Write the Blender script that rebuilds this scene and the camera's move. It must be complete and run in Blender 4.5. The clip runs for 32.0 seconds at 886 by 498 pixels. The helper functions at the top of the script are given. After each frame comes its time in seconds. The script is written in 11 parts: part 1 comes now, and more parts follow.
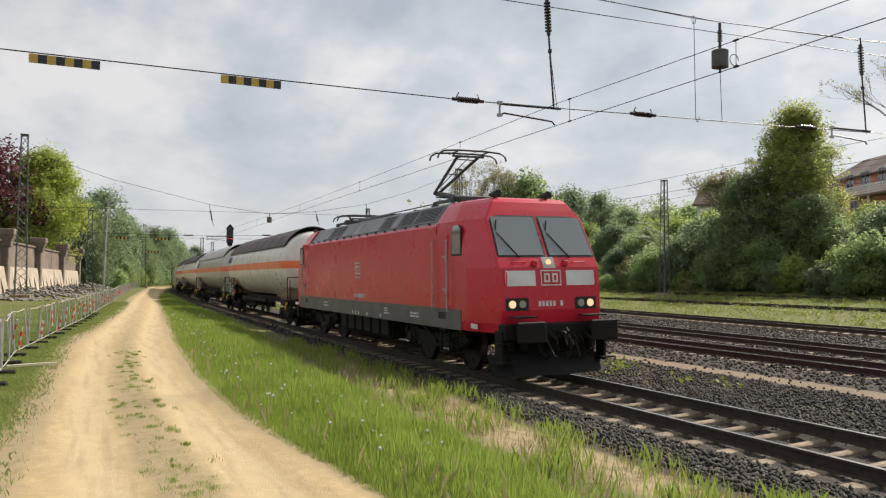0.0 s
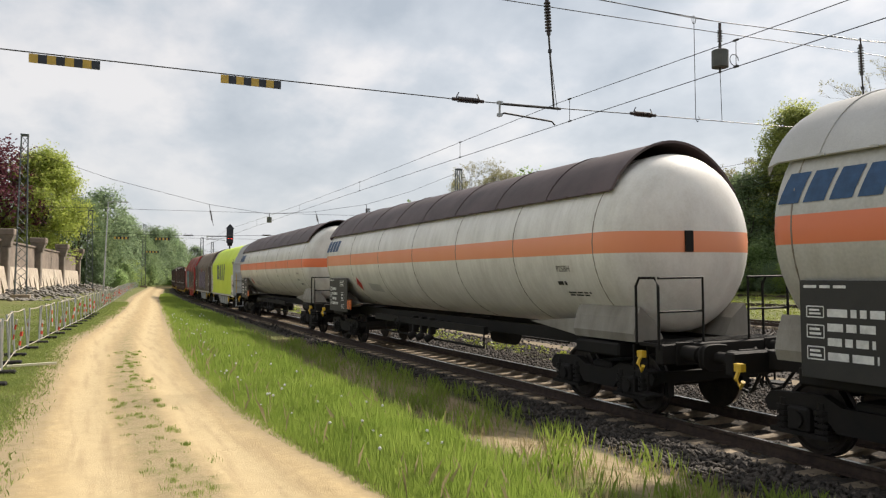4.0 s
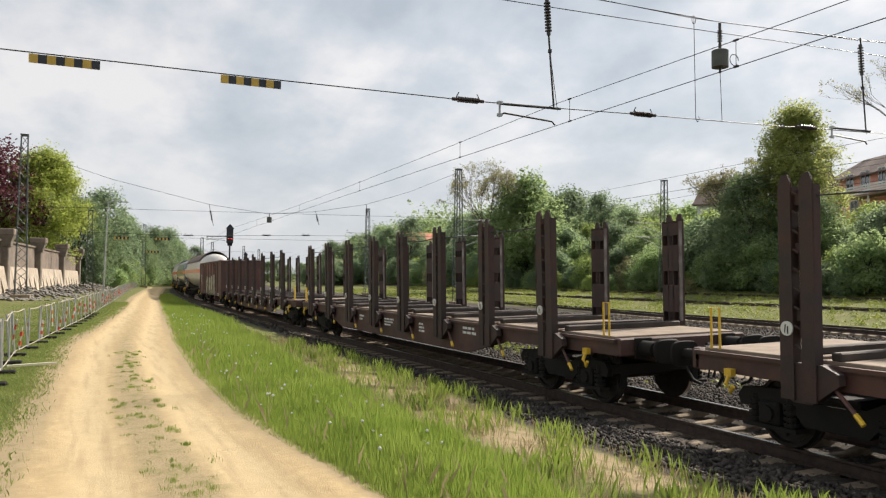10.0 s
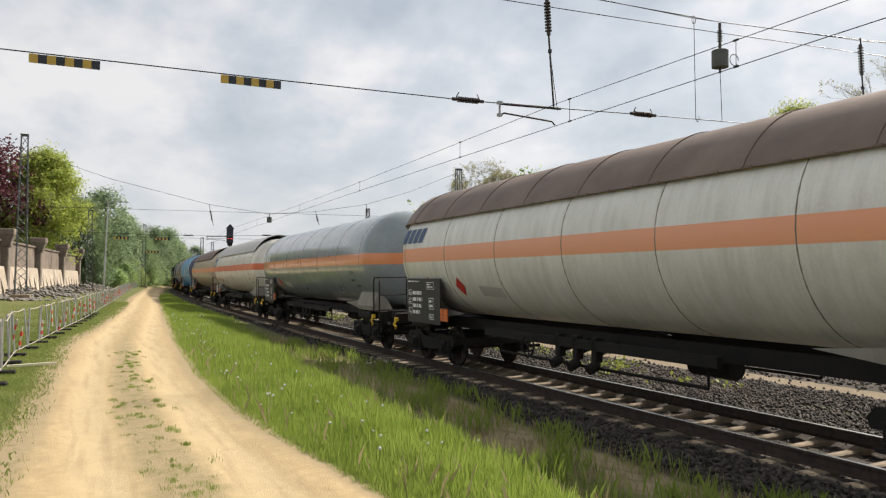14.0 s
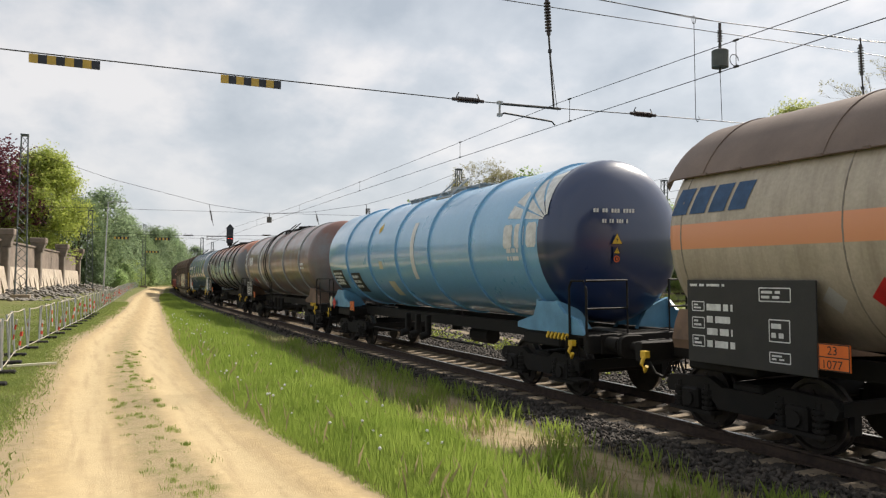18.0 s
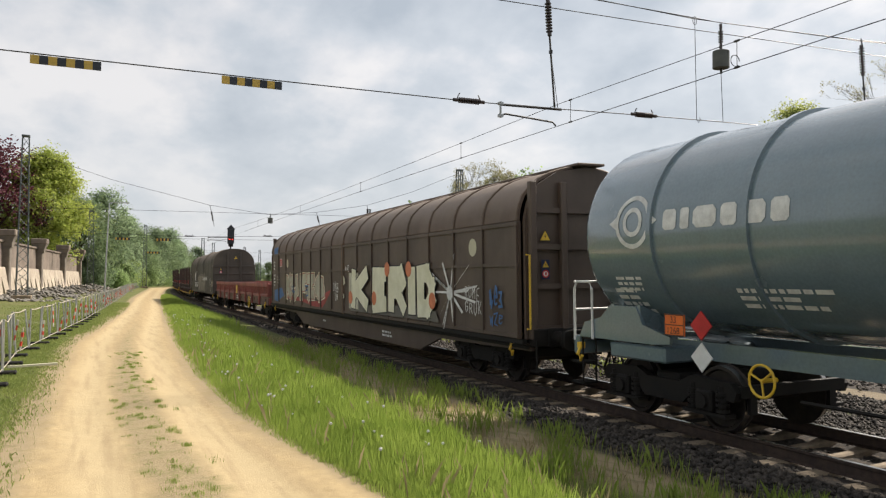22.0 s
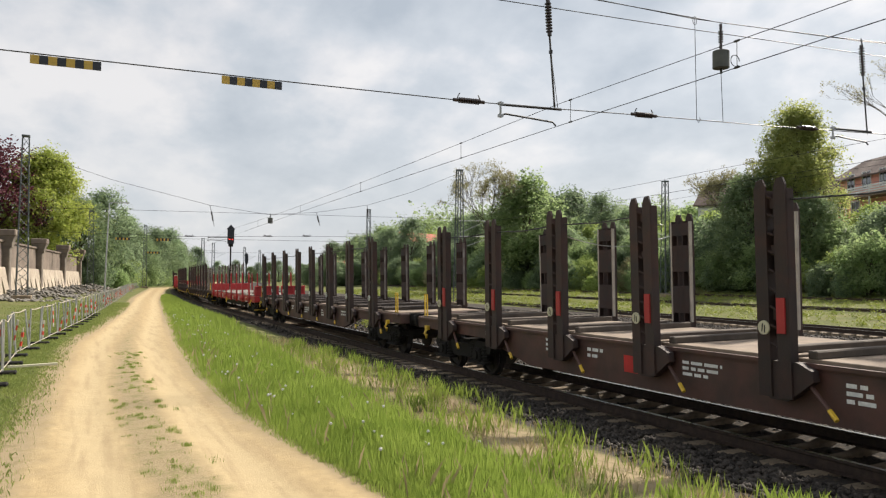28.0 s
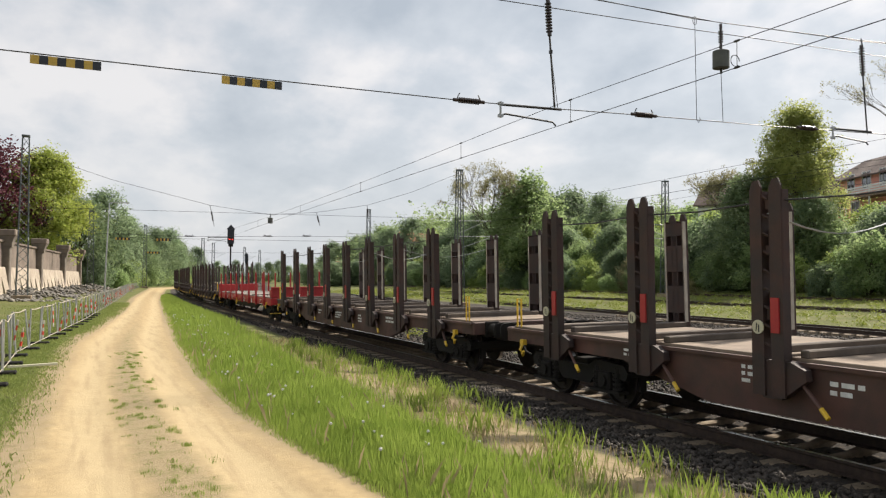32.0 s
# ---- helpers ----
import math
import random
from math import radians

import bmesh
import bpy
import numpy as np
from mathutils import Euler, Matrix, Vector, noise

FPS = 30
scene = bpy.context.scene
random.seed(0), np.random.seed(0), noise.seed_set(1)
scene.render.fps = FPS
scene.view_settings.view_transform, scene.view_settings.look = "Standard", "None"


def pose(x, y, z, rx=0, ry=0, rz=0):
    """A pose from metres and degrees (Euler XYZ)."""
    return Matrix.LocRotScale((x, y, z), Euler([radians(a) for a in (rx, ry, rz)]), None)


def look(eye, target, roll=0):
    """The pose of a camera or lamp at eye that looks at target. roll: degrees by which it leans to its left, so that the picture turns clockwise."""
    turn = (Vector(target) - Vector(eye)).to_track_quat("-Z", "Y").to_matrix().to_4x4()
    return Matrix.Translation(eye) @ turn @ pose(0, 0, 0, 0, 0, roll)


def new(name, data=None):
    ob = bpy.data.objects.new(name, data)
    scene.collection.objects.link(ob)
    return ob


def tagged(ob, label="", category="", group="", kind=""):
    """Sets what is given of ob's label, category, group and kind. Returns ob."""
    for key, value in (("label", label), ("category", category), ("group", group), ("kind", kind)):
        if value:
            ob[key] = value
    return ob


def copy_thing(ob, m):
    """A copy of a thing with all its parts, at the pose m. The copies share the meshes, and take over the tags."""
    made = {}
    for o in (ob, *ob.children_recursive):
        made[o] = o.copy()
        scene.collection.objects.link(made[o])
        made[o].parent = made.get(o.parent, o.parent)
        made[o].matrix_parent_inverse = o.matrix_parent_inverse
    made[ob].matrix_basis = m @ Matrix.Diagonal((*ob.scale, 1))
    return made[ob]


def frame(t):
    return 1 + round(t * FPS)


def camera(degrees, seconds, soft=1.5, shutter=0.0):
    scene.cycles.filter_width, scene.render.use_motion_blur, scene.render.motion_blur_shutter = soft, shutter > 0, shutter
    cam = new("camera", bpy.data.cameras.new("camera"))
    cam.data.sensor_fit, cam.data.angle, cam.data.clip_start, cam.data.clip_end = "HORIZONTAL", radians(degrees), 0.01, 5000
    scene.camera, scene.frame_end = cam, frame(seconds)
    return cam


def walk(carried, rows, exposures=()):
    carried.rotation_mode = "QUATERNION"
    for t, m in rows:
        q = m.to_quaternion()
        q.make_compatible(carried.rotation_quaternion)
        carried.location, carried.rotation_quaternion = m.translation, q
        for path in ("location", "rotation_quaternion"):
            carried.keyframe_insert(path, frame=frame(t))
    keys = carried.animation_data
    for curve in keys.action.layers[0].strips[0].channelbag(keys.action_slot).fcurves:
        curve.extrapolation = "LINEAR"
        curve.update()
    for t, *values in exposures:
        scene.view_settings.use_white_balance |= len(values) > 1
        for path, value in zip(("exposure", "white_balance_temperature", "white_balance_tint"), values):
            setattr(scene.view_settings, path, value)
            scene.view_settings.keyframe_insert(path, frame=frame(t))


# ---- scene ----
from collections import defaultdict

# ------------------------------------------------ camera
cam = camera(59.80, 32.0, soft=1.25)
EYE = Vector((0.0, 0.0, 2.086))


def aim(yaw, pitch, roll):
    a, b = radians(yaw), radians(pitch)
    way = Vector((math.sin(a) * math.cos(b), math.cos(a) * math.cos(b), math.sin(b)))
    return look(EYE, EYE + way, roll)


EARLY, LATE = aim(24.764, 2.252, 0.37), aim(24.697, 2.307, 0.37)
walk(cam, [(0, EARLY), (20.1, EARLY), (20.4, LATE), (32, LATE)], exposures=((0, 0.48), (1, 0.63), (3, 0.60), (32, 0.60)))

# ------------------------------------------------ light
SUN_ELEV, SUN_AZ = radians(41.5), radians(74)      # azimuth from +y towards +x
world = bpy.data.worlds.new("sky")
scene.world = world
world.use_nodes = True


def build_sky():
    nt = world.node_tree
    nt.nodes.clear()
    N, L = nt.nodes.new, nt.links.new
    out, bg = N("ShaderNodeOutputWorld"), N("ShaderNodeBackground")
    sky = N("ShaderNodeTexSky")
    sky.sky_type, sky.sun_disc = "NISHITA", False
    sky.sun_elevation, sky.sun_rotation = SUN_ELEV, SUN_AZ
    sky.air_density, sky.dust_density = 1.2, 2.0
    co = N("ShaderNodeTexCoord")
    # project the direction on a flat cloud layer
    sep = N("ShaderNodeSeparateXYZ")
    L(co.outputs["Generated"], sep.inputs[0])
    zz = N("ShaderNodeMath")
    zz.operation = "MAXIMUM"
    zz.inputs[1].default_value = 0.0
    L(sep.outputs[2], zz.inputs[0])
    za = N("ShaderNodeMath")
    za.operation = "ADD"
    za.inputs[1].default_value = 0.42
    L(zz.outputs[0], za.inputs[0])
    comb = N("ShaderNodeCombineXYZ")
    for i in (0, 1):
        dv = N("ShaderNodeMath")
        dv.operation = "DIVIDE"
        L(sep.outputs[i], dv.inputs[0])
        L(za.outputs[0], dv.inputs[1])
        L(dv.outputs[0], comb.inputs[i])
    big, fine = N("ShaderNodeTexNoise"), N("ShaderNodeTexNoise")
    for n, s, d, r, o in ((big, 4.3, 9, 0.54, 0.1), (fine, 12.0, 7, 0.55, 0.15)):
        n.inputs["Scale"].default_value, n.inputs["Detail"].default_value = s, d
        n.inputs["Roughness"].default_value, n.inputs["Distortion"].default_value = r, o
        mp = N("ShaderNodeMapping")
        mp.inputs["Location"].default_value = (3.1, 7.7, 0)
        mp.inputs["Scale"].default_value = (1.0, 0.85, 1)
        L(comb.outputs[0], mp.inputs[0])
        L(mp.outputs[0], n.inputs["Vector"])
    mixn = N("ShaderNodeMix")
    mixn.inputs[0].default_value = 0.20
    L(big.outputs[0], mixn.inputs[2])
    L(fine.outputs[0], mixn.inputs[3])
    # heavier and thinner stretches of the cloud layer: azimuth, elevation, width in degrees, weight
    last = mixn.outputs[0]
    for az, el, wd, k in ((27, 19.5, 8, 0.15), (36, 17.5, 6, 0.11), (18, 20, 5, 0.11), (13, 12, 6, 0.05), (0, 6, 11, -0.09), (0, 18, 9, -0.05), (19, 8, 7, 0.05), (45, 17.5, 5, -0.05), (17, 15.5, 3.5, -0.10), (29, 12.5, 6, -0.03), (41, 10, 9, 0.07), (48, 13, 8, 0.06)):
        ct = N("ShaderNodeVectorMath")
        ct.operation = "DOT_PRODUCT"
        a, e = radians(az), radians(el)
        ct.inputs[1].default_value = (math.sin(a) * math.cos(e), math.cos(a) * math.cos(e), math.sin(e))
        L(co.outputs["Generated"], ct.inputs[0])
        mr = N("ShaderNodeMapRange")
        mr.interpolation_type = "SMOOTHSTEP"
        mr.inputs[1].default_value, mr.inputs[2].default_value, mr.inputs[4].default_value = math.cos(radians(wd)), 1.0, k
        L(ct.outputs["Value"], mr.inputs[0])
        ad = N("ShaderNodeMath")
        ad.operation = "ADD"
        L(last, ad.inputs[0])
        L(mr.outputs[0], ad.inputs[1])
        last = ad.outputs[0]
    ramp = N("ShaderNodeValToRGB")          # cloud shade
    r = ramp.color_ramp
    r.elements[0].position, r.elements[0].color = 0.36, (0.98, 0.98, 0.965, 1)
    r.elements[1].position, r.elements[1].color = 0.72, (0.52, 0.59, 0.65, 1)
    for q, c in ((0.46, (0.825, 0.855, 0.875, 1)), (0.545, (0.685, 0.745, 0.79, 1))):
        r.elements.new(q).color = c
    L(last, ramp.inputs[0])
    # brighter near the hidden sun and paler near the horizon
    sunv = N("ShaderNodeVectorMath")
    sunv.operation = "DOT_PRODUCT"
    sunv.inputs[1].default_value = (math.sin(SUN_AZ) * math.cos(SUN_ELEV), math.cos(SUN_AZ) * math.cos(SUN_ELEV), math.sin(SUN_ELEV))
    L(co.outputs["Generated"], sunv.inputs[0])
    glow = N("ShaderNodeMapRange")
    glow.inputs[1].default_value, glow.inputs[2].default_value = 0.45, 1.0
    glow.inputs[3].default_value, glow.inputs[4].default_value = 0.96, 1.16
    L(sunv.outputs["Value"], glow.inputs[0])
    clouds = N("ShaderNodeMix")
    clouds.data_type, clouds.blend_type = "RGBA", "MULTIPLY"
    clouds.inputs[0].default_value = 1.0
    L(ramp.outputs[0], clouds.inputs[6])
    L(glow.outputs[0], clouds.inputs[7])
    haze = N("ShaderNodeMapRange")
    haze.inputs[1].default_value, haze.inputs[2].default_value = 0.0, 0.22
    haze.inputs[3].default_value, haze.inputs[4].default_value = 0.75, 0.0
    L(sep.outputs[2], haze.inputs[0])
    hz = N("ShaderNodeMix")
    hz.data_type = "RGBA"
    hz.inputs[7].default_value = (0.71, 0.76, 0.80, 1)
    L(haze.outputs[0], hz.inputs[0])
    L(clouds.outputs[2], hz.inputs[6])
    skym = N("ShaderNodeVectorMath")
    skym.operation = "SCALE"
    skym.inputs["Scale"].default_value = 0.12
    L(sky.outputs[0], skym.inputs[0])
    mix = N("ShaderNodeMix")
    mix.data_type = "RGBA"
    mix.inputs[0].default_value = 0.88
    L(skym.outputs[0], mix.inputs[6])
    L(hz.outputs[2], mix.inputs[7])
    L(mix.outputs[2], bg.inputs[0])
    # the sky is dimmed overhead, out of view, to hold down the fill light
    overhead_dim = N("ShaderNodeMapRange")
    overhead_dim.inputs[1].default_value, overhead_dim.inputs[2].default_value = 0.0, 1.0
    overhead_dim.inputs[3].default_value, overhead_dim.inputs[4].default_value = 1.0 * SKY_STRENGTH, 0.86 * SKY_STRENGTH
    L(sep.outputs[2], overhead_dim.inputs[0])
    L(overhead_dim.outputs[0], bg.inputs[1])
    L(bg.outputs[0], out.inputs[0])


SKY_STRENGTH = 0.645
build_sky()
sun_data = bpy.data.lights.new("sun", "SUN")
sun_data.energy, sun_data.angle, sun_data.color = 4.7, radians(4), (1.0, 0.93, 0.80)
sun = new("sun", sun_data)
sun.matrix_world = look((60, 60, 80), (60 - math.sin(SUN_AZ) * math.cos(SUN_ELEV), 60 - math.cos(SUN_AZ) * math.cos(SUN_ELEV), 80 - math.sin(SUN_ELEV)))
scene.view_settings.use_white_balance = True
scene.view_settings.white_balance_temperature, scene.view_settings.white_balance_tint = 6550, 13

# ------------------------------------------------ the line of the track
# curvature along the track, s in metres from the camera's foot
G = np.arange(-620, 760.01, 0.5)
KAPPA = np.interp(G, [-60, 0, 20, 40, 60, 85, 120, 420, 460], [0, 0.000666, 0.000567, 0.000329, 0.000627, 0.000753, 0.000815, 0.0008, 0])
TH = np.concatenate([[0], np.cumsum((KAPPA[1:] + KAPPA[:-1]) * 0.25)])
I0 = int(np.searchsorted(G, 0))
TH = TH - TH[I0]
TM = (TH[1:] + TH[:-1]) / 2
PX = np.concatenate([[0], np.cumsum(np.sin(TM)) * 0.5])
PY = np.concatenate([[0], np.cumsum(np.cos(TM)) * 0.5])
PX, PY = PX - PX[I0] + 8.928, PY - PY[I0]
CANT = 0.0194                                    # the track leans towards the lane


def on_track(s, lat=0.0, z=0.0):
    x, y, a = np.interp(s, G, PX), np.interp(s, G, PY), np.interp(s, G, TH)
    return Vector((x + lat * math.cos(a), y - lat * math.sin(a), z))


def track_x(y):
    return np.interp(y, PY, PX)


def run(t):
    """Metres that the train has gone at t seconds."""
    return 15.8227 * t + 0.5 * 0.049217 * t * t + 0.004398 * t ** 3 / 6 - 0.00045 * t ** 4 / 24


# ------------------------------------------------ mesh helpers
def mesh_of(name, bm, mats, smooth=False):
    me = bpy.data.meshes.new(name)
    bm.normal_update()
    bm.to_mesh(me)
    bm.free()
    for m in (mats if isinstance(mats, (list, tuple)) else [mats]):
        me.materials.append(m)
    if smooth:
        me.polygons.foreach_set("use_smooth", np.ones(len(me.polygons), bool))
        me.set_sharp_from_angle(angle=radians(35))
    return me


# parts made of loose pieces: each piece becomes an object; the first keeps the name
LOOSE = {"number_mark": "number_mark", "frame_mark": "frame_mark", "roof_rib": "roof_rib", "wall_rib": "wall_rib", "weld_seam": "weld_seam", "saddle": "gusset", "grab_handle": "grab_handle", "horn": "horn", "door_handle": "door_handle",
         "logo": "logo_shape", "underframe": "frame_beam", "end_wall": "end_rib", "underfloor_box": "underfloor_box", "end_flap": "end_rib", "bearer": "bearer", "stake_pocket": "stake_pocket",
         "hem_rail": "hem_rail", "slide_rail": "slide_rail", "hand_rail": "hand_rail", "wedge": "wedge", "side_sill": "sill_beam", "load_mark": "load_mark", "dropside": "dropside_rib",
         "head_stock": "step", "corner_latch": "latch_block", "lock_bar": "lock_bar", "leg": "leg", "roof_clamp": "roof_clamp", "dark_label": "dark_label", "clip": "clip", "shield_clip": "shield_clip", "valve_gear": "valve", "faded_label": "faded_label", "hazard_label": "hazard_label", "shield_joint": "shield_joint"}


def islands(bm):
    bm.verts.index_update()
    seen, out = set(), []
    for v in bm.verts:
        if v.index in seen:
            continue
        stack, grp = [v], []
        seen.add(v.index)
        while stack:
            a = stack.pop()
            grp.append(a)
            for e in a.link_edges:
                b = e.other_vert(a)
                if b.index not in seen:
                    seen.add(b.index)
                    stack.append(b)
        out.append(grp)
    return sorted(out, key=len, reverse=True)


def part(name, bm, material, parent, label="", smooth=False):
    if name in LOOSE:
        groups = islands(bm)
        first = None
        if 1 < len(groups) < 40:
            for i, g in enumerate(groups):
                b = bmesh.new()
                idx = {v: b.verts.new(v.co) for v in g}
                for f in {f for v in g for f in v.link_faces}:
                    nf = b.faces.new([idx[v] for v in f.verts])
                    nf.material_index = f.material_index
                nm = name if i == 0 else LOOSE[name]
                ob = new(nm, mesh_of(nm, b, material, smooth))
                ob.parent = parent
                if label:
                    ob["label"] = label
                first = first or ob
            bm.free()
            return first
    ob = new(name, mesh_of(name, bm, material, smooth))
    ob.parent = parent
    if label:
        ob["label"] = label
    return ob


def thing(name, label, category, group="", kind=""):
    return tagged(new(name), label, category, group, kind)


def raw(name, verts, faces, material, parent=None):
    me = bpy.data.meshes.new(name)
    verts, faces = np.asarray(verts, np.float32), np.asarray(faces, np.int32)
    k = faces.shape[1]
    me.vertices.add(len(verts))
    me.vertices.foreach_set("co", verts.ravel())
    me.loops.add(faces.size)
    me.loops.foreach_set("vertex_index", faces.ravel())
    me.polygons.add(len(faces))
    me.polygons.foreach_set("loop_start", np.arange(0, faces.size, k, dtype=np.int32))
    for m in (material if isinstance(material, (list, tuple)) else [material]):
        me.materials.append(m)
    me.update(calc_edges=True)
    me.validate()
    ob = new(name, me)
    ob.parent = parent
    return ob


def box(bm, c, s, rot=None, bevel=0.0):
    x, y, z = s[0] / 2, s[1] / 2, s[2] / 2
    m = Matrix.Translation(c) @ (rot.to_4x4() if rot is not None else Matrix.Identity(4))
    vs = [bm.verts.new(m @ Vector(p)) for p in ((-x, -y, -z), (x, -y, -z), (x, y, -z), (-x, y, -z), (-x, -y, z), (x, -y, z), (x, y, z), (-x, y, z))]
    fs = [bm.faces.new([vs[i] for i in f]) for f in ((0, 3, 2, 1), (4, 5, 6, 7), (0, 1, 5, 4), (1, 2, 6, 5), (2, 3, 7, 6), (3, 0, 4, 7))]
    if bevel:
        es = list({e for f in fs for e in f.edges})
        bmesh.ops.bevel(bm, geom=es, offset=bevel, segments=1, profile=0.5, affect="EDGES")
    return bm


def rod(bm, a, b, r, seg=8, r2=None):
    a, b = Vector(a), Vector(b)
    d = b - a
    q = d.to_track_quat("Z", "Y")
    rings = []
    for p, rad in ((a, r), (b, r if r2 is None else r2)):
        rings.append([bm.verts.new(p + q @ Vector((rad * math.cos(2 * math.pi * i / seg), rad * math.sin(2 * math.pi * i / seg), 0))) for i in range(seg)])
    for i in range(seg):
        bm.faces.new((rings[0][i], rings[0][(i + 1) % seg], rings[1][(i + 1) % seg], rings[1][i]))
    bm.faces.new(rings[0][::-1])
    bm.faces.new(rings[1])
    return bm


def pipe(bm, pts, r, seg=6, closed=False):
    """A bent bar through pts."""
    pts = [Vector(p) for p in pts]
    n = len(pts)
    rings = []
    up = Vector((0.123, 0.31, 0.94))
    for i, p in enumerate(pts):
        d = (pts[(i + 1) % n] - pts[i - 1]) if closed or 0 < i < n - 1 else (pts[1] - pts[0] if i == 0 else pts[-1] - pts[-2])
        d = d.normalized()
        u = d.cross(up)
        if u.length < 1e-3:
            u = d.cross(Vector((1, 0, 0)))
        u.normalize()
        v = d.cross(u)
        rings.append([bm.verts.new(p + r * (math.cos(2 * math.pi * k / seg) * u + math.sin(2 * math.pi * k / seg) * v)) for k in range(seg)])
    for i in range(n if closed else n - 1):
        a, b = rings[i], rings[(i + 1) % n]
        for k in range(seg):
            bm.faces.new((a[k], a[(k + 1) % seg], b[(k + 1) % seg], b[k]))
    if not closed:
        bm.faces.new(rings[0][::-1])
        bm.faces.new(rings[-1])
    return bm


def loft(bm, sections, close=True, caps=True):
    """Skin between rings of points (each a list of xyz, the same number)."""
    rings = [[bm.verts.new(p) for p in s] for s in sections]
    k = len(rings[0])
    for a, b in zip(rings, rings[1:]):
        for i in range(k if close else k - 1):
            bm.faces.new((a[i], a[(i + 1) % k], b[(i + 1) % k], b[i]))
    if caps and close:
        bm.faces.new(rings[0][::-1])
        bm.faces.new(rings[-1])
    bmesh.ops.recalc_face_normals(bm, faces=bm.faces[:])
    return bm


def extrude_xz(bm, outline, y0, y1):
    """A prism: the outline (x, z) drawn out along y."""
    return loft(bm, [[(x, y0, z) for x, z in outline], [(x, y1, z) for x, z in outline]])


def extrude_yz(bm, outline, x0, x1):
    return loft(bm, [[(x0, y, z) for y, z in outline], [(x1, y, z) for y, z in outline]])


B = bmesh.new

# ------------------------------------------------ materials
def mat(name, col, col2=None, scale=4.0, rough=0.6, metal=0.0, bump=0.15, fine=60.0, dirt=None, dirt_amt=0.5, streak=False, per=0.0, spec=0.5, detail=6, depth=0.01, dust=None):
    """Paint, metal, wood or stone: two colours in patches, fine grain, dirt in patches or running down in streaks; per: spread from object to object."""
    m = bpy.data.materials.new(name)
    m.use_nodes = True
    nt = m.node_tree
    N, L = nt.nodes.new, nt.links.new
    bsdf = nt.nodes["Principled BSDF"]
    co = N("ShaderNodeTexCoord")
    n1 = N("ShaderNodeTexNoise")
    n1.inputs["Scale"].default_value, n1.inputs["Detail"].default_value, n1.inputs["Roughness"].default_value = scale, detail, 0.6
    L(co.outputs["Object"], n1.inputs["Vector"])
    r1 = N("ShaderNodeMapRange")
    r1.inputs[1].default_value, r1.inputs[2].default_value = 0.35, 0.65
    L(n1.outputs[0], r1.inputs[0])
    mx = N("ShaderNodeMix")
    mx.data_type = "RGBA"
    c2 = col2 or tuple(c * 0.72 for c in col)
    mx.inputs[6].default_value, mx.inputs[7].default_value = (*col, 1), (*c2, 1)
    L(r1.outputs[0], mx.inputs[0])
    last = mx.outputs[2]
    n2 = N("ShaderNodeTexNoise")
    n2.inputs["Scale"].default_value, n2.inputs["Detail"].default_value = fine, 3
    L(co.outputs["Object"], n2.inputs["Vector"])
    if dirt:
        n3 = N("ShaderNodeTexNoise")
        n3.inputs["Scale"].default_value, n3.inputs["Detail"].default_value, n3.inputs["Roughness"].default_value = 1.7, 7, 0.65
        mp = N("ShaderNodeMapping")
        mp.inputs["Scale"].default_value = (1, 3.2, 0.35) if streak else (1, 1, 1)
        mp.inputs["Location"].default_value = (13.7, 2.1, 5.3)
        L(co.outputs["Object"], mp.inputs[0])
        L(mp.outputs[0], n3.inputs["Vector"])
        r3 = N("ShaderNodeMapRange")
        r3.inputs[1].default_value, r3.inputs[2].default_value, r3.inputs[4].default_value = 0.42, 0.72, dirt_amt
        L(n3.outputs[0], r3.inputs[0])
        md = N("ShaderNodeMix")
        md.data_type = "RGBA"
        md.inputs[7].default_value = (*dirt, 1)
        L(r3.outputs[0], md.inputs[0])
        L(last, md.inputs[6])
        last = md.outputs[2]
    if per:
        oi = N("ShaderNodeObjectInfo")
        hsv = N("ShaderNodeHueSaturation")
        rr = N("ShaderNodeMapRange")
        rr.inputs[3].default_value, rr.inputs[4].default_value = 1 - per, 1 + per
        L(oi.outputs["Random"], rr.inputs[0])
        L(rr.outputs[0], hsv.inputs["Value"])
        L(last, hsv.inputs["Color"])
        last = hsv.outputs[0]
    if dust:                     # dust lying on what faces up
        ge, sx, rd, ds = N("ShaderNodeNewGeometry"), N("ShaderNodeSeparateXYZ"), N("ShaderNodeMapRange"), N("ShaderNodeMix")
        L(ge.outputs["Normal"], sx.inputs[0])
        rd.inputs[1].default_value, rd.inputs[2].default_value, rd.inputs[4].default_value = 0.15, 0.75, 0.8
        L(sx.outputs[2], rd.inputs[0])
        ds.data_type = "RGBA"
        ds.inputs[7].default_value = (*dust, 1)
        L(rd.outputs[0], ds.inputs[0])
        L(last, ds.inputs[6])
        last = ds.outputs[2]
    # grain: a small lift and drop of the tone
    mg = N("ShaderNodeMix")
    mg.data_type, mg.blend_type = "RGBA", "OVERLAY"
    mg.inputs[0].default_value = 0.18
    L(last, mg.inputs[6])
    L(n2.outputs[0], mg.inputs[7])
    L(mg.outputs[2], bsdf.inputs["Base Color"])
    rg = N("ShaderNodeMapRange")
    rg.inputs[3].default_value, rg.inputs[4].default_value = max(0.03, rough - 0.12), min(1, rough + 0.14)
    L(n1.outputs[0], rg.inputs[0])
    L(rg.outputs[0], bsdf.inputs["Roughness"])
    bsdf.inputs["Metallic"].default_value = metal
    bsdf.inputs["Specular IOR Level"].default_value = spec
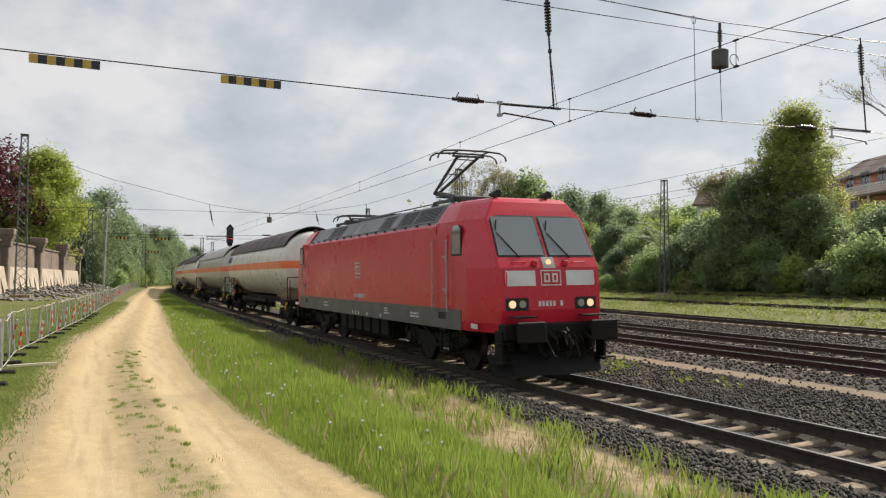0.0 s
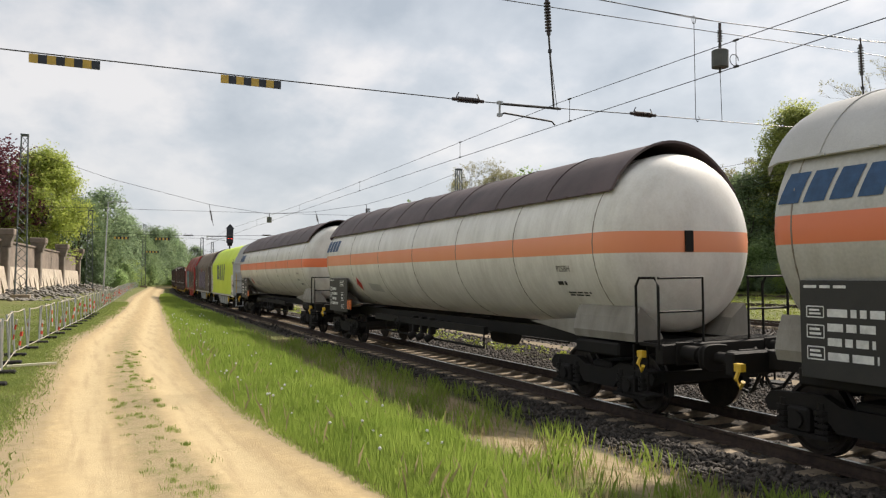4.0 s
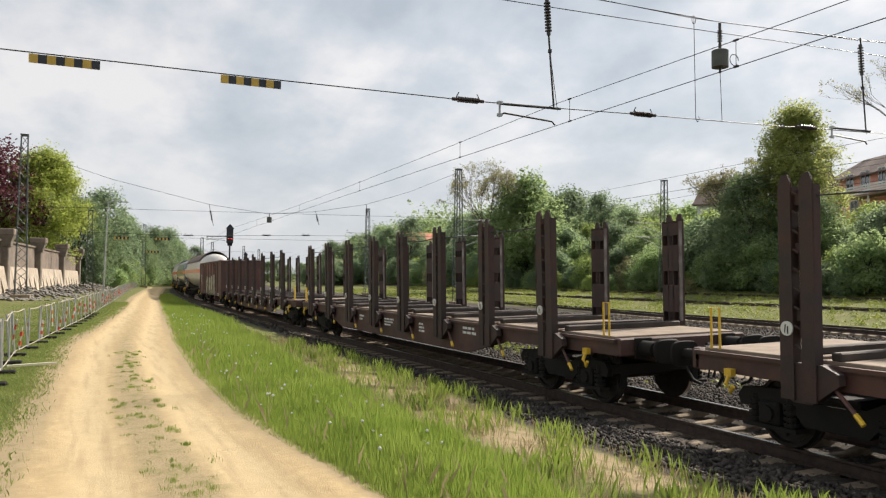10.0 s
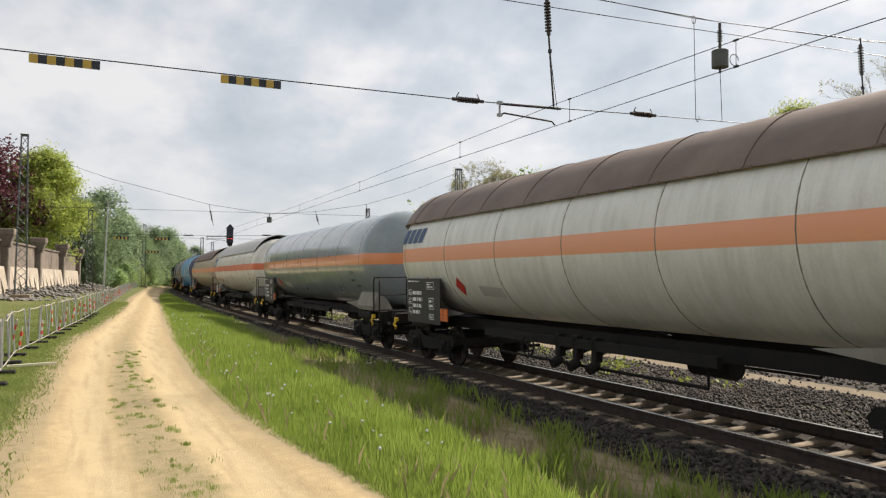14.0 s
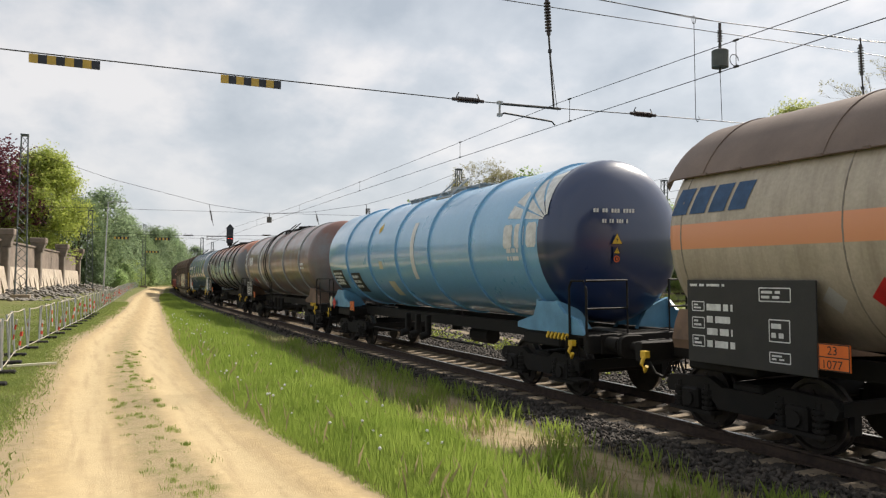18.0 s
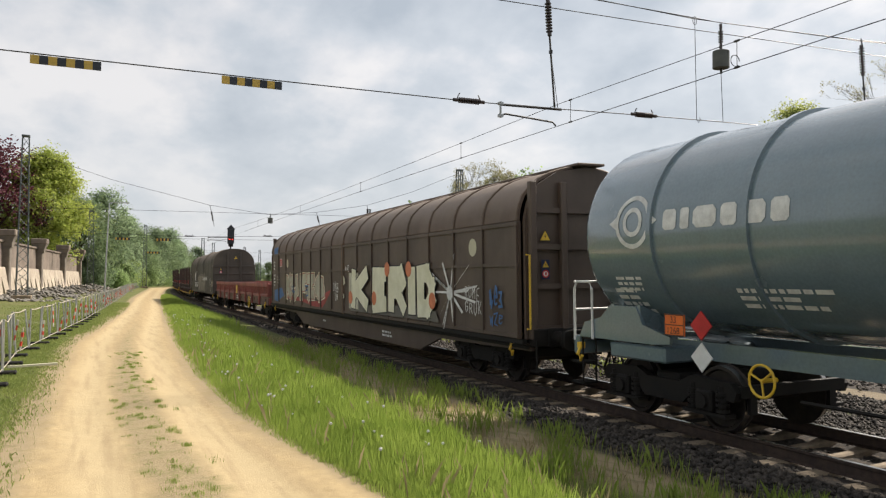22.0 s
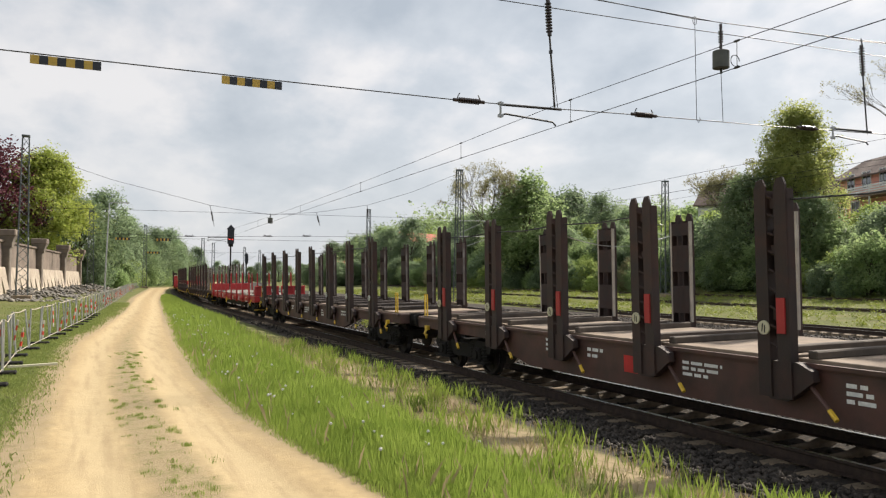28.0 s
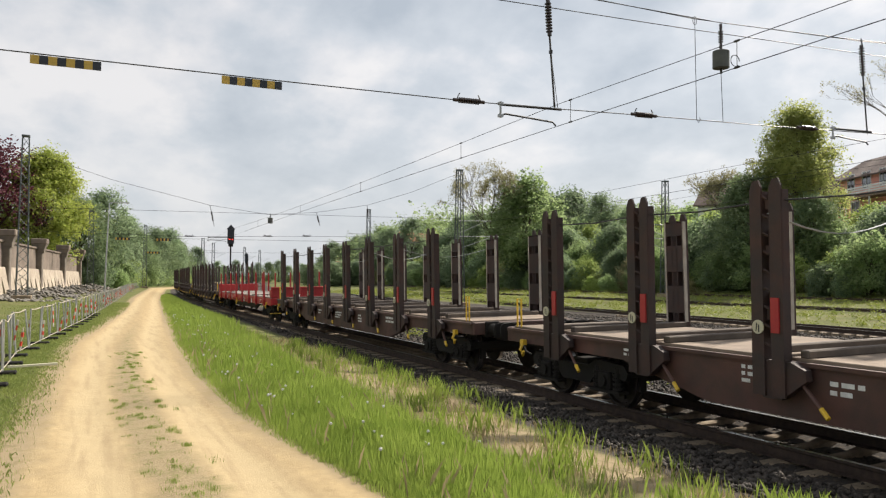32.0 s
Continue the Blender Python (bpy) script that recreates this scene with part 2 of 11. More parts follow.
    if bump:
        bp = N("ShaderNodeBump")
        bp.inputs["Strength"].default_value, bp.inputs["Distance"].default_value = bump, depth
        L(n2.outputs[0], bp.inputs["Height"])
        L(bp.outputs[0], bsdf.inputs["Normal"])
    return m


def leaf_mat(name, col, col2, trans=0.35, rough=0.55, scale=0.6, spread=0.55):
    m = bpy.data.materials.new(name)
    m.use_nodes = True
    nt = m.node_tree
    N, L = nt.nodes.new, nt.links.new
    bsdf = nt.nodes["Principled BSDF"]
    out = nt.nodes["Material Output"]
    geo, co = N("ShaderNodeNewGeometry"), N("ShaderNodeTexCoord")
    n1 = N("ShaderNodeTexNoise")
    n1.inputs["Scale"].default_value, n1.inputs["Detail"].default_value = scale, 3
    L(co.outputs["Object"], n1.inputs["Vector"])
    ad = N("ShaderNodeMath")
    ad.operation = "MULTIPLY_ADD"
    ad.inputs[1].default_value = spread
    L(geo.outputs["Random Per Island"], ad.inputs[0])
    r0 = N("ShaderNodeMapRange")
    r0.inputs[1].default_value, r0.inputs[2].default_value, r0.inputs[4].default_value = 0.3, 0.7, 0.5
    L(n1.outputs[0], r0.inputs[0])
    L(r0.outputs[0], ad.inputs[2])
    mx = N("ShaderNodeMix")
    mx.data_type = "RGBA"
    mx.inputs[6].default_value, mx.inputs[7].default_value = (*col, 1), (*col2, 1)
    L(ad.outputs[0], mx.inputs[0])
    oi, hsv, rr = N("ShaderNodeObjectInfo"), N("ShaderNodeHueSaturation"), N("ShaderNodeMapRange")
    rr.inputs[3].default_value, rr.inputs[4].default_value = 0.8, 1.2
    L(oi.outputs["Random"], rr.inputs[0])
    L(rr.outputs[0], hsv.inputs["Value"])
    L(mx.outputs[2], hsv.inputs["Color"])
    L(hsv.outputs[0], bsdf.inputs["Base Color"])
    bsdf.inputs["Roughness"].default_value = rough
    bsdf.inputs["Specular IOR Level"].default_value = 0.25
    tr = N("ShaderNodeBsdfTranslucent")
    L(hsv.outputs[0], tr.inputs[0])
    ms = N("ShaderNodeMixShader")
    ms.inputs[0].default_value = trans
    L(bsdf.outputs[0], ms.inputs[1])
    L(tr.outputs[0], ms.inputs[2])
    L(ms.outputs[0], out.inputs[0])
    return m


def glow_mat(name, col, strength):
    m = bpy.data.materials.new(name)
    m.use_nodes = True
    b = m.node_tree.nodes["Principled BSDF"]
    b.inputs["Base Color"].default_value = (*col, 1)
    b.inputs["Emission Color"].default_value = (*col, 1)
    b.inputs["Emission Strength"].default_value = strength
    return m


def glass_mat(name, tint=(0.02, 0.025, 0.03), rough=0.04):
    m = bpy.data.materials.new(name)
    m.use_nodes = True
    b = m.node_tree.nodes["Principled BSDF"]
    b.inputs["Base Color"].default_value = (*tint, 1)
    b.inputs["Roughness"].default_value = rough
    b.inputs["Specular IOR Level"].default_value = 0.8
    b.inputs["Coat Weight"].default_value = 1.0
    b.inputs["Coat Roughness"].default_value = 0.02
    return m


def ground_material():
    """Clay lane, worn verge, gravel and turf, laid out by the sheet's own fields, with ragged borders."""
    m = bpy.data.materials.new("ground")
    m.use_nodes = True
    nt = m.node_tree
    N, L = nt.nodes.new, nt.links.new
    bsdf = nt.nodes["Principled BSDF"]
    co = N("ShaderNodeTexCoord")

    def noise_at(scale, detail=6, rough=0.6):
        n = N("ShaderNodeTexNoise")
        n.inputs["Scale"].default_value, n.inputs["Detail"].default_value, n.inputs["Roughness"].default_value = scale, detail, rough
        L(co.outputs["Object"], n.inputs["Vector"])
        return n.outputs[0]

    def field(name):
        a = N("ShaderNodeAttribute")
        a.attribute_name = name
        return a.outputs["Fac"]

    def ramp(src, a, b, lo=0.0, hi=1.0):
        r = N("ShaderNodeMapRange")
        r.inputs[1].default_value, r.inputs[2].default_value, r.inputs[3].default_value, r.inputs[4].default_value = a, b, lo, hi
        L(src, r.inputs[0])
        return r.outputs[0]

    def mix(f, a, b):
        x = N("ShaderNodeMix")
        x.data_type = "RGBA"
        L(f, x.inputs[0])
        for k, v in ((6, a), (7, b)):
            if isinstance(v, tuple):
                x.inputs[k].default_value = (*v, 1)
            else:
                L(v, x.inputs[k])
        return x.outputs[2]

    def ragged(name, sharp=0.16, by=1.0):
        s = N("ShaderNodeMath")
        s.operation = "MULTIPLY_ADD"
        s.inputs[1].default_value = by * 0.8
        L(edge, s.inputs[0])
        L(field(name), s.inputs[2])
        return ramp(s.outputs[0], 0.5 + by * 0.4 - sharp, 0.5 + by * 0.4 + sharp)

    edge, mid, fine, big = noise_at(3.2, 8, 0.7), noise_at(9, 6), noise_at(70, 4), noise_at(0.35, 4)
    grass = mix(ramp(mid, 0.35, 0.65), (0.083, 0.104, 0.024), (0.135, 0.139, 0.045))
    grass = mix(ramp(big, 0.5, 0.7, 0, 0.6), grass, (0.209, 0.174, 0.087))
    clay = mix(ramp(mid, 0.3, 0.7), (0.444, 0.334, 0.183), (0.338, 0.252, 0.136))
    clay = mix(ramp(fine, 0.5, 0.75, 0, 0.5), clay, (0.381, 0.290, 0.168))
    clay = mix(ramp(edge, 0.55, 0.75, 0, 0.45), clay, (0.483, 0.374, 0.217))
    clay = mix(ramp(field("rut"), 0.15, 0.85, 0, 0.75), clay, (0.474, 0.374, 0.220))
    tyre = N("ShaderNodeTexNoise")
    tyre.inputs["Scale"].default_value, tyre.inputs["Detail"].default_value, tyre.inputs["Roughness"].default_value = 4.0, 5, 0.6
    mp = N("ShaderNodeMapping")
    mp.inputs["Scale"].default_value = (1.5, 0.11, 1)
    L(co.outputs["Object"], mp.inputs[0])
    L(mp.outputs[0], tyre.inputs["Vector"])
    clay = mix(ramp(tyre.outputs[0], 0.48, 0.68, 0, 0.55), clay, (0.297, 0.217, 0.122))
    worn = mix(ramp(edge, 0.5, 0.68), (0.296, 0.231, 0.139), (0.157, 0.139, 0.061))
    vor = N("ShaderNodeTexVoronoi")
    vor.inputs["Scale"].default_value = 17
    L(co.outputs["Object"], vor.inputs["Vector"])
    stone = mix(ramp(vor.outputs["Color"], 0.0, 1.0), (0.031, 0.025, 0.020), (0.109, 0.085, 0.063))
    stone = mix(ramp(vor.outputs["Distance"], 0.25, 0.6), stone, (0.044, 0.039, 0.035))
    sand = mix(ramp(mid, 0.3, 0.7), (0.217, 0.174, 0.117), (0.174, 0.139, 0.094))
    c = grass
    c = mix(ragged("worn"), c, worn)
    c = mix(ragged("stone"), c, stone)
    c = mix(ragged("sand", 0.1, 0.4), c, sand)
    c = mix(ragged("clay", 0.14, 0.6), c, clay)
    crown = mix(ramp(fine, 0.35, 0.65), (0.209, 0.161, 0.087), (0.365, 0.287, 0.174))
    crown = mix(ramp(edge, 0.5, 0.62, 0, 0.7), crown, (0.191, 0.174, 0.074))
    c = mix(ragged("crown", 0.22, 0.9), c, crown)
    L(c, bsdf.inputs["Base Color"])
    bsdf.inputs["Roughness"].default_value = 0.95
    bsdf.inputs["Specular IOR Level"].default_value = 0.2
    h = N("ShaderNodeMath")
    h.operation = "MULTIPLY_ADD"
    h.inputs[1].default_value = 0.5
    L(fine, h.inputs[0])
    L(edge, h.inputs[2])
    bp = N("ShaderNodeBump")
    bp.inputs["Strength"].default_value, bp.inputs["Distance"].default_value = 0.5, 0.04
    L(h.outputs[0], bp.inputs["Height"])
    L(bp.outputs[0], bsdf.inputs["Normal"])
    return m


M = dict(
    ground=ground_material(),
    rail_side=mat("rail_rust", (0.075, 0.05, 0.038), (0.045, 0.032, 0.027), 9, 0.75, 0.4),
    rail_top=mat("rail_steel", (0.42, 0.41, 0.40), (0.30, 0.29, 0.28), 6, 0.28, 1.0, 0.05),
    concrete=mat("sleeper_concrete", (0.29, 0.225, 0.15), (0.18, 0.14, 0.095), 7, 0.9, dirt=(0.12, 0.09, 0.068), dirt_amt=0.65, per=0.14),
    stone=mat("ballast_stone", (0.24, 0.205, 0.175), (0.12, 0.10, 0.085), 1.6, 0.9, bump=0.3),
    black=mat("black_underframe", (0.008, 0.0078, 0.0075), (0.015, 0.013, 0.011), 3, 0.7, 0.0, 0.25, dirt=(0.026, 0.020, 0.016), dirt_amt=0.35, spec=0.22),
    wheel=mat("wheel_steel", (0.05, 0.04, 0.033), (0.03, 0.025, 0.022), 6, 0.6, 0.6, 0.2),
    tread=mat("wheel_tread", (0.33, 0.32, 0.31), None, 8, 0.3, 1.0, 0.03),
    white=mat("white_paint", (0.74, 0.74, 0.72), (0.66, 0.66, 0.63), 3, 0.5, dirt=(0.4, 0.37, 0.33), dirt_amt=0.35),
    yellow=mat("yellow_paint", (0.78, 0.50, 0.03), (0.62, 0.39, 0.03), 5, 0.5, dirt=(0.15, 0.11, 0.05), dirt_amt=0.4),
    steel=mat("galvanised_steel", (0.42, 0.43, 0.43), (0.33, 0.34, 0.34), 4, 0.5, 0.6),
    wire=mat("wire", (0.05, 0.048, 0.046), None, 5, 0.5, 0.7, 0),
    darkwood=mat("weathered_wood", (0.245, 0.21, 0.18), (0.165, 0.14, 0.12), 3, 0.85, dirt=(0.10, 0.08, 0.065), dirt_amt=0.5, per=0.2),
)

# ------------------------------------------------ ground
LANE = ((-40, 6.0), (0, 1.0), (6, 0.83), (10, 0.64), (15, 0.66), (23, 0.95), (45, 2.78), (75, 4.9), (110, 7.9), (157, 12.2), (400, 60))
LANE_HALF = ((0, 1.5), (6, 1.36), (8.5, 1.2), (10.6, 1.12), (15, 1.12), (23, 1.22), (45, 0.95), (157, 1.2))


def lane_x(y):
    return np.interp(y, [a for a, b in LANE], [b for a, b in LANE])


def lane_half(y):
    return np.interp(y, [a for a, b in LANE_HALF], [b for a, b in LANE_HALF])


def smooth_step(a, b, v):
    t = np.clip((v - a) / (b - a), 0, 1)
    return t * t * (3 - 2 * t)


def ground_z(x, y):
    """Height of the ground: verge, shallow ballast beds, a bank behind the fence and one beyond the far tracks."""
    lat = x - track_x(y)
    z = np.interp(lat, [-9, -7.0, -4.6, -3.0, -1.75, -1.3, -0.86, -0.68, 0.68, 0.86, 1.3, 1.9, 6, 8.6, 11.8, 14, 21, 33.5, 41, 43.5, 60, 82, 140, 2000],
                  [0.3, 0.3, 0.16, -0.03, -0.16, -0.205, -0.21, -0.265, -0.265, -0.21, -0.205, -0.24, -0.22, -0.19, -0.19, -0.2, -0.18, 0.34, 0.72, 1.0, 5.5, 8.0, 10, 12])
    side = lane_x(y) - x
    bank = np.interp(side, [2.3, 3.6, 5.2, 8, 9.5, 40, 2000], [0, 0.06, 0.15, 0.2, 0.3, 3.0, 6]) * smooth_step(14, 46, y)
    return z + np.where(lat < -5, bank, 0)


def lines(*spans):
    out = []
    for a, b, n in spans:
        out += list(np.linspace(a, b, n, endpoint=False))
    return np.array(out + [spans[-1][1]])


def build_ground():
    xs = lines((-2600, -400, 8), (-400, -60, 12), (-60, -12, 16), (-12, -4, 16), (-4, 12, 130), (12, 30, 60), (30, 60, 40), (60, 130, 24), (130, 500, 14), (500, 2600, 8))
    ys = lines((-700, -60, 14), (-60, 0, 12), (0, 4, 8), (4, 26, 170), (26, 60, 90), (60, 130, 70), (130, 400, 40), (400, 2600, 12))
    X, Y = np.meshgrid(xs, ys, indexing="ij")
    rng = np.random.default_rng(3)
    Z = ground_z(X, Y)
    near = (X > -4) & (X < 30) & (Y > 3) & (Y < 70)
    lat = X - track_x(Y)
    side = X - lane_x(Y)
    half = lane_half(Y)
    clay = np.clip(0.5 + (half - np.abs(side)) / 0.7, 0, 1)
    rut = np.exp(-((np.abs(side) - 0.62) / 0.33) ** 2) * (np.abs(side) < half + 0.4)
    mid = np.exp(-(side / 0.30) ** 2) * np.interp(Y, [0, 9, 20, 34], [1, 1, 0.6, 0])
    clay = clay * (1 - 0.80 * mid * (0.75 + 0.25 * np.sin(Y * 2.3 + np.sin(Y * 0.9))))
    clay = clay - 0.16 * np.exp(-((np.abs(side) - 1.0) / 0.12) ** 2) * near
    Z = Z - 0.035 * rut * near + rng.normal(0, 0.006, Z.shape) * near
    worn = np.clip(1.1 * np.exp(-(np.maximum(0, np.abs(side) - half) / np.where(side < 0, 0.42, 0.34)) ** 2), 0, 1)
    bare = np.exp(-((lat + 3.8 + 0.25 * np.sin(Y * 0.9)) / 0.95) ** 2) * np.interp(Y, [0, 6, 18, 28], [1, 1, 0.9, 0.2])
    worn = np.maximum(worn, 0.85 * bare)
    edge = np.interp(Y, [0, 7, 10, 13, 19, 26, 36, 90], [-3.35, -3.25, -3.2, -2.75, -2.65, -2.45, -2.2, -1.9])
    stone = np.clip(0.5 + (lat - edge) / 0.6, 0, 1) * np.clip(0.5 + (20.4 - lat) / 1.2, 0, 1)
    strip = np.exp(-((lat - 3.4) / 0.45) ** 2) * 0.55
    stone = np.maximum(np.clip(stone - strip, 0, 1), np.exp(-((lat - 21.6) / 1.3) ** 2))
    stone = np.maximum(stone, np.exp(-((lat - 14.9) / 2.4) ** 2))
    sand = np.exp(-((lat - 5.7) / 0.42) ** 4)
    crown = np.exp(-((side - 0.03) / 0.34) ** 2) * np.interp(Y, [0, 10, 18, 30, 46], [1, 0.95, 0.75, 0.45, 0])
    n, k = len(xs), len(ys)
    idx = np.arange(n * k).reshape(n, k)
    faces = np.stack([idx[:-1, :-1].ravel(), idx[1:, :-1].ravel(), idx[1:, 1:].ravel(), idx[:-1, 1:].ravel()], 1)
    ob = raw("ground", np.stack([X.ravel(), Y.ravel(), Z.ravel()], 1), faces, M["ground"])
    for name, f in (("clay", clay), ("worn", worn), ("stone", stone), ("sand", sand), ("crown", crown), ("rut", rut * np.clip(half - np.abs(side) + 0.6, 0, 1))):
        ob.data.attributes.new(name, "FLOAT", "POINT").data.foreach_set("value", f.ravel().astype(np.float32))
    ob.data.polygons.foreach_set("use_smooth", np.ones(len(faces), bool))
    tagged(ob, "flat railway land with a pale clay lane, grass verge and ballast", "ground", kind="structure")


build_ground()

# ------------------------------------------------ tracks
RAIL = ((-0.036, 0.0), (0.036, 0.0), (0.036, -0.035), (0.009, -0.05), (0.009, -0.145), (0.075, -0.165), (0.075, -0.172), (-0.075, -0.172), (-0.075, -0.165), (-0.009, -0.145), (-0.009, -0.05), (-0.036, -0.035))


def rail_mesh(parent, line, lat, z0, name="rail"):
    """line: list of (x, y, heading, z); the rail's running surface is bright."""
    bm = B()
    rings = []
    for x, y, a, z in line:
        rings.append([bm.verts.new((x + (lat + px) * math.cos(a), y - (lat + px) * math.sin(a), z + z0 + pz)) for px, pz in RAIL])
    k = len(RAIL)
    for a, b in zip(rings, rings[1:]):
        for i in range(k):
            f = bm.faces.new((a[i], a[(i + 1) % k], b[(i + 1) % k], b[i]))
            f.material_index = 1 if i == 0 else 0
    bmesh.ops.recalc_face_normals(bm, faces=bm.faces[:])
    return part(name, bm, [M["rail_side"], M["rail_top"]], parent)


def sleeper_mesh():
    bm = B()
    half = [(-1.25, 0.30, 0.21), (-1.2, 0.30, 0.225), (-0.75, 0.29, 0.225), (-0.45, 0.22, 0.185), (0, 0.21, 0.175), (0.45, 0.22, 0.185), (0.75, 0.29, 0.225), (1.2, 0.30, 0.225), (1.25, 0.30, 0.21)]
    secs = []
    for x, w, h in half:
        secs.append([(x, -w / 2, -0.225), (x, w / 2, -0.225), (x, w / 2 - 0.03, h - 0.245), (x, w / 2 - 0.06, h - 0.225), (x, -w / 2 + 0.06, h - 0.225), (x, -w / 2 + 0.03, h - 0.245)])
    loft(bm, secs)
    return mesh_of("sleeper", bm, M["concrete"])


SLEEPER = sleeper_mesh()


def build_track(name, label, line_fn, s0, s1, step, sleepers, pitch, canted):
    tr = thing(name, label, "railway track", kind="structure")
    line = []
    s = s0
    while s <= s1:
        line.append(line_fn(s))
        s += step
    for lat in (-0.7535, 0.7535):
        rail_mesh(tr, line, lat, lat * math.tan(canted))
    s = sleepers[0]
    while s < sleepers[1]:
        x, y, a, z = line_fn(s)
        ob = new("sleeper", SLEEPER)
        ob.parent = tr
        ob.matrix_basis = pose(x, y, z - 0.172, 0, 0, -math.degrees(a)) @ pose(0, 0, 0, random.uniform(-.4, .4), -math.degrees(canted), random.uniform(-.6, .6))
        s += pitch
    return tr


def main_line(s):
    p = on_track(s)
    return (p.x, p.y, float(np.interp(s, G, TH)), 0.0)


def side_line(x0, slope, bend, z):
    def at(s):
        x = x0 + slope * s + bend * s * s
        return (x, s, math.atan(slope + 2 * bend * s), z)
    return at


build_track("track_1", "ballasted railway track with rusty rails on concrete sleepers", main_line, -60, 400, 2.0, (1.0, 70), 0.626, CANT)
build_track("track_2", "railway track with dark rails and pale concrete sleepers", side_line(17.62, 0.02, 0.0006, 0), -40, 300, 4.0, (6, 60), 0.63, 0)
build_track("track_3", "railway track with dark rusty rails in ballast", side_line(20.6, 0.075, 0.0006, 0), -40, 300, 4.0, (8, 60), 0.63, 0)
build_track("track_4", "single rusty siding beside weedy ground", side_line(28.0, 0.07, 0.0006, 0.12), -40, 300, 4.0, (12, 40), 0.63, 0)
build_track("track_5", "overgrown rusty siding in grass", side_line(41.2, 0.03, 0.0003, 0.52), -40, 300, 4.0, (0, 0), 1, 0)
build_track("track_6", "overgrown rusty siding at the foot of the wooded bank", side_line(50.0, 0.02, 0.0002, 0.96), -40, 300, 4.0, (0, 0), 1, 0)

# ------------------------------------------------ the train: paints
def tank_paint(name, base, base2, stripe=None, z0=2.545, z1=2.885, top=None, top_z=4.0, dirt=(0.25, 0.20, 0.15), amt=0.45, rough=0.42, front=None, front_y=0.0, coat=0.15):
    """Tank paint with an orange band at a set height, grime that runs down in streaks and a dusty or rusted crown."""
    m = mat(name, base, base2, 1.3, rough, dirt=dirt, dirt_amt=amt, streak=True, bump=0.04, fine=25)
    nt = m.node_tree
    N, L = nt.nodes.new, nt.links.new
    bsdf = nt.nodes["Principled BSDF"]
    link = bsdf.inputs["Base Color"].links[0]
    last = link.from_socket
    co, sep = N("ShaderNodeTexCoord"), N("ShaderNodeSeparateXYZ")
    L(co.outputs["Object"], sep.inputs[0])
    nz = N("ShaderNodeTexNoise")
    nz.inputs["Scale"].default_value, nz.inputs["Detail"].default_value = 2.3, 8
    L(co.outputs["Object"], nz.inputs["Vector"])

    def step(src, at, w=0.004):
        r = N("ShaderNodeMapRange")
        r.inputs[1].default_value, r.inputs[2].default_value = at - w, at + w
        L(src, r.inputs[0])
        return r.outputs[0]

    def mul(a, b):
        k = N("ShaderNodeMath")
        k.operation = "MULTIPLY"
        L(a, k.inputs[0])
        L(b, k.inputs[1])
        return k.outputs[0]

    def inv(a):
        k = N("ShaderNodeMath")
        k.operation = "SUBTRACT"
        k.inputs[0].default_value = 1
        L(a, k.inputs[1])
        return k.outputs[0]

    def over(f, col, amount=1.0):
        nonlocal last
        mx = N("ShaderNodeMix")
        mx.data_type = "RGBA"
        mx.inputs[7].default_value = (*col, 1)
        if amount < 1:
            k = N("ShaderNodeMath")
            k.operation = "MULTIPLY"
            k.inputs[1].default_value = amount
            L(f, k.inputs[0])
            f = k.outputs[0]
        L(f, mx.inputs[0])
        L(last, mx.inputs[6])
        last = mx.outputs[2]

    if stripe:
        over(mul(step(sep.outputs[2], z0), inv(step(sep.outputs[2], z1))), stripe, 0.96)
    if top:
        s = N("ShaderNodeMath")
        s.operation = "MULTIPLY_ADD"
        s.inputs[1].default_value = 2.2
        L(nz.outputs[0], s.inputs[0])
        L(sep.outputs[2], s.inputs[2])
        over(step(s.outputs[0], top_z + 1.1, 0.22), top, 0.8)
    if front:
        over(inv(step(sep.outputs[1], front_y)), front)
    L(last, bsdf.inputs["Base Color"])
    bsdf.inputs["Coat Weight"].default_value, bsdf.inputs["Coat Roughness"].default_value = coat, 0.12
    return m


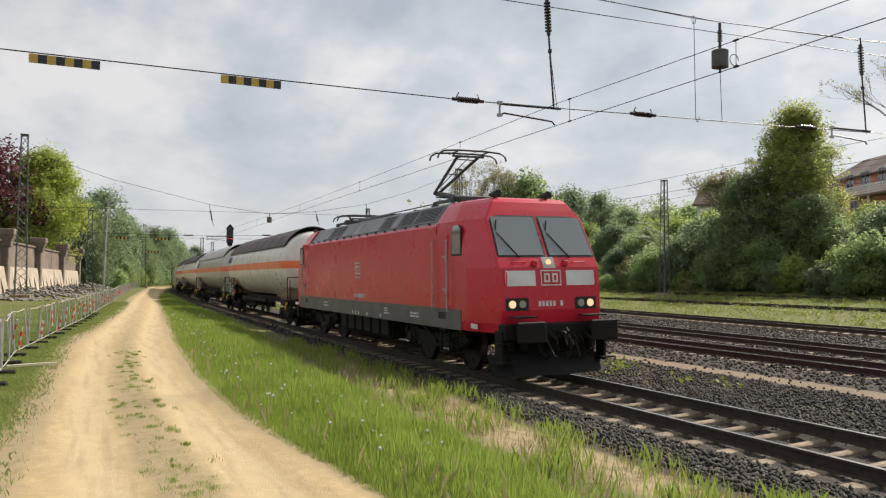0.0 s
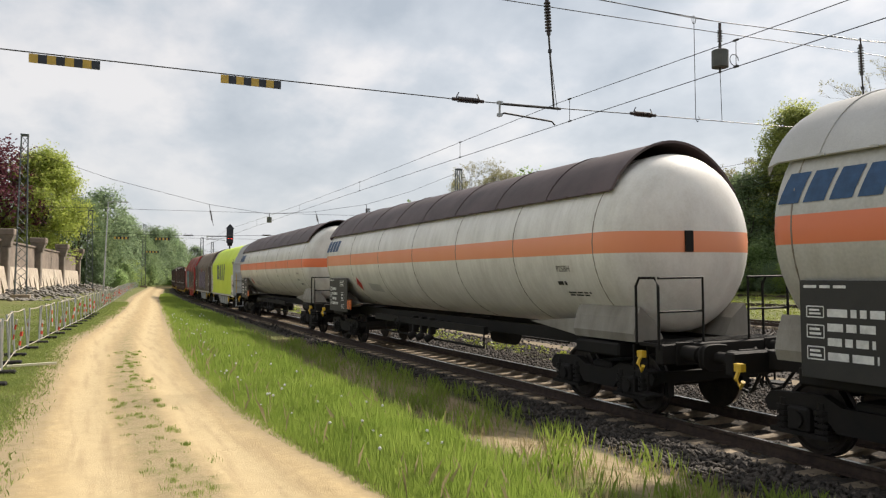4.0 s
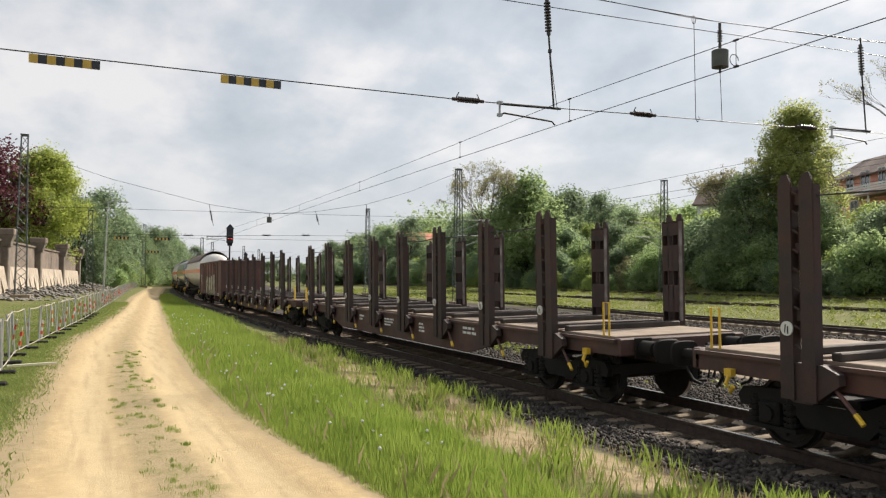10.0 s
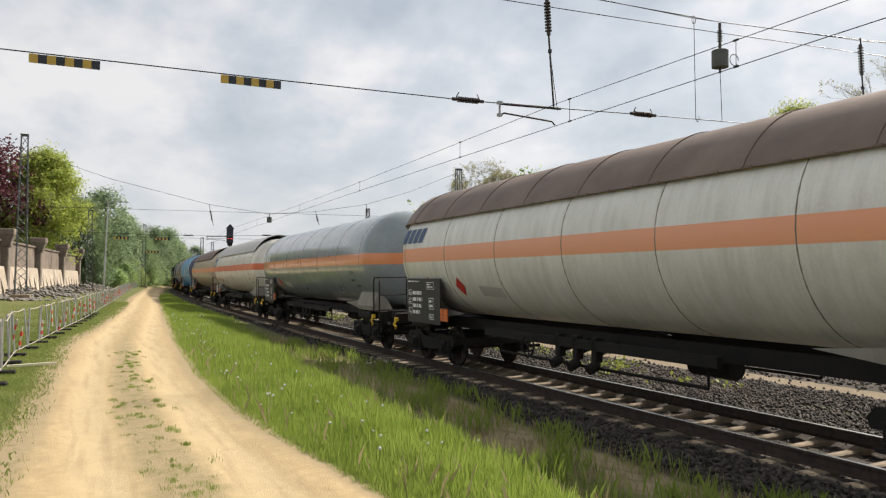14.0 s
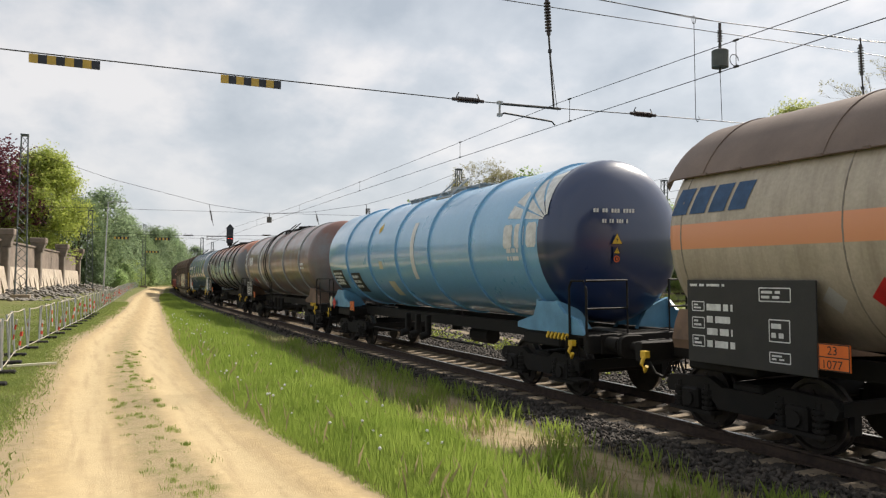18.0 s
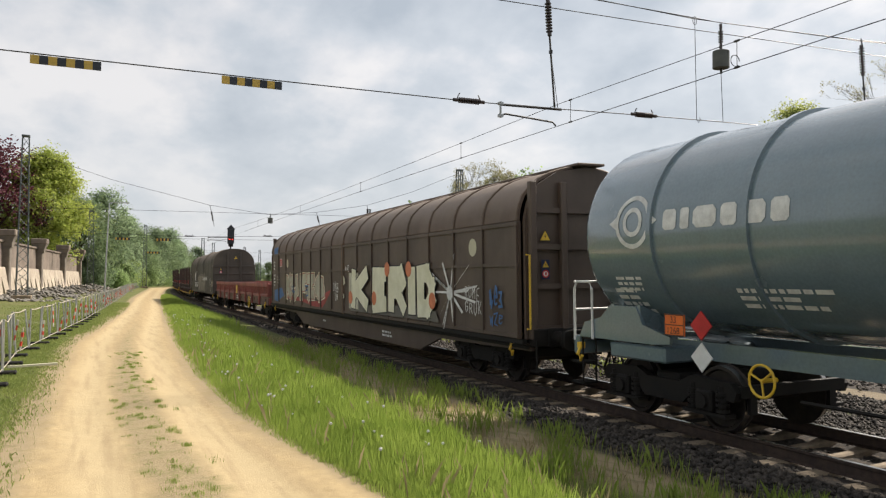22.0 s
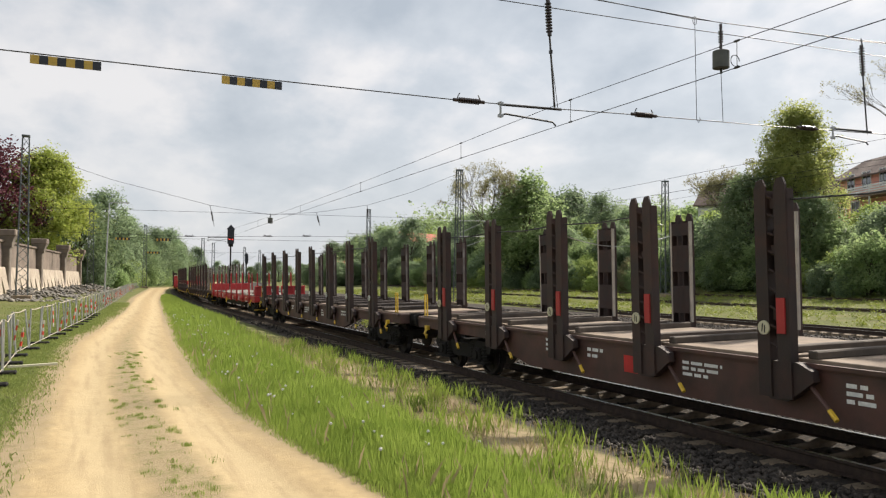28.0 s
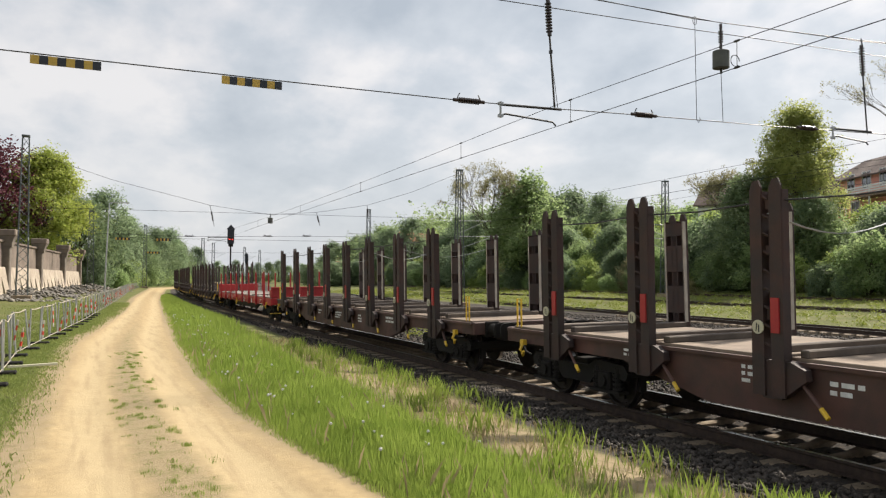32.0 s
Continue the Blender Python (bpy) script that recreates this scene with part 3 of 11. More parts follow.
ORANGE = (0.80, 0.165, 0.045)
P = dict(
    loco_red=mat("signal_red_paint", (0.58, 0.016, 0.038), (0.52, 0.014, 0.033), 0.7, 0.28, dirt=(0.40, 0.022, 0.035), dirt_amt=0.3, streak=True, bump=0.02, fine=20),
    loco_grey=mat("loco_grey_paint", (0.13, 0.13, 0.125), (0.10, 0.10, 0.095), 1.5, 0.5, dirt=(0.09, 0.07, 0.055), dirt_amt=0.6),
    roof_grey=mat("roof_grey_paint", (0.22, 0.235, 0.25), (0.17, 0.18, 0.19), 1.2, 0.5, dirt=(0.10, 0.09, 0.08), dirt_amt=0.36),
    grille=mat("dark_grille", (0.06, 0.065, 0.07), None, 8, 0.5, 0.2),
    # grey base colour stands in for sky mirrored in the panes
    glass=glass_mat("window_glass", (0.13, 0.155, 0.16)),
    rubber=mat("black_rubber", (0.018, 0.018, 0.018), None, 5, 0.7, bump=0.05),
    lamp=glow_mat("lit_headlight", (1.0, 0.62, 0.34), 0.6),
    lens=glass_mat("lamp_lens", (0.35, 0.34, 0.30), 0.1),
    red_lens=glass_mat("red_lens", (0.18, 0.01, 0.01), 0.1),
    pan=mat("pantograph_paint", (0.06, 0.06, 0.065), None, 4, 0.45, 0.4),
    stake=mat("rusty_stake_steel", (0.028, 0.019, 0.017), (0.062, 0.029, 0.022), 2.2, 0.7, 0.1, 0.25, dirt=(0.03, 0.025, 0.025), dirt_amt=0.7, per=0.2),
    flat=mat("brown_flat_paint", (0.098, 0.041, 0.031), (0.060, 0.030, 0.024), 1.6, 0.65, dirt=(0.042, 0.029, 0.023), dirt_amt=0.75),
    deck=mat("grey_deck_planks", (0.255, 0.195, 0.14), (0.175, 0.135, 0.10), 3, 0.85, dirt=(0.15, 0.11, 0.09), dirt_amt=0.5, per=0.16),
    bearer=mat("steel_bearer", (0.30, 0.27, 0.25), (0.14, 0.11, 0.10), 3, 0.6, 0.2, dirt=(0.08, 0.06, 0.05), dirt_amt=0.6),
    paleedge=mat("pale_timber_edge", (0.52, 0.47, 0.40), (0.38, 0.34, 0.29), 3, 0.8, dirt=(0.16, 0.12, 0.10), dirt_amt=0.35),
    bearerwood=mat("dark_timber_bearer", (0.12, 0.095, 0.075), (0.075, 0.06, 0.05), 3, 0.85, dirt=(0.05, 0.04, 0.034), dirt_amt=0.5, per=0.2),
    darkbearer=mat("dark_steel_bearer", (0.06, 0.043, 0.034), (0.035, 0.027, 0.023), 3, 0.7, 0.1),
    gondola=mat("brown_gondola_paint", (0.135, 0.058, 0.045), (0.088, 0.043, 0.036), 0.9, 0.6, dirt=(0.04, 0.03, 0.027), dirt_amt=0.7, streak=True),
    patch=mat("red_brown_patch", (0.20, 0.062, 0.048), (0.15, 0.05, 0.04), 1, 0.6),
    boxcar=mat("dark_brown_boxcar", (0.094, 0.063, 0.047), (0.066, 0.046, 0.036), 0.8, 0.55, dirt=(0.10, 0.074, 0.057), dirt_amt=0.45, streak=True),
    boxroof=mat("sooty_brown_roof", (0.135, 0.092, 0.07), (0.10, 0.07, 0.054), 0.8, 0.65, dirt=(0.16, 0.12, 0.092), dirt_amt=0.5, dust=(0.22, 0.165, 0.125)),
    lime=mat("lime_tarpaulin", (0.60, 0.76, 0.015), (0.54, 0.70, 0.015), 0.6, 0.5, bump=0.05, fine=14, depth=0.03),
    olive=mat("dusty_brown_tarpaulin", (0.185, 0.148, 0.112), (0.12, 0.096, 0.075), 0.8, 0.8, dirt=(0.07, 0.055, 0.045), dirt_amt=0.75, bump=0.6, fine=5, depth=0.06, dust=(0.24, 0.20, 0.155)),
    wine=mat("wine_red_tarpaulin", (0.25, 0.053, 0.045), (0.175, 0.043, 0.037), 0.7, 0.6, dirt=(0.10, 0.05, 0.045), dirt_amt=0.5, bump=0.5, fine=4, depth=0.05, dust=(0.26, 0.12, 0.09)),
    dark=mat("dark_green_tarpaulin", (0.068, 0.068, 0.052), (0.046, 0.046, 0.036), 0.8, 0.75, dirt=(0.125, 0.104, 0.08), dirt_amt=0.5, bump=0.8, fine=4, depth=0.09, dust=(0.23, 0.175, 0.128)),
    endgrey=mat("grey_end_wall", (0.50, 0.52, 0.53), (0.43, 0.45, 0.46), 1.5, 0.5, dirt=(0.3, 0.29, 0.27), dirt_amt=0.3),
    endbrown=mat("brown_end_wall", (0.12, 0.085, 0.07), (0.08, 0.06, 0.05), 1.5, 0.65, dirt=(0.05, 0.04, 0.035), dirt_amt=0.36),
    endred=mat("red_end_wall", (0.42, 0.03, 0.03), (0.33, 0.028, 0.028), 1.2, 0.5, dirt=(0.12, 0.04, 0.035), dirt_amt=0.28),
    endolive=mat("olive_end_wall", (0.092, 0.075, 0.061), (0.062, 0.052, 0.044), 1.2, 0.65, dirt=(0.06, 0.05, 0.045), dirt_amt=0.36),
    hopper=mat("pale_grey_sole_plate", (0.45, 0.46, 0.46), (0.36, 0.37, 0.37), 1.5, 0.5, dirt=(0.2, 0.18, 0.16), dirt_amt=0.28),
    brightred=mat("bright_red_paint", (0.44, 0.022, 0.024), (0.36, 0.02, 0.022), 1.5, 0.5, dirt=(0.2, 0.03, 0.025), dirt_amt=0.36),
    sill_brown=mat("weathered_sill", (0.15, 0.075, 0.055), (0.10, 0.062, 0.05), 1.6, 0.75, dirt=(0.16, 0.12, 0.09), dirt_amt=0.6),
    dropside=mat("faded_red_dropside", (0.30, 0.075, 0.06), (0.225, 0.06, 0.05), 1.4, 0.6, dirt=(0.09, 0.05, 0.045), dirt_amt=0.6),
    seam=mat("dirty_seam", (0.17, 0.14, 0.11), (0.30, 0.27, 0.23), 1.5, 0.7, bump=0.05),
    board=mat("black_board", (0.018, 0.018, 0.018), (0.03, 0.028, 0.026), 3, 0.6),
    letter=mat("white_lettering", (0.74, 0.74, 0.72), None, 8, 0.6, bump=0),
    navy=mat("navy_lettering", (0.018, 0.07, 0.17), None, 8, 0.5, bump=0),
    plate=mat("orange_hazard_plate", (0.80, 0.17, 0.02), (0.7, 0.14, 0.02), 4, 0.5, bump=0.02),
    diamond=mat("red_hazard_diamond", (0.55, 0.02, 0.02), None, 4, 0.5, bump=0.02),
    teal=mat("teal_spray_paint", (0.06, 0.27, 0.31), (0.05, 0.22, 0.26), 3, 0.55, bump=0.03),
    cream=mat("cream_spray_paint", (0.56, 0.53, 0.38), (0.46, 0.43, 0.31), 2.5, 0.6, bump=0.03),
    fadedcream=mat("worn_cream_spray_paint", (0.60, 0.58, 0.44), (0.38, 0.36, 0.27), 1.6, 0.6, dirt=(0.11, 0.075, 0.06), dirt_amt=0.65, streak=True, bump=0.03),
    ink=mat("black_spray_paint", (0.022, 0.02, 0.02), None, 3, 0.6, bump=0.03),
    violet=mat("violet_spray_paint", (0.12, 0.09, 0.19), (0.07, 0.06, 0.10), 2, 0.6, bump=0.03),
    ghost=mat("grey_spray_paint", (0.062, 0.05, 0.047), (0.04, 0.035, 0.033), 2, 0.6, bump=0.03),
    silver=mat("silver_spray_paint", (0.36, 0.35, 0.33), (0.26, 0.25, 0.23), 2, 0.5, bump=0.03),
    cyan=mat("pale_blue_spray_paint", (0.30, 0.52, 0.57), (0.50, 0.54, 0.22), 2.2, 0.55, bump=0.03),
    haze=mat("pale_grey_spray_haze", (0.155, 0.145, 0.122), (0.105, 0.098, 0.08), 1.6, 0.7, bump=0.03),
    dull=mat("dull_cream_spray_paint", (0.245, 0.228, 0.188), (0.19, 0.176, 0.145), 2, 0.65, bump=0.03),
    signblue=mat("dark_blue_sign", (0.012, 0.022, 0.07), None, 4, 0.4, bump=0.02),
    signorange=mat("orange_warning_disc", (0.80, 0.13, 0.02), None, 4, 0.45, bump=0.02),
    palecream=mat("pale_cream_spray_paint", (0.78, 0.76, 0.58), (0.66, 0.64, 0.46), 2.2, 0.6, bump=0.03),
    salmon=mat("orange_spray_paint", (0.70, 0.22, 0.10), None, 2, 0.6, bump=0.03),
    rosered=mat("red_spray_paint", (0.36, 0.05, 0.05), None, 2, 0.6, bump=0.03),
    blue=mat("blue_spray_paint", (0.05, 0.15, 0.36), None, 2, 0.6, bump=0.03),
    shield=mat("brown_sunshield", (0.085, 0.052, 0.050), (0.06, 0.04, 0.04), 1.0, 0.6, dirt=(0.12, 0.09, 0.08), dirt_amt=0.28),
    shield_tan=mat("tan_sunshield", (0.19, 0.135, 0.105), (0.14, 0.10, 0.08), 1.0, 0.65, dirt=(0.09, 0.07, 0.06), dirt_amt=0.28),
    shield_white=mat("pale_sunshield", (0.49, 0.48, 0.46), (0.42, 0.41, 0.39), 1.0, 0.5, dirt=(0.3, 0.27, 0.24), dirt_amt=0.25),
    skirt_grey=mat("dirty_beige_skirt", (0.30, 0.28, 0.24), (0.22, 0.20, 0.17), 1.4, 0.7, dirt=(0.13, 0.11, 0.09), dirt_amt=0.5, streak=True),
    rust=mat("rusty_skirt", (0.24, 0.14, 0.085), (0.14, 0.09, 0.06), 2.2, 0.75, dirt=(0.07, 0.05, 0.04), dirt_amt=0.6),
    skyblue=mat("blue_frame_paint", (0.13, 0.33, 0.50), None, 2, 0.45),
)
TANKS = dict(
    t1=tank_paint("tank_white_a", (0.750, 0.731, 0.688), (0.650, 0.625, 0.575), ORANGE, amt=0.28),
    t2=tank_paint("tank_white_b", (0.50, 0.492, 0.458), (0.43, 0.422, 0.39), (0.72, 0.18, 0.07), amt=0.25),
    t3=tank_paint("tank_white_c", (0.769, 0.744, 0.694), (0.657, 0.632, 0.583), (0.80, 0.27, 0.12), amt=0.25),
    t4=tank_paint("tank_white_d", (0.725, 0.706, 0.663), (0.625, 0.600, 0.550), ORANGE, amt=0.36),
    t5=tank_paint("tank_white_e", (0.717, 0.704, 0.666), (0.640, 0.627, 0.589), (0.78, 0.33, 0.18), amt=0.28),
    t6=tank_paint("tank_blue_grey", (0.25, 0.295, 0.32), (0.20, 0.24, 0.262), (0.74, 0.26, 0.10), amt=0.25, rough=0.3, coat=0.6),
    t7=tank_paint("tank_white_f", (0.768, 0.732, 0.672), (0.672, 0.636, 0.576), (0.68, 0.15, 0.06), amt=0.3),
    t8=tank_paint("tank_beige", (0.496, 0.425, 0.336), (0.401, 0.342, 0.260), (0.72, 0.30, 0.15), amt=0.6),
    er=tank_paint("tank_sky_blue", (0.18, 0.41, 0.63), (0.165, 0.38, 0.59), None, amt=0.12, rough=0.3, coat=0.8, dirt=(0.16, 0.28, 0.38), front=(0.010, 0.026, 0.085), front_y=-6.65),
    vtg=tank_paint("tank_grey_brown", (0.165, 0.158, 0.162), (0.185, 0.118, 0.10), None, amt=0.55, dirt=(0.19, 0.10, 0.08), rough=0.34, coat=0.35, top=(0.20, 0.085, 0.06), top_z=3.7),
    graf=tank_paint("tank_dark_grey", (0.155, 0.160, 0.172), (0.125, 0.130, 0.139), None, amt=0.3, rough=0.5, coat=0.3, dirt=(0.16, 0.10, 0.08), top=(0.52, 0.22, 0.13), top_z=3.75),
    erm=tank_paint("tank_slate_green", (0.15, 0.205, 0.235), (0.132, 0.182, 0.21), None, amt=0.12, rough=0.22, coat=1.0, dirt=(0.14, 0.16, 0.16)),
)

# ------------------------------------------------ decals and lettering
def flat_side(x):
    return lambda y, z: x


def round_side(r, zc, off=0.006):
    return lambda y, z: -math.sqrt(max(0.01, (r + off) ** 2 - (z - zc) ** 2))


def polygon(bm, pts, side, lift=0.0):
    """A thin painted shape on the lane side: pts are (y, z)."""
    t = B()
    t.faces.new([t.verts.new((0, y, z)) for y, z in pts])
    zs = [z for y, z in pts]
    lo, hi = min(zs), max(zs)
    n = int((hi - lo) / 0.14)
    for i in range(1, n + 1):
        bmesh.ops.bisect_plane(t, geom=t.verts[:] + t.edges[:] + t.faces[:], plane_co=(0, 0, lo + (hi - lo) * i / (n + 1)), plane_no=(0, 0, 1))
    idx = {}
    for v in t.verts:
        idx[v] = bm.verts.new((side(v.co.y, v.co.z) - lift, v.co.y, v.co.z))
    for f in t.faces:
        bm.faces.new([idx[v] for v in f.verts])
    t.free()
    return bm


def rect(bm, y, z, w, h, side, lift=0.0):
    """y, z: centre."""
    return polygon(bm, [(y - w / 2, z - h / 2), (y + w / 2, z - h / 2), (y + w / 2, z + h / 2), (y - w / 2, z + h / 2)], side, lift)


def disc(bm, y, z, r, side, lift=0.0, n=20):
    return polygon(bm, [(y + r * math.cos(2 * math.pi * i / n), z + r * math.sin(2 * math.pi * i / n)) for i in range(n)], side, lift)


def bars(bm, y, z, w, h, rows, side, lift=0.0, seed=1):
    """Rows of short bars in place of small print; y, z: top corner at the far end, reading towards the leading end."""
    r = random.Random(seed)
    for i in range(rows):
        at, zz = 0.0, z - (i + 0.5) * h / rows
        end = w * r.uniform(0.55, 1.0)
        while at < end - 0.02:
            k = min(r.uniform(0.06, 0.26), end - at)
            rect(bm, y - at - k / 2, zz, k, h / rows * 0.55, side, lift)
            at += k + 0.04
    return bm


def lettering(text, size, y, z, side, lift=0.0, bold=0.0, wide=1.0, lean=0.0):
    """Built-in font on the lane side, starting at y, baseline z, reading towards the leading end."""
    cu = bpy.data.curves.new("lettering", "FONT")
    cu.body, cu.size, cu.offset, cu.resolution_u = text, size, bold, 3
    cu.shear = lean
    ob = bpy.data.objects.new("lettering", cu)
    scene.collection.objects.link(ob)
    dg = bpy.context.evaluated_depsgraph_get()
    me = bpy.data.meshes.new_from_object(ob.evaluated_get(dg))
    bpy.data.objects.remove(ob)
    bm = B()
    bm.from_mesh(me)
    bpy.data.meshes.remove(me)
    if len(bm.verts):
        lo, hi = min(v.co.y for v in bm.verts), max(v.co.y for v in bm.verts)
        n = int((hi - lo) / 0.14)
        for i in range(1, n + 1):
            bmesh.ops.bisect_plane(bm, geom=bm.verts[:] + bm.edges[:] + bm.faces[:], plane_co=(0, lo + (hi - lo) * i / (n + 1), 0), plane_no=(0, 1, 0))
    for v in bm.verts:
        yy, zz = y - v.co.x * wide, z + v.co.y
        v.co = (side(yy, zz) - lift, yy, zz)
    return bm


# ------------------------------------------------ running gear
WHEELS = []
CACHE = {}


def lathe(bm, prof, axis="y", seg=32, c=(0, 0, 0)):
    """prof: (along, radius)."""
    rings = []
    for a, r in prof:
        ring = []
        for i in range(seg):
            q = 2 * math.pi * i / seg
            u, v = r * math.cos(q), r * math.sin(q)
            p = (u, a, v) if axis == "y" else (a, u, v)
            ring.append(bm.verts.new((p[0] + c[0], p[1] + c[1], p[2] + c[2])))
        rings.append(ring)
    for a, b in zip(rings, rings[1:]):
        for i in range(seg):
            bm.faces.new((a[i], a[(i + 1) % seg], b[(i + 1) % seg], b[i]))
    bm.faces.new(rings[0][::-1])
    bm.faces.new(rings[-1])
    bmesh.ops.recalc_face_normals(bm, faces=bm.faces[:])
    return bm


def wheelset_mesh(r):
    bm = B()
    rod(bm, (-1.02, 0, 0), (1.02, 0, 0), 0.075, 10)
    for sx in (-1, 1):
        lathe(bm, [(sx * 0.68, r - 0.01), (sx * 0.682, r + 0.028), (sx * 0.705, r + 0.028), (sx * 0.72, r + 0.002), (sx * 0.815, r - 0.004), (sx * 0.82, r - 0.05), (sx * 0.78, r - 0.07), (sx * 0.765, 0.17), (sx * 0.83, 0.14), (sx * 0.83, 0.02)], "x", 28)
        # cooling holes in the disc tell the turn
        for i in range(4):
            q = math.pi / 2 * i
            rod(bm, (sx * 0.765, 0.62 * r * math.cos(q), 0.62 * r * math.sin(q)), (sx * 0.795, 0.62 * r * math.cos(q), 0.62 * r * math.sin(q)), 0.05, 8)
    me = mesh_of("wheelset", bm, [M["wheel"], M["tread"]], True)
    for f in me.polygons:
        c = f.center
        if math.hypot(c.y, c.z) > r - 0.03 and abs(c.x) > 0.7 and abs(f.normal.x) < 0.5:
            f.material_index = 1
    return me


def bogie_mesh(base, r):
    bm = B()
    h = base / 2
    for sx in (-1, 1):
        x0, x1 = sx * 0.96, sx * 1.08
        out = [(-h - 0.55, 0.62), (-h - 0.45, 0.74), (-h + 0.3, 0.78), (-0.35, 0.66), (0.35, 0.66), (h - 0.3, 0.78), (h + 0.45, 0.74), (h + 0.55, 0.62), (h + 0.5, 0.5), (h - 0.32, 0.52), (0.42, 0.36), (-0.42, 0.36), (-h + 0.32, 0.52), (-h - 0.5, 0.5)]
        extrude_yz(bm, out, x0, x1)
        for sy in (-1, 1):
            box(bm, (sx * 1.05, sy * h, r), (0.22, 0.32, 0.30), bevel=0.03)
            rod(bm, (sx * 1.14, sy * h, r), (sx * 1.20, sy * h, r), 0.10, 12)
            for k in (-1, 1):
                yy = sy * h + k * 0.27
                for q in range(4):
                    rod(bm, (sx * 1.05, yy, r - 0.13 + q * 0.075), (sx * 1.05, yy, r - 0.085 + q * 0.075), 0.095, 10)
                rod(bm, (sx * 1.05, yy, r - 0.16), (sx * 1.05, yy, r + 0.22), 0.06, 8)
            box(bm, (sx * 1.05, sy * h, r - 0.17), (0.2, 0.82, 0.05))
            box(bm, (sx * 0.76, sy * (h - r - 0.05), r), (0.12, 0.07, 0.3))
            box(bm, (sx * 0.76, sy * (h + r + 0.05), r), (0.12, 0.07, 0.3))
    box(bm, (0, 0, 0.62), (2.0, 0.5, 0.26), bevel=0.03)
    for sy in (-1, 1):
        box(bm, (0, sy * (h + 0.5), 0.62), (2.0, 0.1, 0.16))
        rod(bm, (-0.9, sy * (h - r - 0.08), r), (0.9, sy * (h - r - 0.08), r), 0.035, 6)
    return mesh_of("bogie", bm, M["black"])


def shared(name, mesh, parent, m, label=""):
    ob = new(name, mesh)
    ob.parent = parent
    ob.matrix_basis = m
    if label:
        ob["label"] = label
    return ob


def cached(key, make):
    if key not in CACHE:
        CACHE[key] = make()
    return CACHE[key]


def buffer_mesh():
    bm = B()
    box(bm, (0, -0.60, 0), (0.34, 0.03, 0.34), bevel=0.01)
    rod(bm, (0, -0.60, 0), (0, -0.28, 0), 0.125, 14)
    rod(bm, (0, -0.28, 0), (0, -0.04, 0), 0.085, 12)
    secs = []
    for y, k in ((-0.05, 0.96), (-0.02, 1.0), (0.0, 0.9)):
        secs.append([(k * 0.26 * math.copysign(abs(math.cos(q)) ** 0.55, math.cos(q)), y, k * 0.19 * math.copysign(abs(math.sin(q)) ** 0.55, math.sin(q))) for q in np.linspace(0, 2 * math.pi, 20, endpoint=False)])
    loft(bm, secs)
    return mesh_of("buffer", bm, M["black"], True)


def coupling_mesh():
    bm = B()
    pipe(bm, [(0, -0.6, 0.0), (0, -0.18, 0.0), (0, -0.08, -0.04), (0, -0.05, 0.04), (0, -0.12, 0.10)], 0.04, 6)
    pipe(bm, [(-0.05, -0.12, -0.03), (-0.07, 0.0, -0.22), (-0.05, -0.06, -0.42), (0.05, -0.06, -0.42), (0.07, 0.0, -0.22), (0.05, -0.12, -0.03)], 0.022, 6)
    for sx in (-1, 1):
        pipe(bm, [(sx * 0.32, -0.55, -0.12), (sx * 0.33, -0.3, -0.2), (sx * 0.3, -0.12, -0.45), (sx * 0.24, -0.02, -0.5)], 0.025, 6)
    return mesh_of("coupling", bm, M["black"])


def running_gear(w, length, pivot, base=1.8, r=0.46, mid=True):
    """Bogies with their wheelsets, buffers and couplings, all at the wagon's ends."""
    for sy in (-1, 1):
        bg = shared("bogie", cached(("bogie", base, r), lambda: bogie_mesh(base, r)), w, pose(0, sy * pivot / 2, 0))
        for k in (-1, 1):
            ws = shared("wheelset", cached(("wheels", r), lambda: wheelset_mesh(r)), bg, pose(0, k * base / 2, r))
            WHEELS.append((ws, w, r, k * base / 2))
        for sx in (-1, 1):
            shared("buffer", cached("buffer", buffer_mesh), w, pose(sx * 0.875, sy * length / 2, 1.03, 0, 0, 0 if sy > 0 else 180))
        shared("coupling", cached("coupling", coupling_mesh), w, pose(0, sy * length / 2, 1.0, 0, 0, 0 if sy > 0 else 180))


def hook(w, y, z=0.86):
    bm = B()
    pipe(bm, [(-1.40, y, z + 0.12), (-1.46, y, z), (-1.44, y - 0.06, z - 0.1), (-1.46, y - 0.12, z - 0.02)], 0.03, 6)
    box(bm, (-1.39, y, z + 0.14), (0.08, 0.12, 0.1))
    part("rope_hook", bm, M["yellow"], w, "yellow painted rope hook")


def hand_wheel(w, y, z, colour, x=-1.42, big=False):
    bm = B()
    n = 20
    r = 0.30 if big else 0.2
    pipe(bm, [(x, y + r * math.cos(2 * math.pi * i / n), z + r * math.sin(2 * math.pi * i / n)) for i in range(n)], 0.018, 6, True)
    for i in range(3):
        q = 2 * math.pi * i / 3 + 0.4
        rod(bm, (x, y, z), (x, y + r * math.cos(q), z + r * math.sin(q)), 0.014, 6)
    rod(bm, (x, y, z), (x + 0.25, y, z), 0.03, 8)
    part("hand_brake_wheel", bm, colour, w)


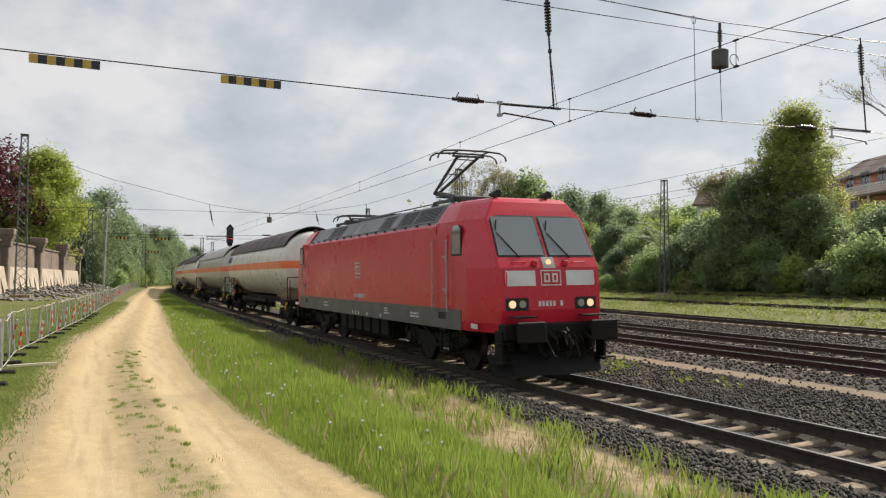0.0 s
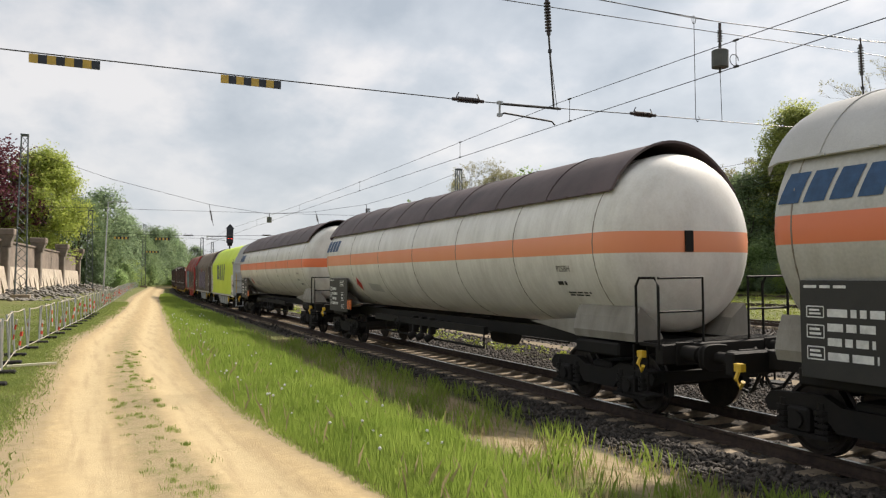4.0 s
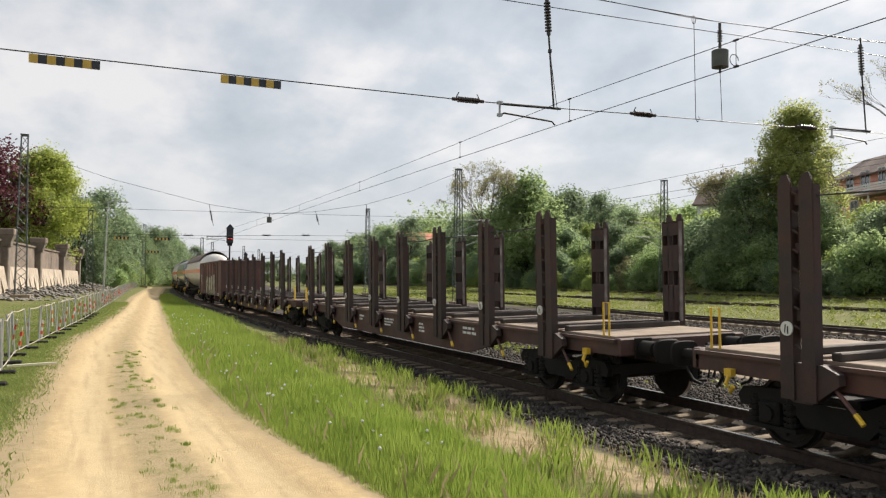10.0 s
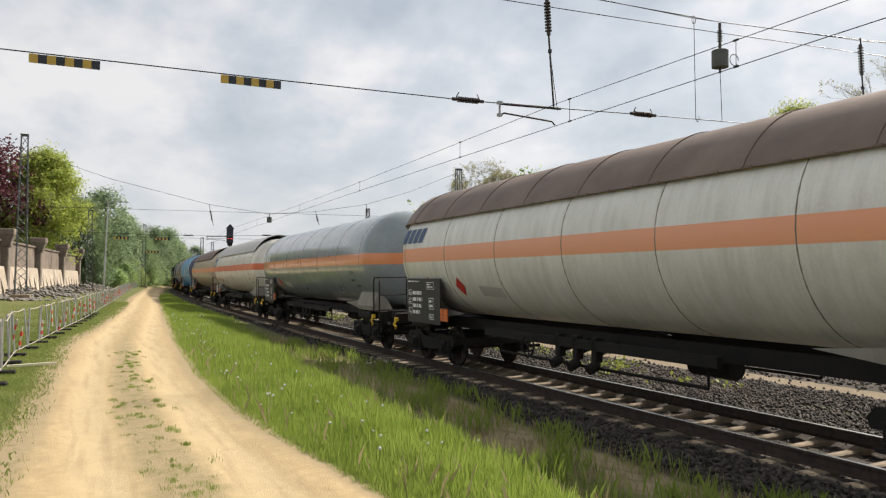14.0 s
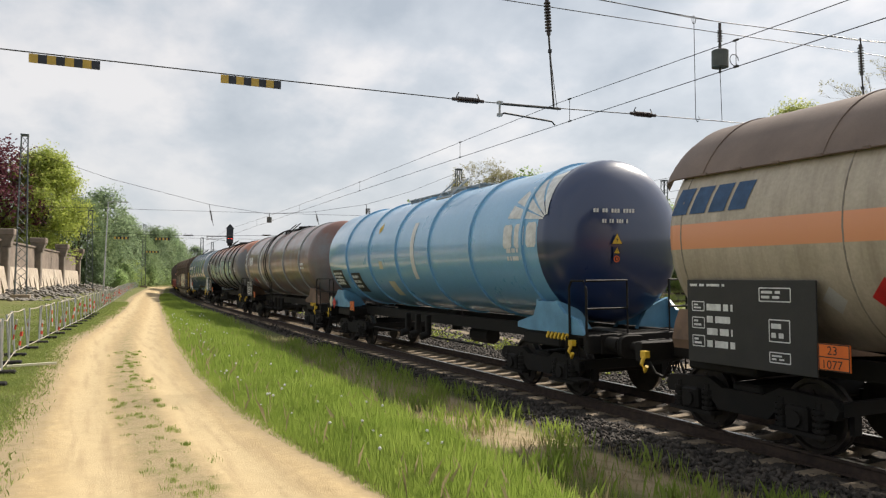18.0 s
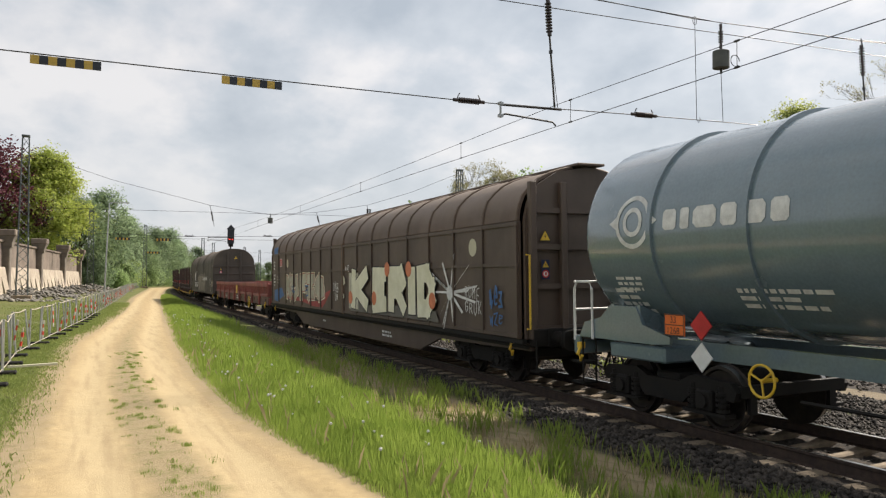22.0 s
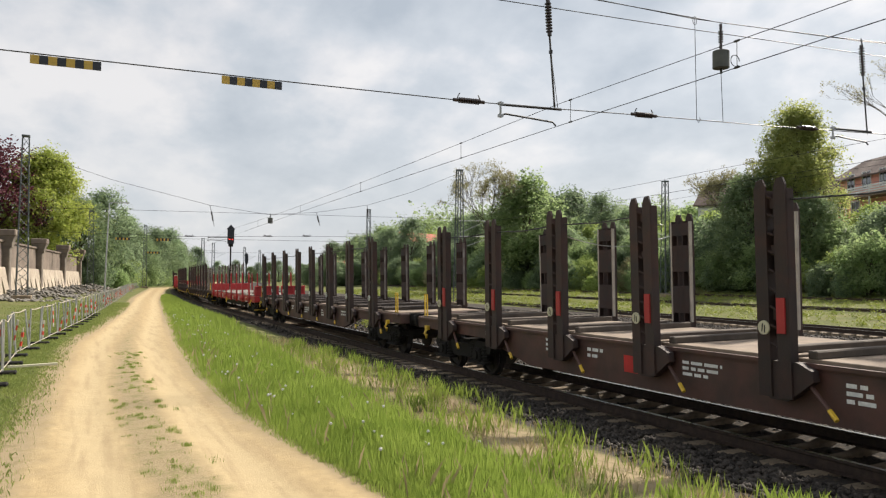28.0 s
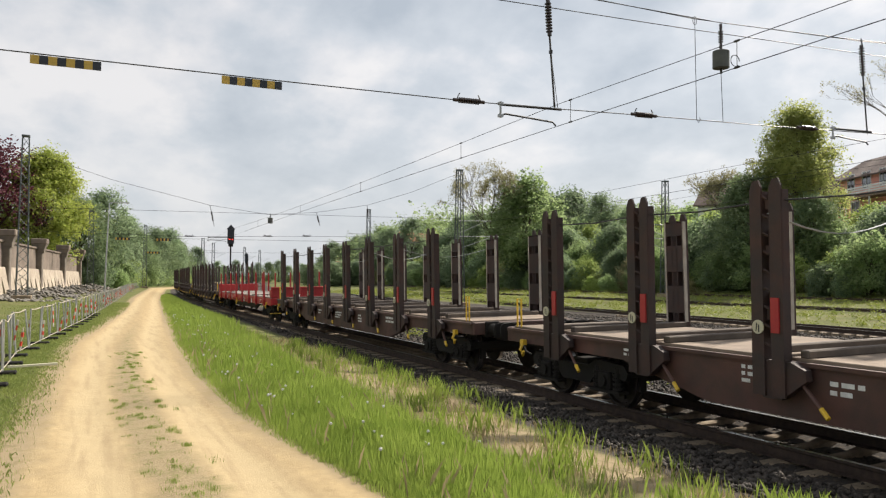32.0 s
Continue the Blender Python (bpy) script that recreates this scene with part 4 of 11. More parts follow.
def railing(w, y, mats, h=1.0, z=1.15, half=1.3):
    """Platform and hand rails at a tank wagon's end; y: the end of the frame, by its sign."""
    s = 1 if y > 0 else -1
    bm = B()
    box(bm, (0, y - s * 0.28, z), (2.5, 0.55, 0.05))
    for i in range(5):
        box(bm, (0, y - s * (0.06 + i * 0.11), z + 0.03), (2.4, 0.03, 0.03))
    part("platform", bm, M["black"], w)
    for sx in (-1, 1):
        bm = B()
        x = sx * half
        pipe(bm, [(x, y - s * 0.55, z), (x, y - s * 0.55, z + h - 0.12), (x, y - s * 0.47, z + h), (x, y - s * 0.12, z + h), (x, y - s * 0.04, z + h - 0.12), (x, y - s * 0.04, z - 0.05)], 0.022, 6)
        pipe(bm, [(x, y - s * 0.04, z + h * 0.5), (x * 0.35, y - s * 0.04, z + h * 0.5), (x * 0.35, y - s * 0.04, z)], 0.02, 6)
        pipe(bm, [(x, y - s * 0.04, z + h), (x * 0.35, y - s * 0.04, z + h), (x * 0.35, y - s * 0.04, z + h * 0.5)], 0.02, 6)
        part("hand_rail", bm, mats, w)
        bm = B()
        for k in range(2):
            box(bm, (x, y - s * 0.3, 0.42 + k * 0.34), (0.28, 0.36, 0.03))
        rod(bm, (x + 0.13, y - s * 0.46, 0.42), (x + 0.13, y - s * 0.46, z), 0.018, 6)
        rod(bm, (x - 0.13, y - s * 0.46, 0.42), (x - 0.13, y - s * 0.46, z), 0.018, 6)
        part("step", bm, M["black"], w)


def tank_shell(half, r, zc, dome=0.62, seg=48, lead=0.0):
    """Cylinder with dished ends, along y; lead: how much shorter it is at the leading end."""
    prof = []
    n = 10
    for i in range(n + 1):
        q = math.pi / 2 * i / n
        prof.append((lead - half - dome * math.cos(q), max(0.02, r * math.sin(q))))
    for k in np.linspace(lead - half, half, 9)[1:-1]:
        prof.append((float(k), r))
    for i in range(n + 1):
        q = math.pi / 2 * (1 - i / n)
        prof.append((half + dome * math.cos(q), max(0.02, r * math.sin(q))))
    return lathe(B(), prof, "y", seg, (0, 0, zc))


def hazard(w, y, z, side_x, top, bottom):
    bm = B()
    box(bm, (side_x, y, z), (0.02, 0.40, 0.30))
    p = part("hazard_plate", bm, P["plate"], w, "orange hazard number plate")
    s = flat_side(side_x - 0.012)
    t = B()
    for yy, zz, ww, hh in ((y, z, 0.38, 0.012), (y, z + 0.143, 0.39, 0.012), (y, z - 0.143, 0.39, 0.012), (y + 0.19, z, 0.012, 0.29), (y - 0.19, z, 0.012, 0.29)):
        rect(t, yy, zz, ww, hh, s)
    part("border", t, P["ink"], p)
    for text, zz in ((top, z + 0.03), (bottom, z - 0.125)):
        part("number", lettering(text, 0.135, y + (0.085 if len(text) < 3 else 0.16), zz, s), P["ink"], p)


def diamond(bm, y, z, k, side, lift=0.0):
    return polygon(bm, [(y - k, z), (y, z - k), (y + k, z), (y, z + k)], side, lift)


def warning_triangle(name, c, u, v, k, parent):
    """A yellow triangle with a dark border on the plane of u and v, k high."""
    for grow, m, lift in ((1.0, P["ink"], 0.0), (0.86, M["yellow"], 0.004)):
        n = u.cross(v).normalized() * lift
        bm = B()
        bm.faces.new([bm.verts.new(c + n + (u * a + v * b) * (k * grow)) for a, b in ((-0.56, -0.40), (0.56, -0.40), (0, 0.60))])
        part(name if lift else "sign_border", bm, m, parent)
    bm = B()
    n = u.cross(v).normalized() * 0.007
    bm.faces.new([bm.verts.new(c + n + (u * a + v * b) * k) for a, b in ((0.06, 0.28), (-0.10, -0.02), (0.01, -0.01), (-0.05, -0.27), (0.11, 0.07), (0.0, 0.06))])
    part("bolt_mark", bm, P["ink"], parent)


def sign_quad(name, c, u, v, wd, ht, m, parent, lift=0.0, round_=False):
    n = u.cross(v).normalized() * lift
    pts = [(math.cos(2 * math.pi * i / 20) * wd / 2, math.sin(2 * math.pi * i / 20) * ht / 2) for i in range(20)] if round_ else [(-wd / 2, -ht / 2), (wd / 2, -ht / 2), (wd / 2, ht / 2), (-wd / 2, ht / 2)]
    bm = B()
    bm.faces.new([bm.verts.new(c + n + u * a + v * b) for a, b in pts])
    return part(name, bm, m, parent)


def end_signs(w, c, u, v, k=1.0, disc_m=None):
    """Dark blue plate with a yellow triangle and a ringed mark, a larger triangle over it."""
    p = sign_quad("warning_plate", c, u, v, 0.30 * k, 0.62 * k, P["signblue"], w)
    warning_triangle("warning_triangle", c + v * (0.15 * k) + u.cross(v) * 0.004, u, v, 0.24 * k, p)
    sign_quad("mark_disc", c - v * (0.14 * k), u, v, 0.25 * k, 0.25 * k, disc_m or P["signorange"], p, 0.004, True)
    sign_quad("mark_disc", c - v * (0.14 * k), u, v, 0.17 * k, 0.17 * k, P["ink"] if disc_m is None else P["letter"], p, 0.007, True)
    sign_quad("mark_bar", c - v * (0.14 * k), u, v, 0.06 * k, 0.10 * k, disc_m or P["signorange"], p, 0.010)


def dome_signs(w, half, r, zc, dome, x, z, k):
    """Warning signs on the dished leading end of a tank."""
    def at(a, b):
        q = max(0.0, 1 - (a * a + (b - zc) ** 2) / (r * r))
        return Vector((a, -half - dome * math.sqrt(q), b))
    c = at(x, z)
    u = (at(x + 0.1, z) - at(x - 0.1, z)).normalized()
    v = (at(x, z + 0.1) - at(x, z - 0.1)).normalized()
    n = u.cross(v).normalized()
    c = c + n * 0.035
    end_signs(w, c, u, v, k)
    warning_triangle("warning_triangle", c + v * (0.55 * k), u, v, 0.42 * k, w)
    for row, n_, wd in ((0, 11, 0.05), (1, 14, 0.062)) if z < 3 else ((0, 11, 0.05),):
        t = B()
        o = c - v * (0.44 * k) if z > 3 else at(x + 0.02, 3.16 + row * 0.19) + n * 0.02
        for i in range(n_):
            if i not in (2, 5, 9):
                q = o + u * ((i - n_ / 2) * wd)
                t.faces.new([t.verts.new(q + u * a * wd + v * b) for a, b in ((-0.36, -0.035), (0.36, -0.035), (0.36, 0.035), (-0.36, 0.035))])
        part("print", t, P["letter"], w)


def info_board(w, y, z, wd, ht, x, seed):
    bm = B()
    box(bm, (x, y, z), (0.03, wd, ht), bevel=0.006)
    b = part("sign_board", bm, P["board"], w, "black board with white print")
    s = flat_side(x - 0.018)
    t = B()
    bars(t, y + wd / 2 - 0.36, z + ht / 2 - 0.28, wd * 0.34, ht * 0.58, 4, s, 0, seed)
    bars(t, y + wd / 2 - 0.06, z + ht / 2 - 0.04, wd * 0.4, 0.06, 1, s, 0, seed + 1)
    for (a, c, ww, hh) in ((wd * 0.40, ht * 0.18, 0.22, 0.12), (wd * 0.40, -ht * 0.02, 0.22, 0.14), (wd * 0.40, -ht * 0.24, 0.22, 0.14), (-wd * 0.22, ht * 0.34, 0.46, 0.16), (-wd * 0.25, -ht * 0.05, 0.3, 0.26), (-wd * 0.25, -ht * 0.34, 0.3, 0.12)):
        for e in ((0, hh / 2, ww, 0.014), (0, -hh / 2, ww, 0.014), (ww / 2, 0, 0.014, hh), (-ww / 2, 0, 0.014, hh)):
            rect(t, y + a + e[0], z + c + e[1], e[2], e[3], s)
        bars(t, y + a + ww / 2 - 0.03, z + c + hh / 2 - 0.02, ww - 0.05, hh - 0.04, 2, s, 0, seed + int(100 * (a + 3)))
    part("print", t, P["letter"], b)


def slanted_logo(bm, y, z, w, h, side):
    """A four-part slanted blue mark, as plain shapes."""
    k = w / 4.3
    for i in range(4):
        a = y - i * (k * 1.1)
        lean = h * 0.28
        polygon(bm, [(a, z), (a - k * 0.9, z), (a - k * 0.9 - lean, z + h), (a - lean, z + h)], side)
    return bm


# ------------------------------------------------ sprayed letters, stroke by stroke
GLYPH = {
    "C": (((.95, .62), (.92, 1), (.42, .97), (.12, .68), (.10, .25), (.38, 0), (.55, .02)),),
    "A": (((.08, 0), (.22, .98), (.88, 1), (.97, 0)), ((.2, .42), (.9, .42))),
    "R": (((.1, 0), (.12, 1), (.75, 1), (.9, .74), (.62, .5), (.15, .48)), ((.5, .5), (.95, 0))),
    "K": (((.12, 0), (.15, 1)), ((.92, 1), (.32, .48), (.92, 0))),
    "E": (((.9, 1), (.12, 1), (.1, 0), (.92, 0)), ((.1, .5), (.75, .5))),
    "I": (((.5, 0), (.5, 1)),),
    "i": (((.5, 0), (.5, .62)), ((.5, .86), (.5, .97))),
    "D": (((.12, 0), (.12, 1), (.6, 1), (.93, .68), (.93, .32), (.6, 0), (.12, 0)),),
    "F": (((.12, 0), (.12, 1), (.92, 1)), ((.12, .52), (.75, .52))),
    "Z": (((.05, 1), (.95, 1), (.05, 0), (.95, 0)),),
    "O": (((.5, 1), (.14, .78), (.08, .3), (.5, 0), (.92, .3), (.88, .78), (.5, 1)),),
    "N": (((.1, 0), (.1, 1), (.9, 0), (.9, 1)),),
    "e": (((.1, .5), (.88, .55), (.85, .86), (.5, 1), (.14, .78), (.1, .25), (.5, 0), (.95, .2)),),
    "W": (((0, 1), (.25, 0), (.5, .7), (.75, 0), (1, 1)),),
    "B": (((.1, 0), (.1, 1), (.7, .95), (.75, .6), (.15, .52), (.85, .4), (.8, .05), (.1, 0)),),
    "U": (((.1, 1), (.1, .25), (.5, 0), (.9, .25), (.9, 1)),),
    "M": (((.05, 0), (.1, 1), (.5, .4), (.9, 1), (.95, 0)),),
    "G": (((.9, .8), (.5, 1), (.12, .7), (.12, .25), (.5, 0), (.92, .2), (.92, .48), (.6, .48)),),
    "t": (((.45, 1), (.45, .2), (.65, 0), (.95, .12)), ((.1, .7), (.85, .72))),
    # shapes that spell nothing
    "a": (((.1, .9), (.35, .1), (.5, .95), (.6, .05), (.95, .3)), ((.1, .9), (.3, 1))),
    "b": (((.9, .95), (.2, .9), (.15, .5), (.85, .45), (.8, .05), (.05, .1)),),
    "c": (((.15, 0), (.2, 1), (.8, .85), (.5, .5), (.95, 0)), ((.75, .3), (.95, .6))),
    "d": (((.5, .95), (.12, .6), (.3, .1), (.85, .2), (.85, .75), (.5, .95)), ((.5, .5), (1.0, -.05))),
    "f": (((0, .8), (.9, 1), (.45, .55), (.9, .1), (.1, 0)), ((.2, .45), (.6, .5))),
}


def sprayed(w, ch, y0, y1, z0, z1, fat, side, layers, seed=1, wobble=0.04, fade=True):
    """One letter between y0 and y1: each layer is (material, growth, lift, name)."""
    for m, grow, lift, name in layers:
        r = random.Random(seed)
        bm = B()
        for i, line in enumerate(GLYPH[ch]):
            pts = [(y0 + (y1 - y0) * (px + r.uniform(-wobble, wobble)), z0 + (z1 - z0) * (pz + r.uniform(-wobble, wobble))) for px, pz in line]
            for j, (a, b) in enumerate(zip(pts, pts[1:])):
                dy, dz = b[0] - a[0], b[1] - a[1]
                ln = math.hypot(dy, dz) or 1e-6
                ty, tz = dy / ln, dz / ln
                k0 = fat / 2 * r.uniform(0.85, 1.2) + grow
                k1 = fat / 2 * r.uniform(0.85, 1.2) + grow
                e = fat * 0.42 + grow
                p, q = (a[0] - ty * e, a[1] - tz * e), (b[0] + ty * e, b[1] + tz * e)
                polygon(bm, [(p[0] - tz * k0, p[1] + ty * k0), (q[0] - tz * k1, q[1] + ty * k1), (q[0] + tz * k1, q[1] - ty * k1), (p[0] + tz * k0, p[1] - ty * k0)], side, lift + 0.0007 * (i * 3 + j))
        part(name, bm, m, w)


def sprayed_word(w, text, boxes, z0, z1, fat, side, layers, seed=1, wobble=0.04):
    r = random.Random(seed)
    for i, (ch, (y0, y1)) in enumerate(zip(text, boxes)):
        sprayed(w, ch, y0, y1, z0 + r.uniform(-.05, .05), z1 + r.uniform(-.05, .05), fat, side, layers, seed * 31 + i, wobble)


def even_boxes(y0, y1, n, gap=0.12):
    k = (y1 - y0) / n
    return [(y0 + i * k, y0 + (i + 1) * k - gap * math.copysign(1, k)) for i in range(n)]


# ------------------------------------------------ gas tank wagons
def gas_tank(tag, label, length, shield, logo="slant", plates=(("23", "1965"),), skirt=None, rail=None, end_hatch=False, boards=True, seed=1, board_x=-1.43, board=(2.05, 1.1, 1.58)):
    w = thing("gas_tank_wagon", label, "tank wagon", "gas tank wagons")
    H = length / 2
    half = H - 1.15 - 0.62
    r, zc = 1.49, 2.72
    side = round_side(r, zc)
    paint = TANKS[tag]
    tank = part("tank", tank_shell(half, r, zc), paint, w, "", True)
    # weld seams round the shell
    bm = B()
    for y in np.linspace(-half + 0.25, half - 0.1, 7):
        lathe(bm, [(y - 0.014, r - 0.006), (y - 0.008, r + 0.006), (y + 0.008, r + 0.006), (y + 0.014, r - 0.006)], "y", 40, (0, 0, zc))
    part("weld_seam", bm, P["seam"], tank, "", True)
    if shield:
        q0 = math.asin((3.54 - zc) / (r + 0.05))
        arc = [q0 + (math.pi - 2 * q0) * i / 22 for i in range(23)]

        def hump(q):
            """The shield stands off the shell, most at its crown."""
            return 0.13 * math.sin(math.pi * (q - q0) / (math.pi - 2 * q0)) ** 0.7

        secs = []
        for y, dr in ((-half - 0.05, 0.075), (half - 0.3, 0.075), (half + 0.22, 0.065), (half + 0.42, 0.0), (half + 0.52, -0.14)):
            rr = r + dr
            secs.append([(rr * math.cos(q), y, zc + (rr + hump(q)) * math.sin(q)) for q in arc] + [((rr - 0.025) * math.cos(q), y, zc + (rr - 0.025 + hump(q)) * math.sin(q)) for q in arc[::-1]])
        sh = part("sunshield", loft(B(), secs), P[shield], w, "", True)
        bm = B()
        for y in np.linspace(-half - 0.03, half - 0.35, 9):
            rr = r + 0.078
            pts = [(rr * math.cos(q), y, zc + (rr + hump(q)) * math.sin(q)) for q in arc]
            loft(bm, [[(p[0] * 1.0, p[1] - 0.02, p[2]) for p in pts] + [(p[0], p[1] - 0.02, p[2] + 0.014) for p in pts[::-1]], [(p[0], p[1] + 0.02, p[2]) for p in pts] + [(p[0], p[1] + 0.02, p[2] + 0.014) for p in pts[::-1]]])
        part("shield_joint", bm, P[shield], sh)
        bm = B()
        for y in np.linspace(-half, half - 0.4, 26):
            box(bm, (-(r + 0.08) * math.cos(q0), float(y), zc + (r + 0.08) * math.sin(q0)), (0.03, 0.09, 0.03))
        part("shield_clip", bm, P[shield], sh)
    if end_hatch:
        def on_dome(x, z):
            return Vector((x, -half - 0.62 * math.sqrt(1 - (x * x + (z - zc) ** 2) / (r * r)), z))
        c, u, v = on_dome(-0.35, 3.2), (on_dome(-0.25, 3.2) - on_dome(-0.45, 3.2)).normalized(), (on_dome(-0.35, 3.3) - on_dome(-0.35, 3.1)).normalized()
        sign_quad("white_label", c, u, v, 0.62, 0.20, M["white"], w, 0.03)
        for k in range(8):
            sign_quad("label_print", c + u * (-0.21 + k * 0.06), u, v, 0.04, 0.06, P["ink"], w, 0.034)
    # frame, saddles and end skirts
    bm = B()
    for sx in (-1, 1):
        box(bm, (sx * 0.62, 0, 1.06), (0.12, length - 1.3, 0.24))
        box(bm, (sx * 1.25, 0, 1.02), (0.1, length * 0.36, 0.16))
    for sy in (-1, 1):
        box(bm, (0, sy * (H - 0.68), 1.03), (2.6, 0.16, 0.30), bevel=0.02)
        box(bm, (0, sy * (H - 2.3), 1.0), (2.5, 1.2, 0.22), bevel=0.03)
    part("underframe", bm, M["black"], w)
    for sy in (-1, 1):
        bm = B()
        for sx in (-1, 1):
            extrude_xz(bm, [(sx * 0.62, 1.15), (sx * 1.18, 1.15), (sx * 1.22, 1.28), (sx * 1.16, 1.52), (sx * 1.08, 1.70), (sx * 0.8, 1.47)], sy * (H - 1.35), sy * (H - 3.0))
            extrude_yz(bm, [(sy * (H - 3.0), 1.15), (sy * (H - 4.6), 1.32), (sy * (H - 3.0), 1.45)], sx * 1.13, sx * 1.09)
        part("saddle", bm, P[skirt or "skirt_grey"], w)
        hook(w, sy * (H - 0.95), 0.88)
    # valves and pipes under the middle
    bm = B()
    for sx in (-1, 1):
        for k in (-0.55, 0.0, 0.55):
            box(bm, (sx * 1.22, k, 0.95), (0.16, 0.14, 0.42), bevel=0.02)
            rod(bm, (sx * 1.22, k, 0.7), (sx * 1.40, k, 0.62), 0.09, 10)
            rod(bm, (sx * 1.22, k, 0.86), (0, k * 0.5, 1.2), 0.05, 8)
        rod(bm, (sx * 1.1, -length * 0.16, 0.62), (sx * 1.1, length * 0.16, 0.62), 0.028, 6)
        for k in (-1, 1):
            rod(bm, (sx * 1.1, k * length * 0.16, 0.62), (sx * 1.1, k * length * 0.16, 1.0), 0.02, 6)
    rod(bm, (0.2, -2.2, 0.72), (0.2, -1.3, 0.72), 0.18, 14)
    part("valve_gear", bm, M["black"], w)
    hand_wheel(w, 1.35, 0.88, M["black"])
    railing(w, -(H - 0.62), M["black"])
    if rail:
        railing(w, H - 0.62, rail)
    bm = B()
    box(bm, (-0.25, -half - 0.60, 2.72), (0.16, 0.05, 0.34))
    part("lamp_bracket", bm, M["black"], w)
    if end_hatch:
        bm = B()
        yy = -half - 0.60
        lathe(bm, [(yy + 0.1, 0.42), (yy - 0.04, 0.42), (yy - 0.06, 0.38), (yy - 0.06, 0.02)], "y", 24, (0.05, 0, 2.35))
        for i in range(16):
            q = 2 * math.pi * i / 16
            rod(bm, (0.05 + 0.37 * math.cos(q), yy - 0.03, 2.35 + 0.37 * math.sin(q)), (0.05 + 0.37 * math.cos(q), yy - 0.10, 2.35 + 0.37 * math.sin(q)), 0.025, 6)
        part("manhole_cover", bm, P["rust"], w)
    # marks on the shell, near the trailing end
    if logo == "slant":
        bm = B()
        slanted_logo(bm, half + 0.1, 3.02, 1.35, 0.36, side)
        part("logo", bm, P["navy"], w)
    elif logo == "box":
        bm = B()
        rect(bm, half - 0.45, 3.18, 0.95, 0.5, side)
        part("logo_field", bm, P["blue"], w)
        bm = B()
        for k in (0.2, -0.2):
            polygon(bm, [(half - 0.45 + k + 0.16, 3.0), (half - 0.45 + k - 0.16, 3.0), (half - 0.45 + k - 0.16, 3.16), (half - 0.45 + k + 0.05, 3.3), (half - 0.45 + k + 0.16, 3.2)], side, 0.003)
        part("logo", bm, P["letter"], w)
    else:
        bm = B()
        for k in range(4):
            rect(bm, half - 0.1 - k * 0.4, 3.05, 0.3, 0.36, side)
        part("logo", bm, P["letter"] if tag == "t6" else P["navy"], w)
    bm = B()
    diamond(bm, half - 3.0, 1.95, 0.22, side)
    if seed % 2:
        diamond(bm, half - 1.35, 1.98, 0.19, side)
    part("hazard_label", bm, P["diamond"], w)
    bm = B()
    polygon(bm, [(half - 3.9, 1.98), (half - 4.9, 1.94), (half - 4.9, 1.72), (half - 3.9, 1.76)], side)
    diamond(bm, half - 2.3, 1.9, 0.16, side)
    part("faded_label", bm, P["shield_white"], w)
    bm = B()
    bars(bm, -half + 1.5, 2.12, 0.42, 0.12, 1, side, 0, seed)
    part("print", lettering("P25BH", 0.15, -half + 1.42, 2.26, side), P["ink"], w)
    bars(bm, -half + 1.3, 1.92, 0.75, 0.09, 2, side, 0, seed + 3)
    part("print", bm, P["ink"], w)
    if boards:
        info_board(w, H - 2.95, board[2], board[0], board[1], board_x, seed)
        for i, (a, b) in enumerate(plates):
            hazard(w, H - 4.2 - 0.5 * i, 1.28 if i == 0 else 1.9, board_x - 0.02, a, b)
    running_gear(w, length, length - 5.0)
    return w


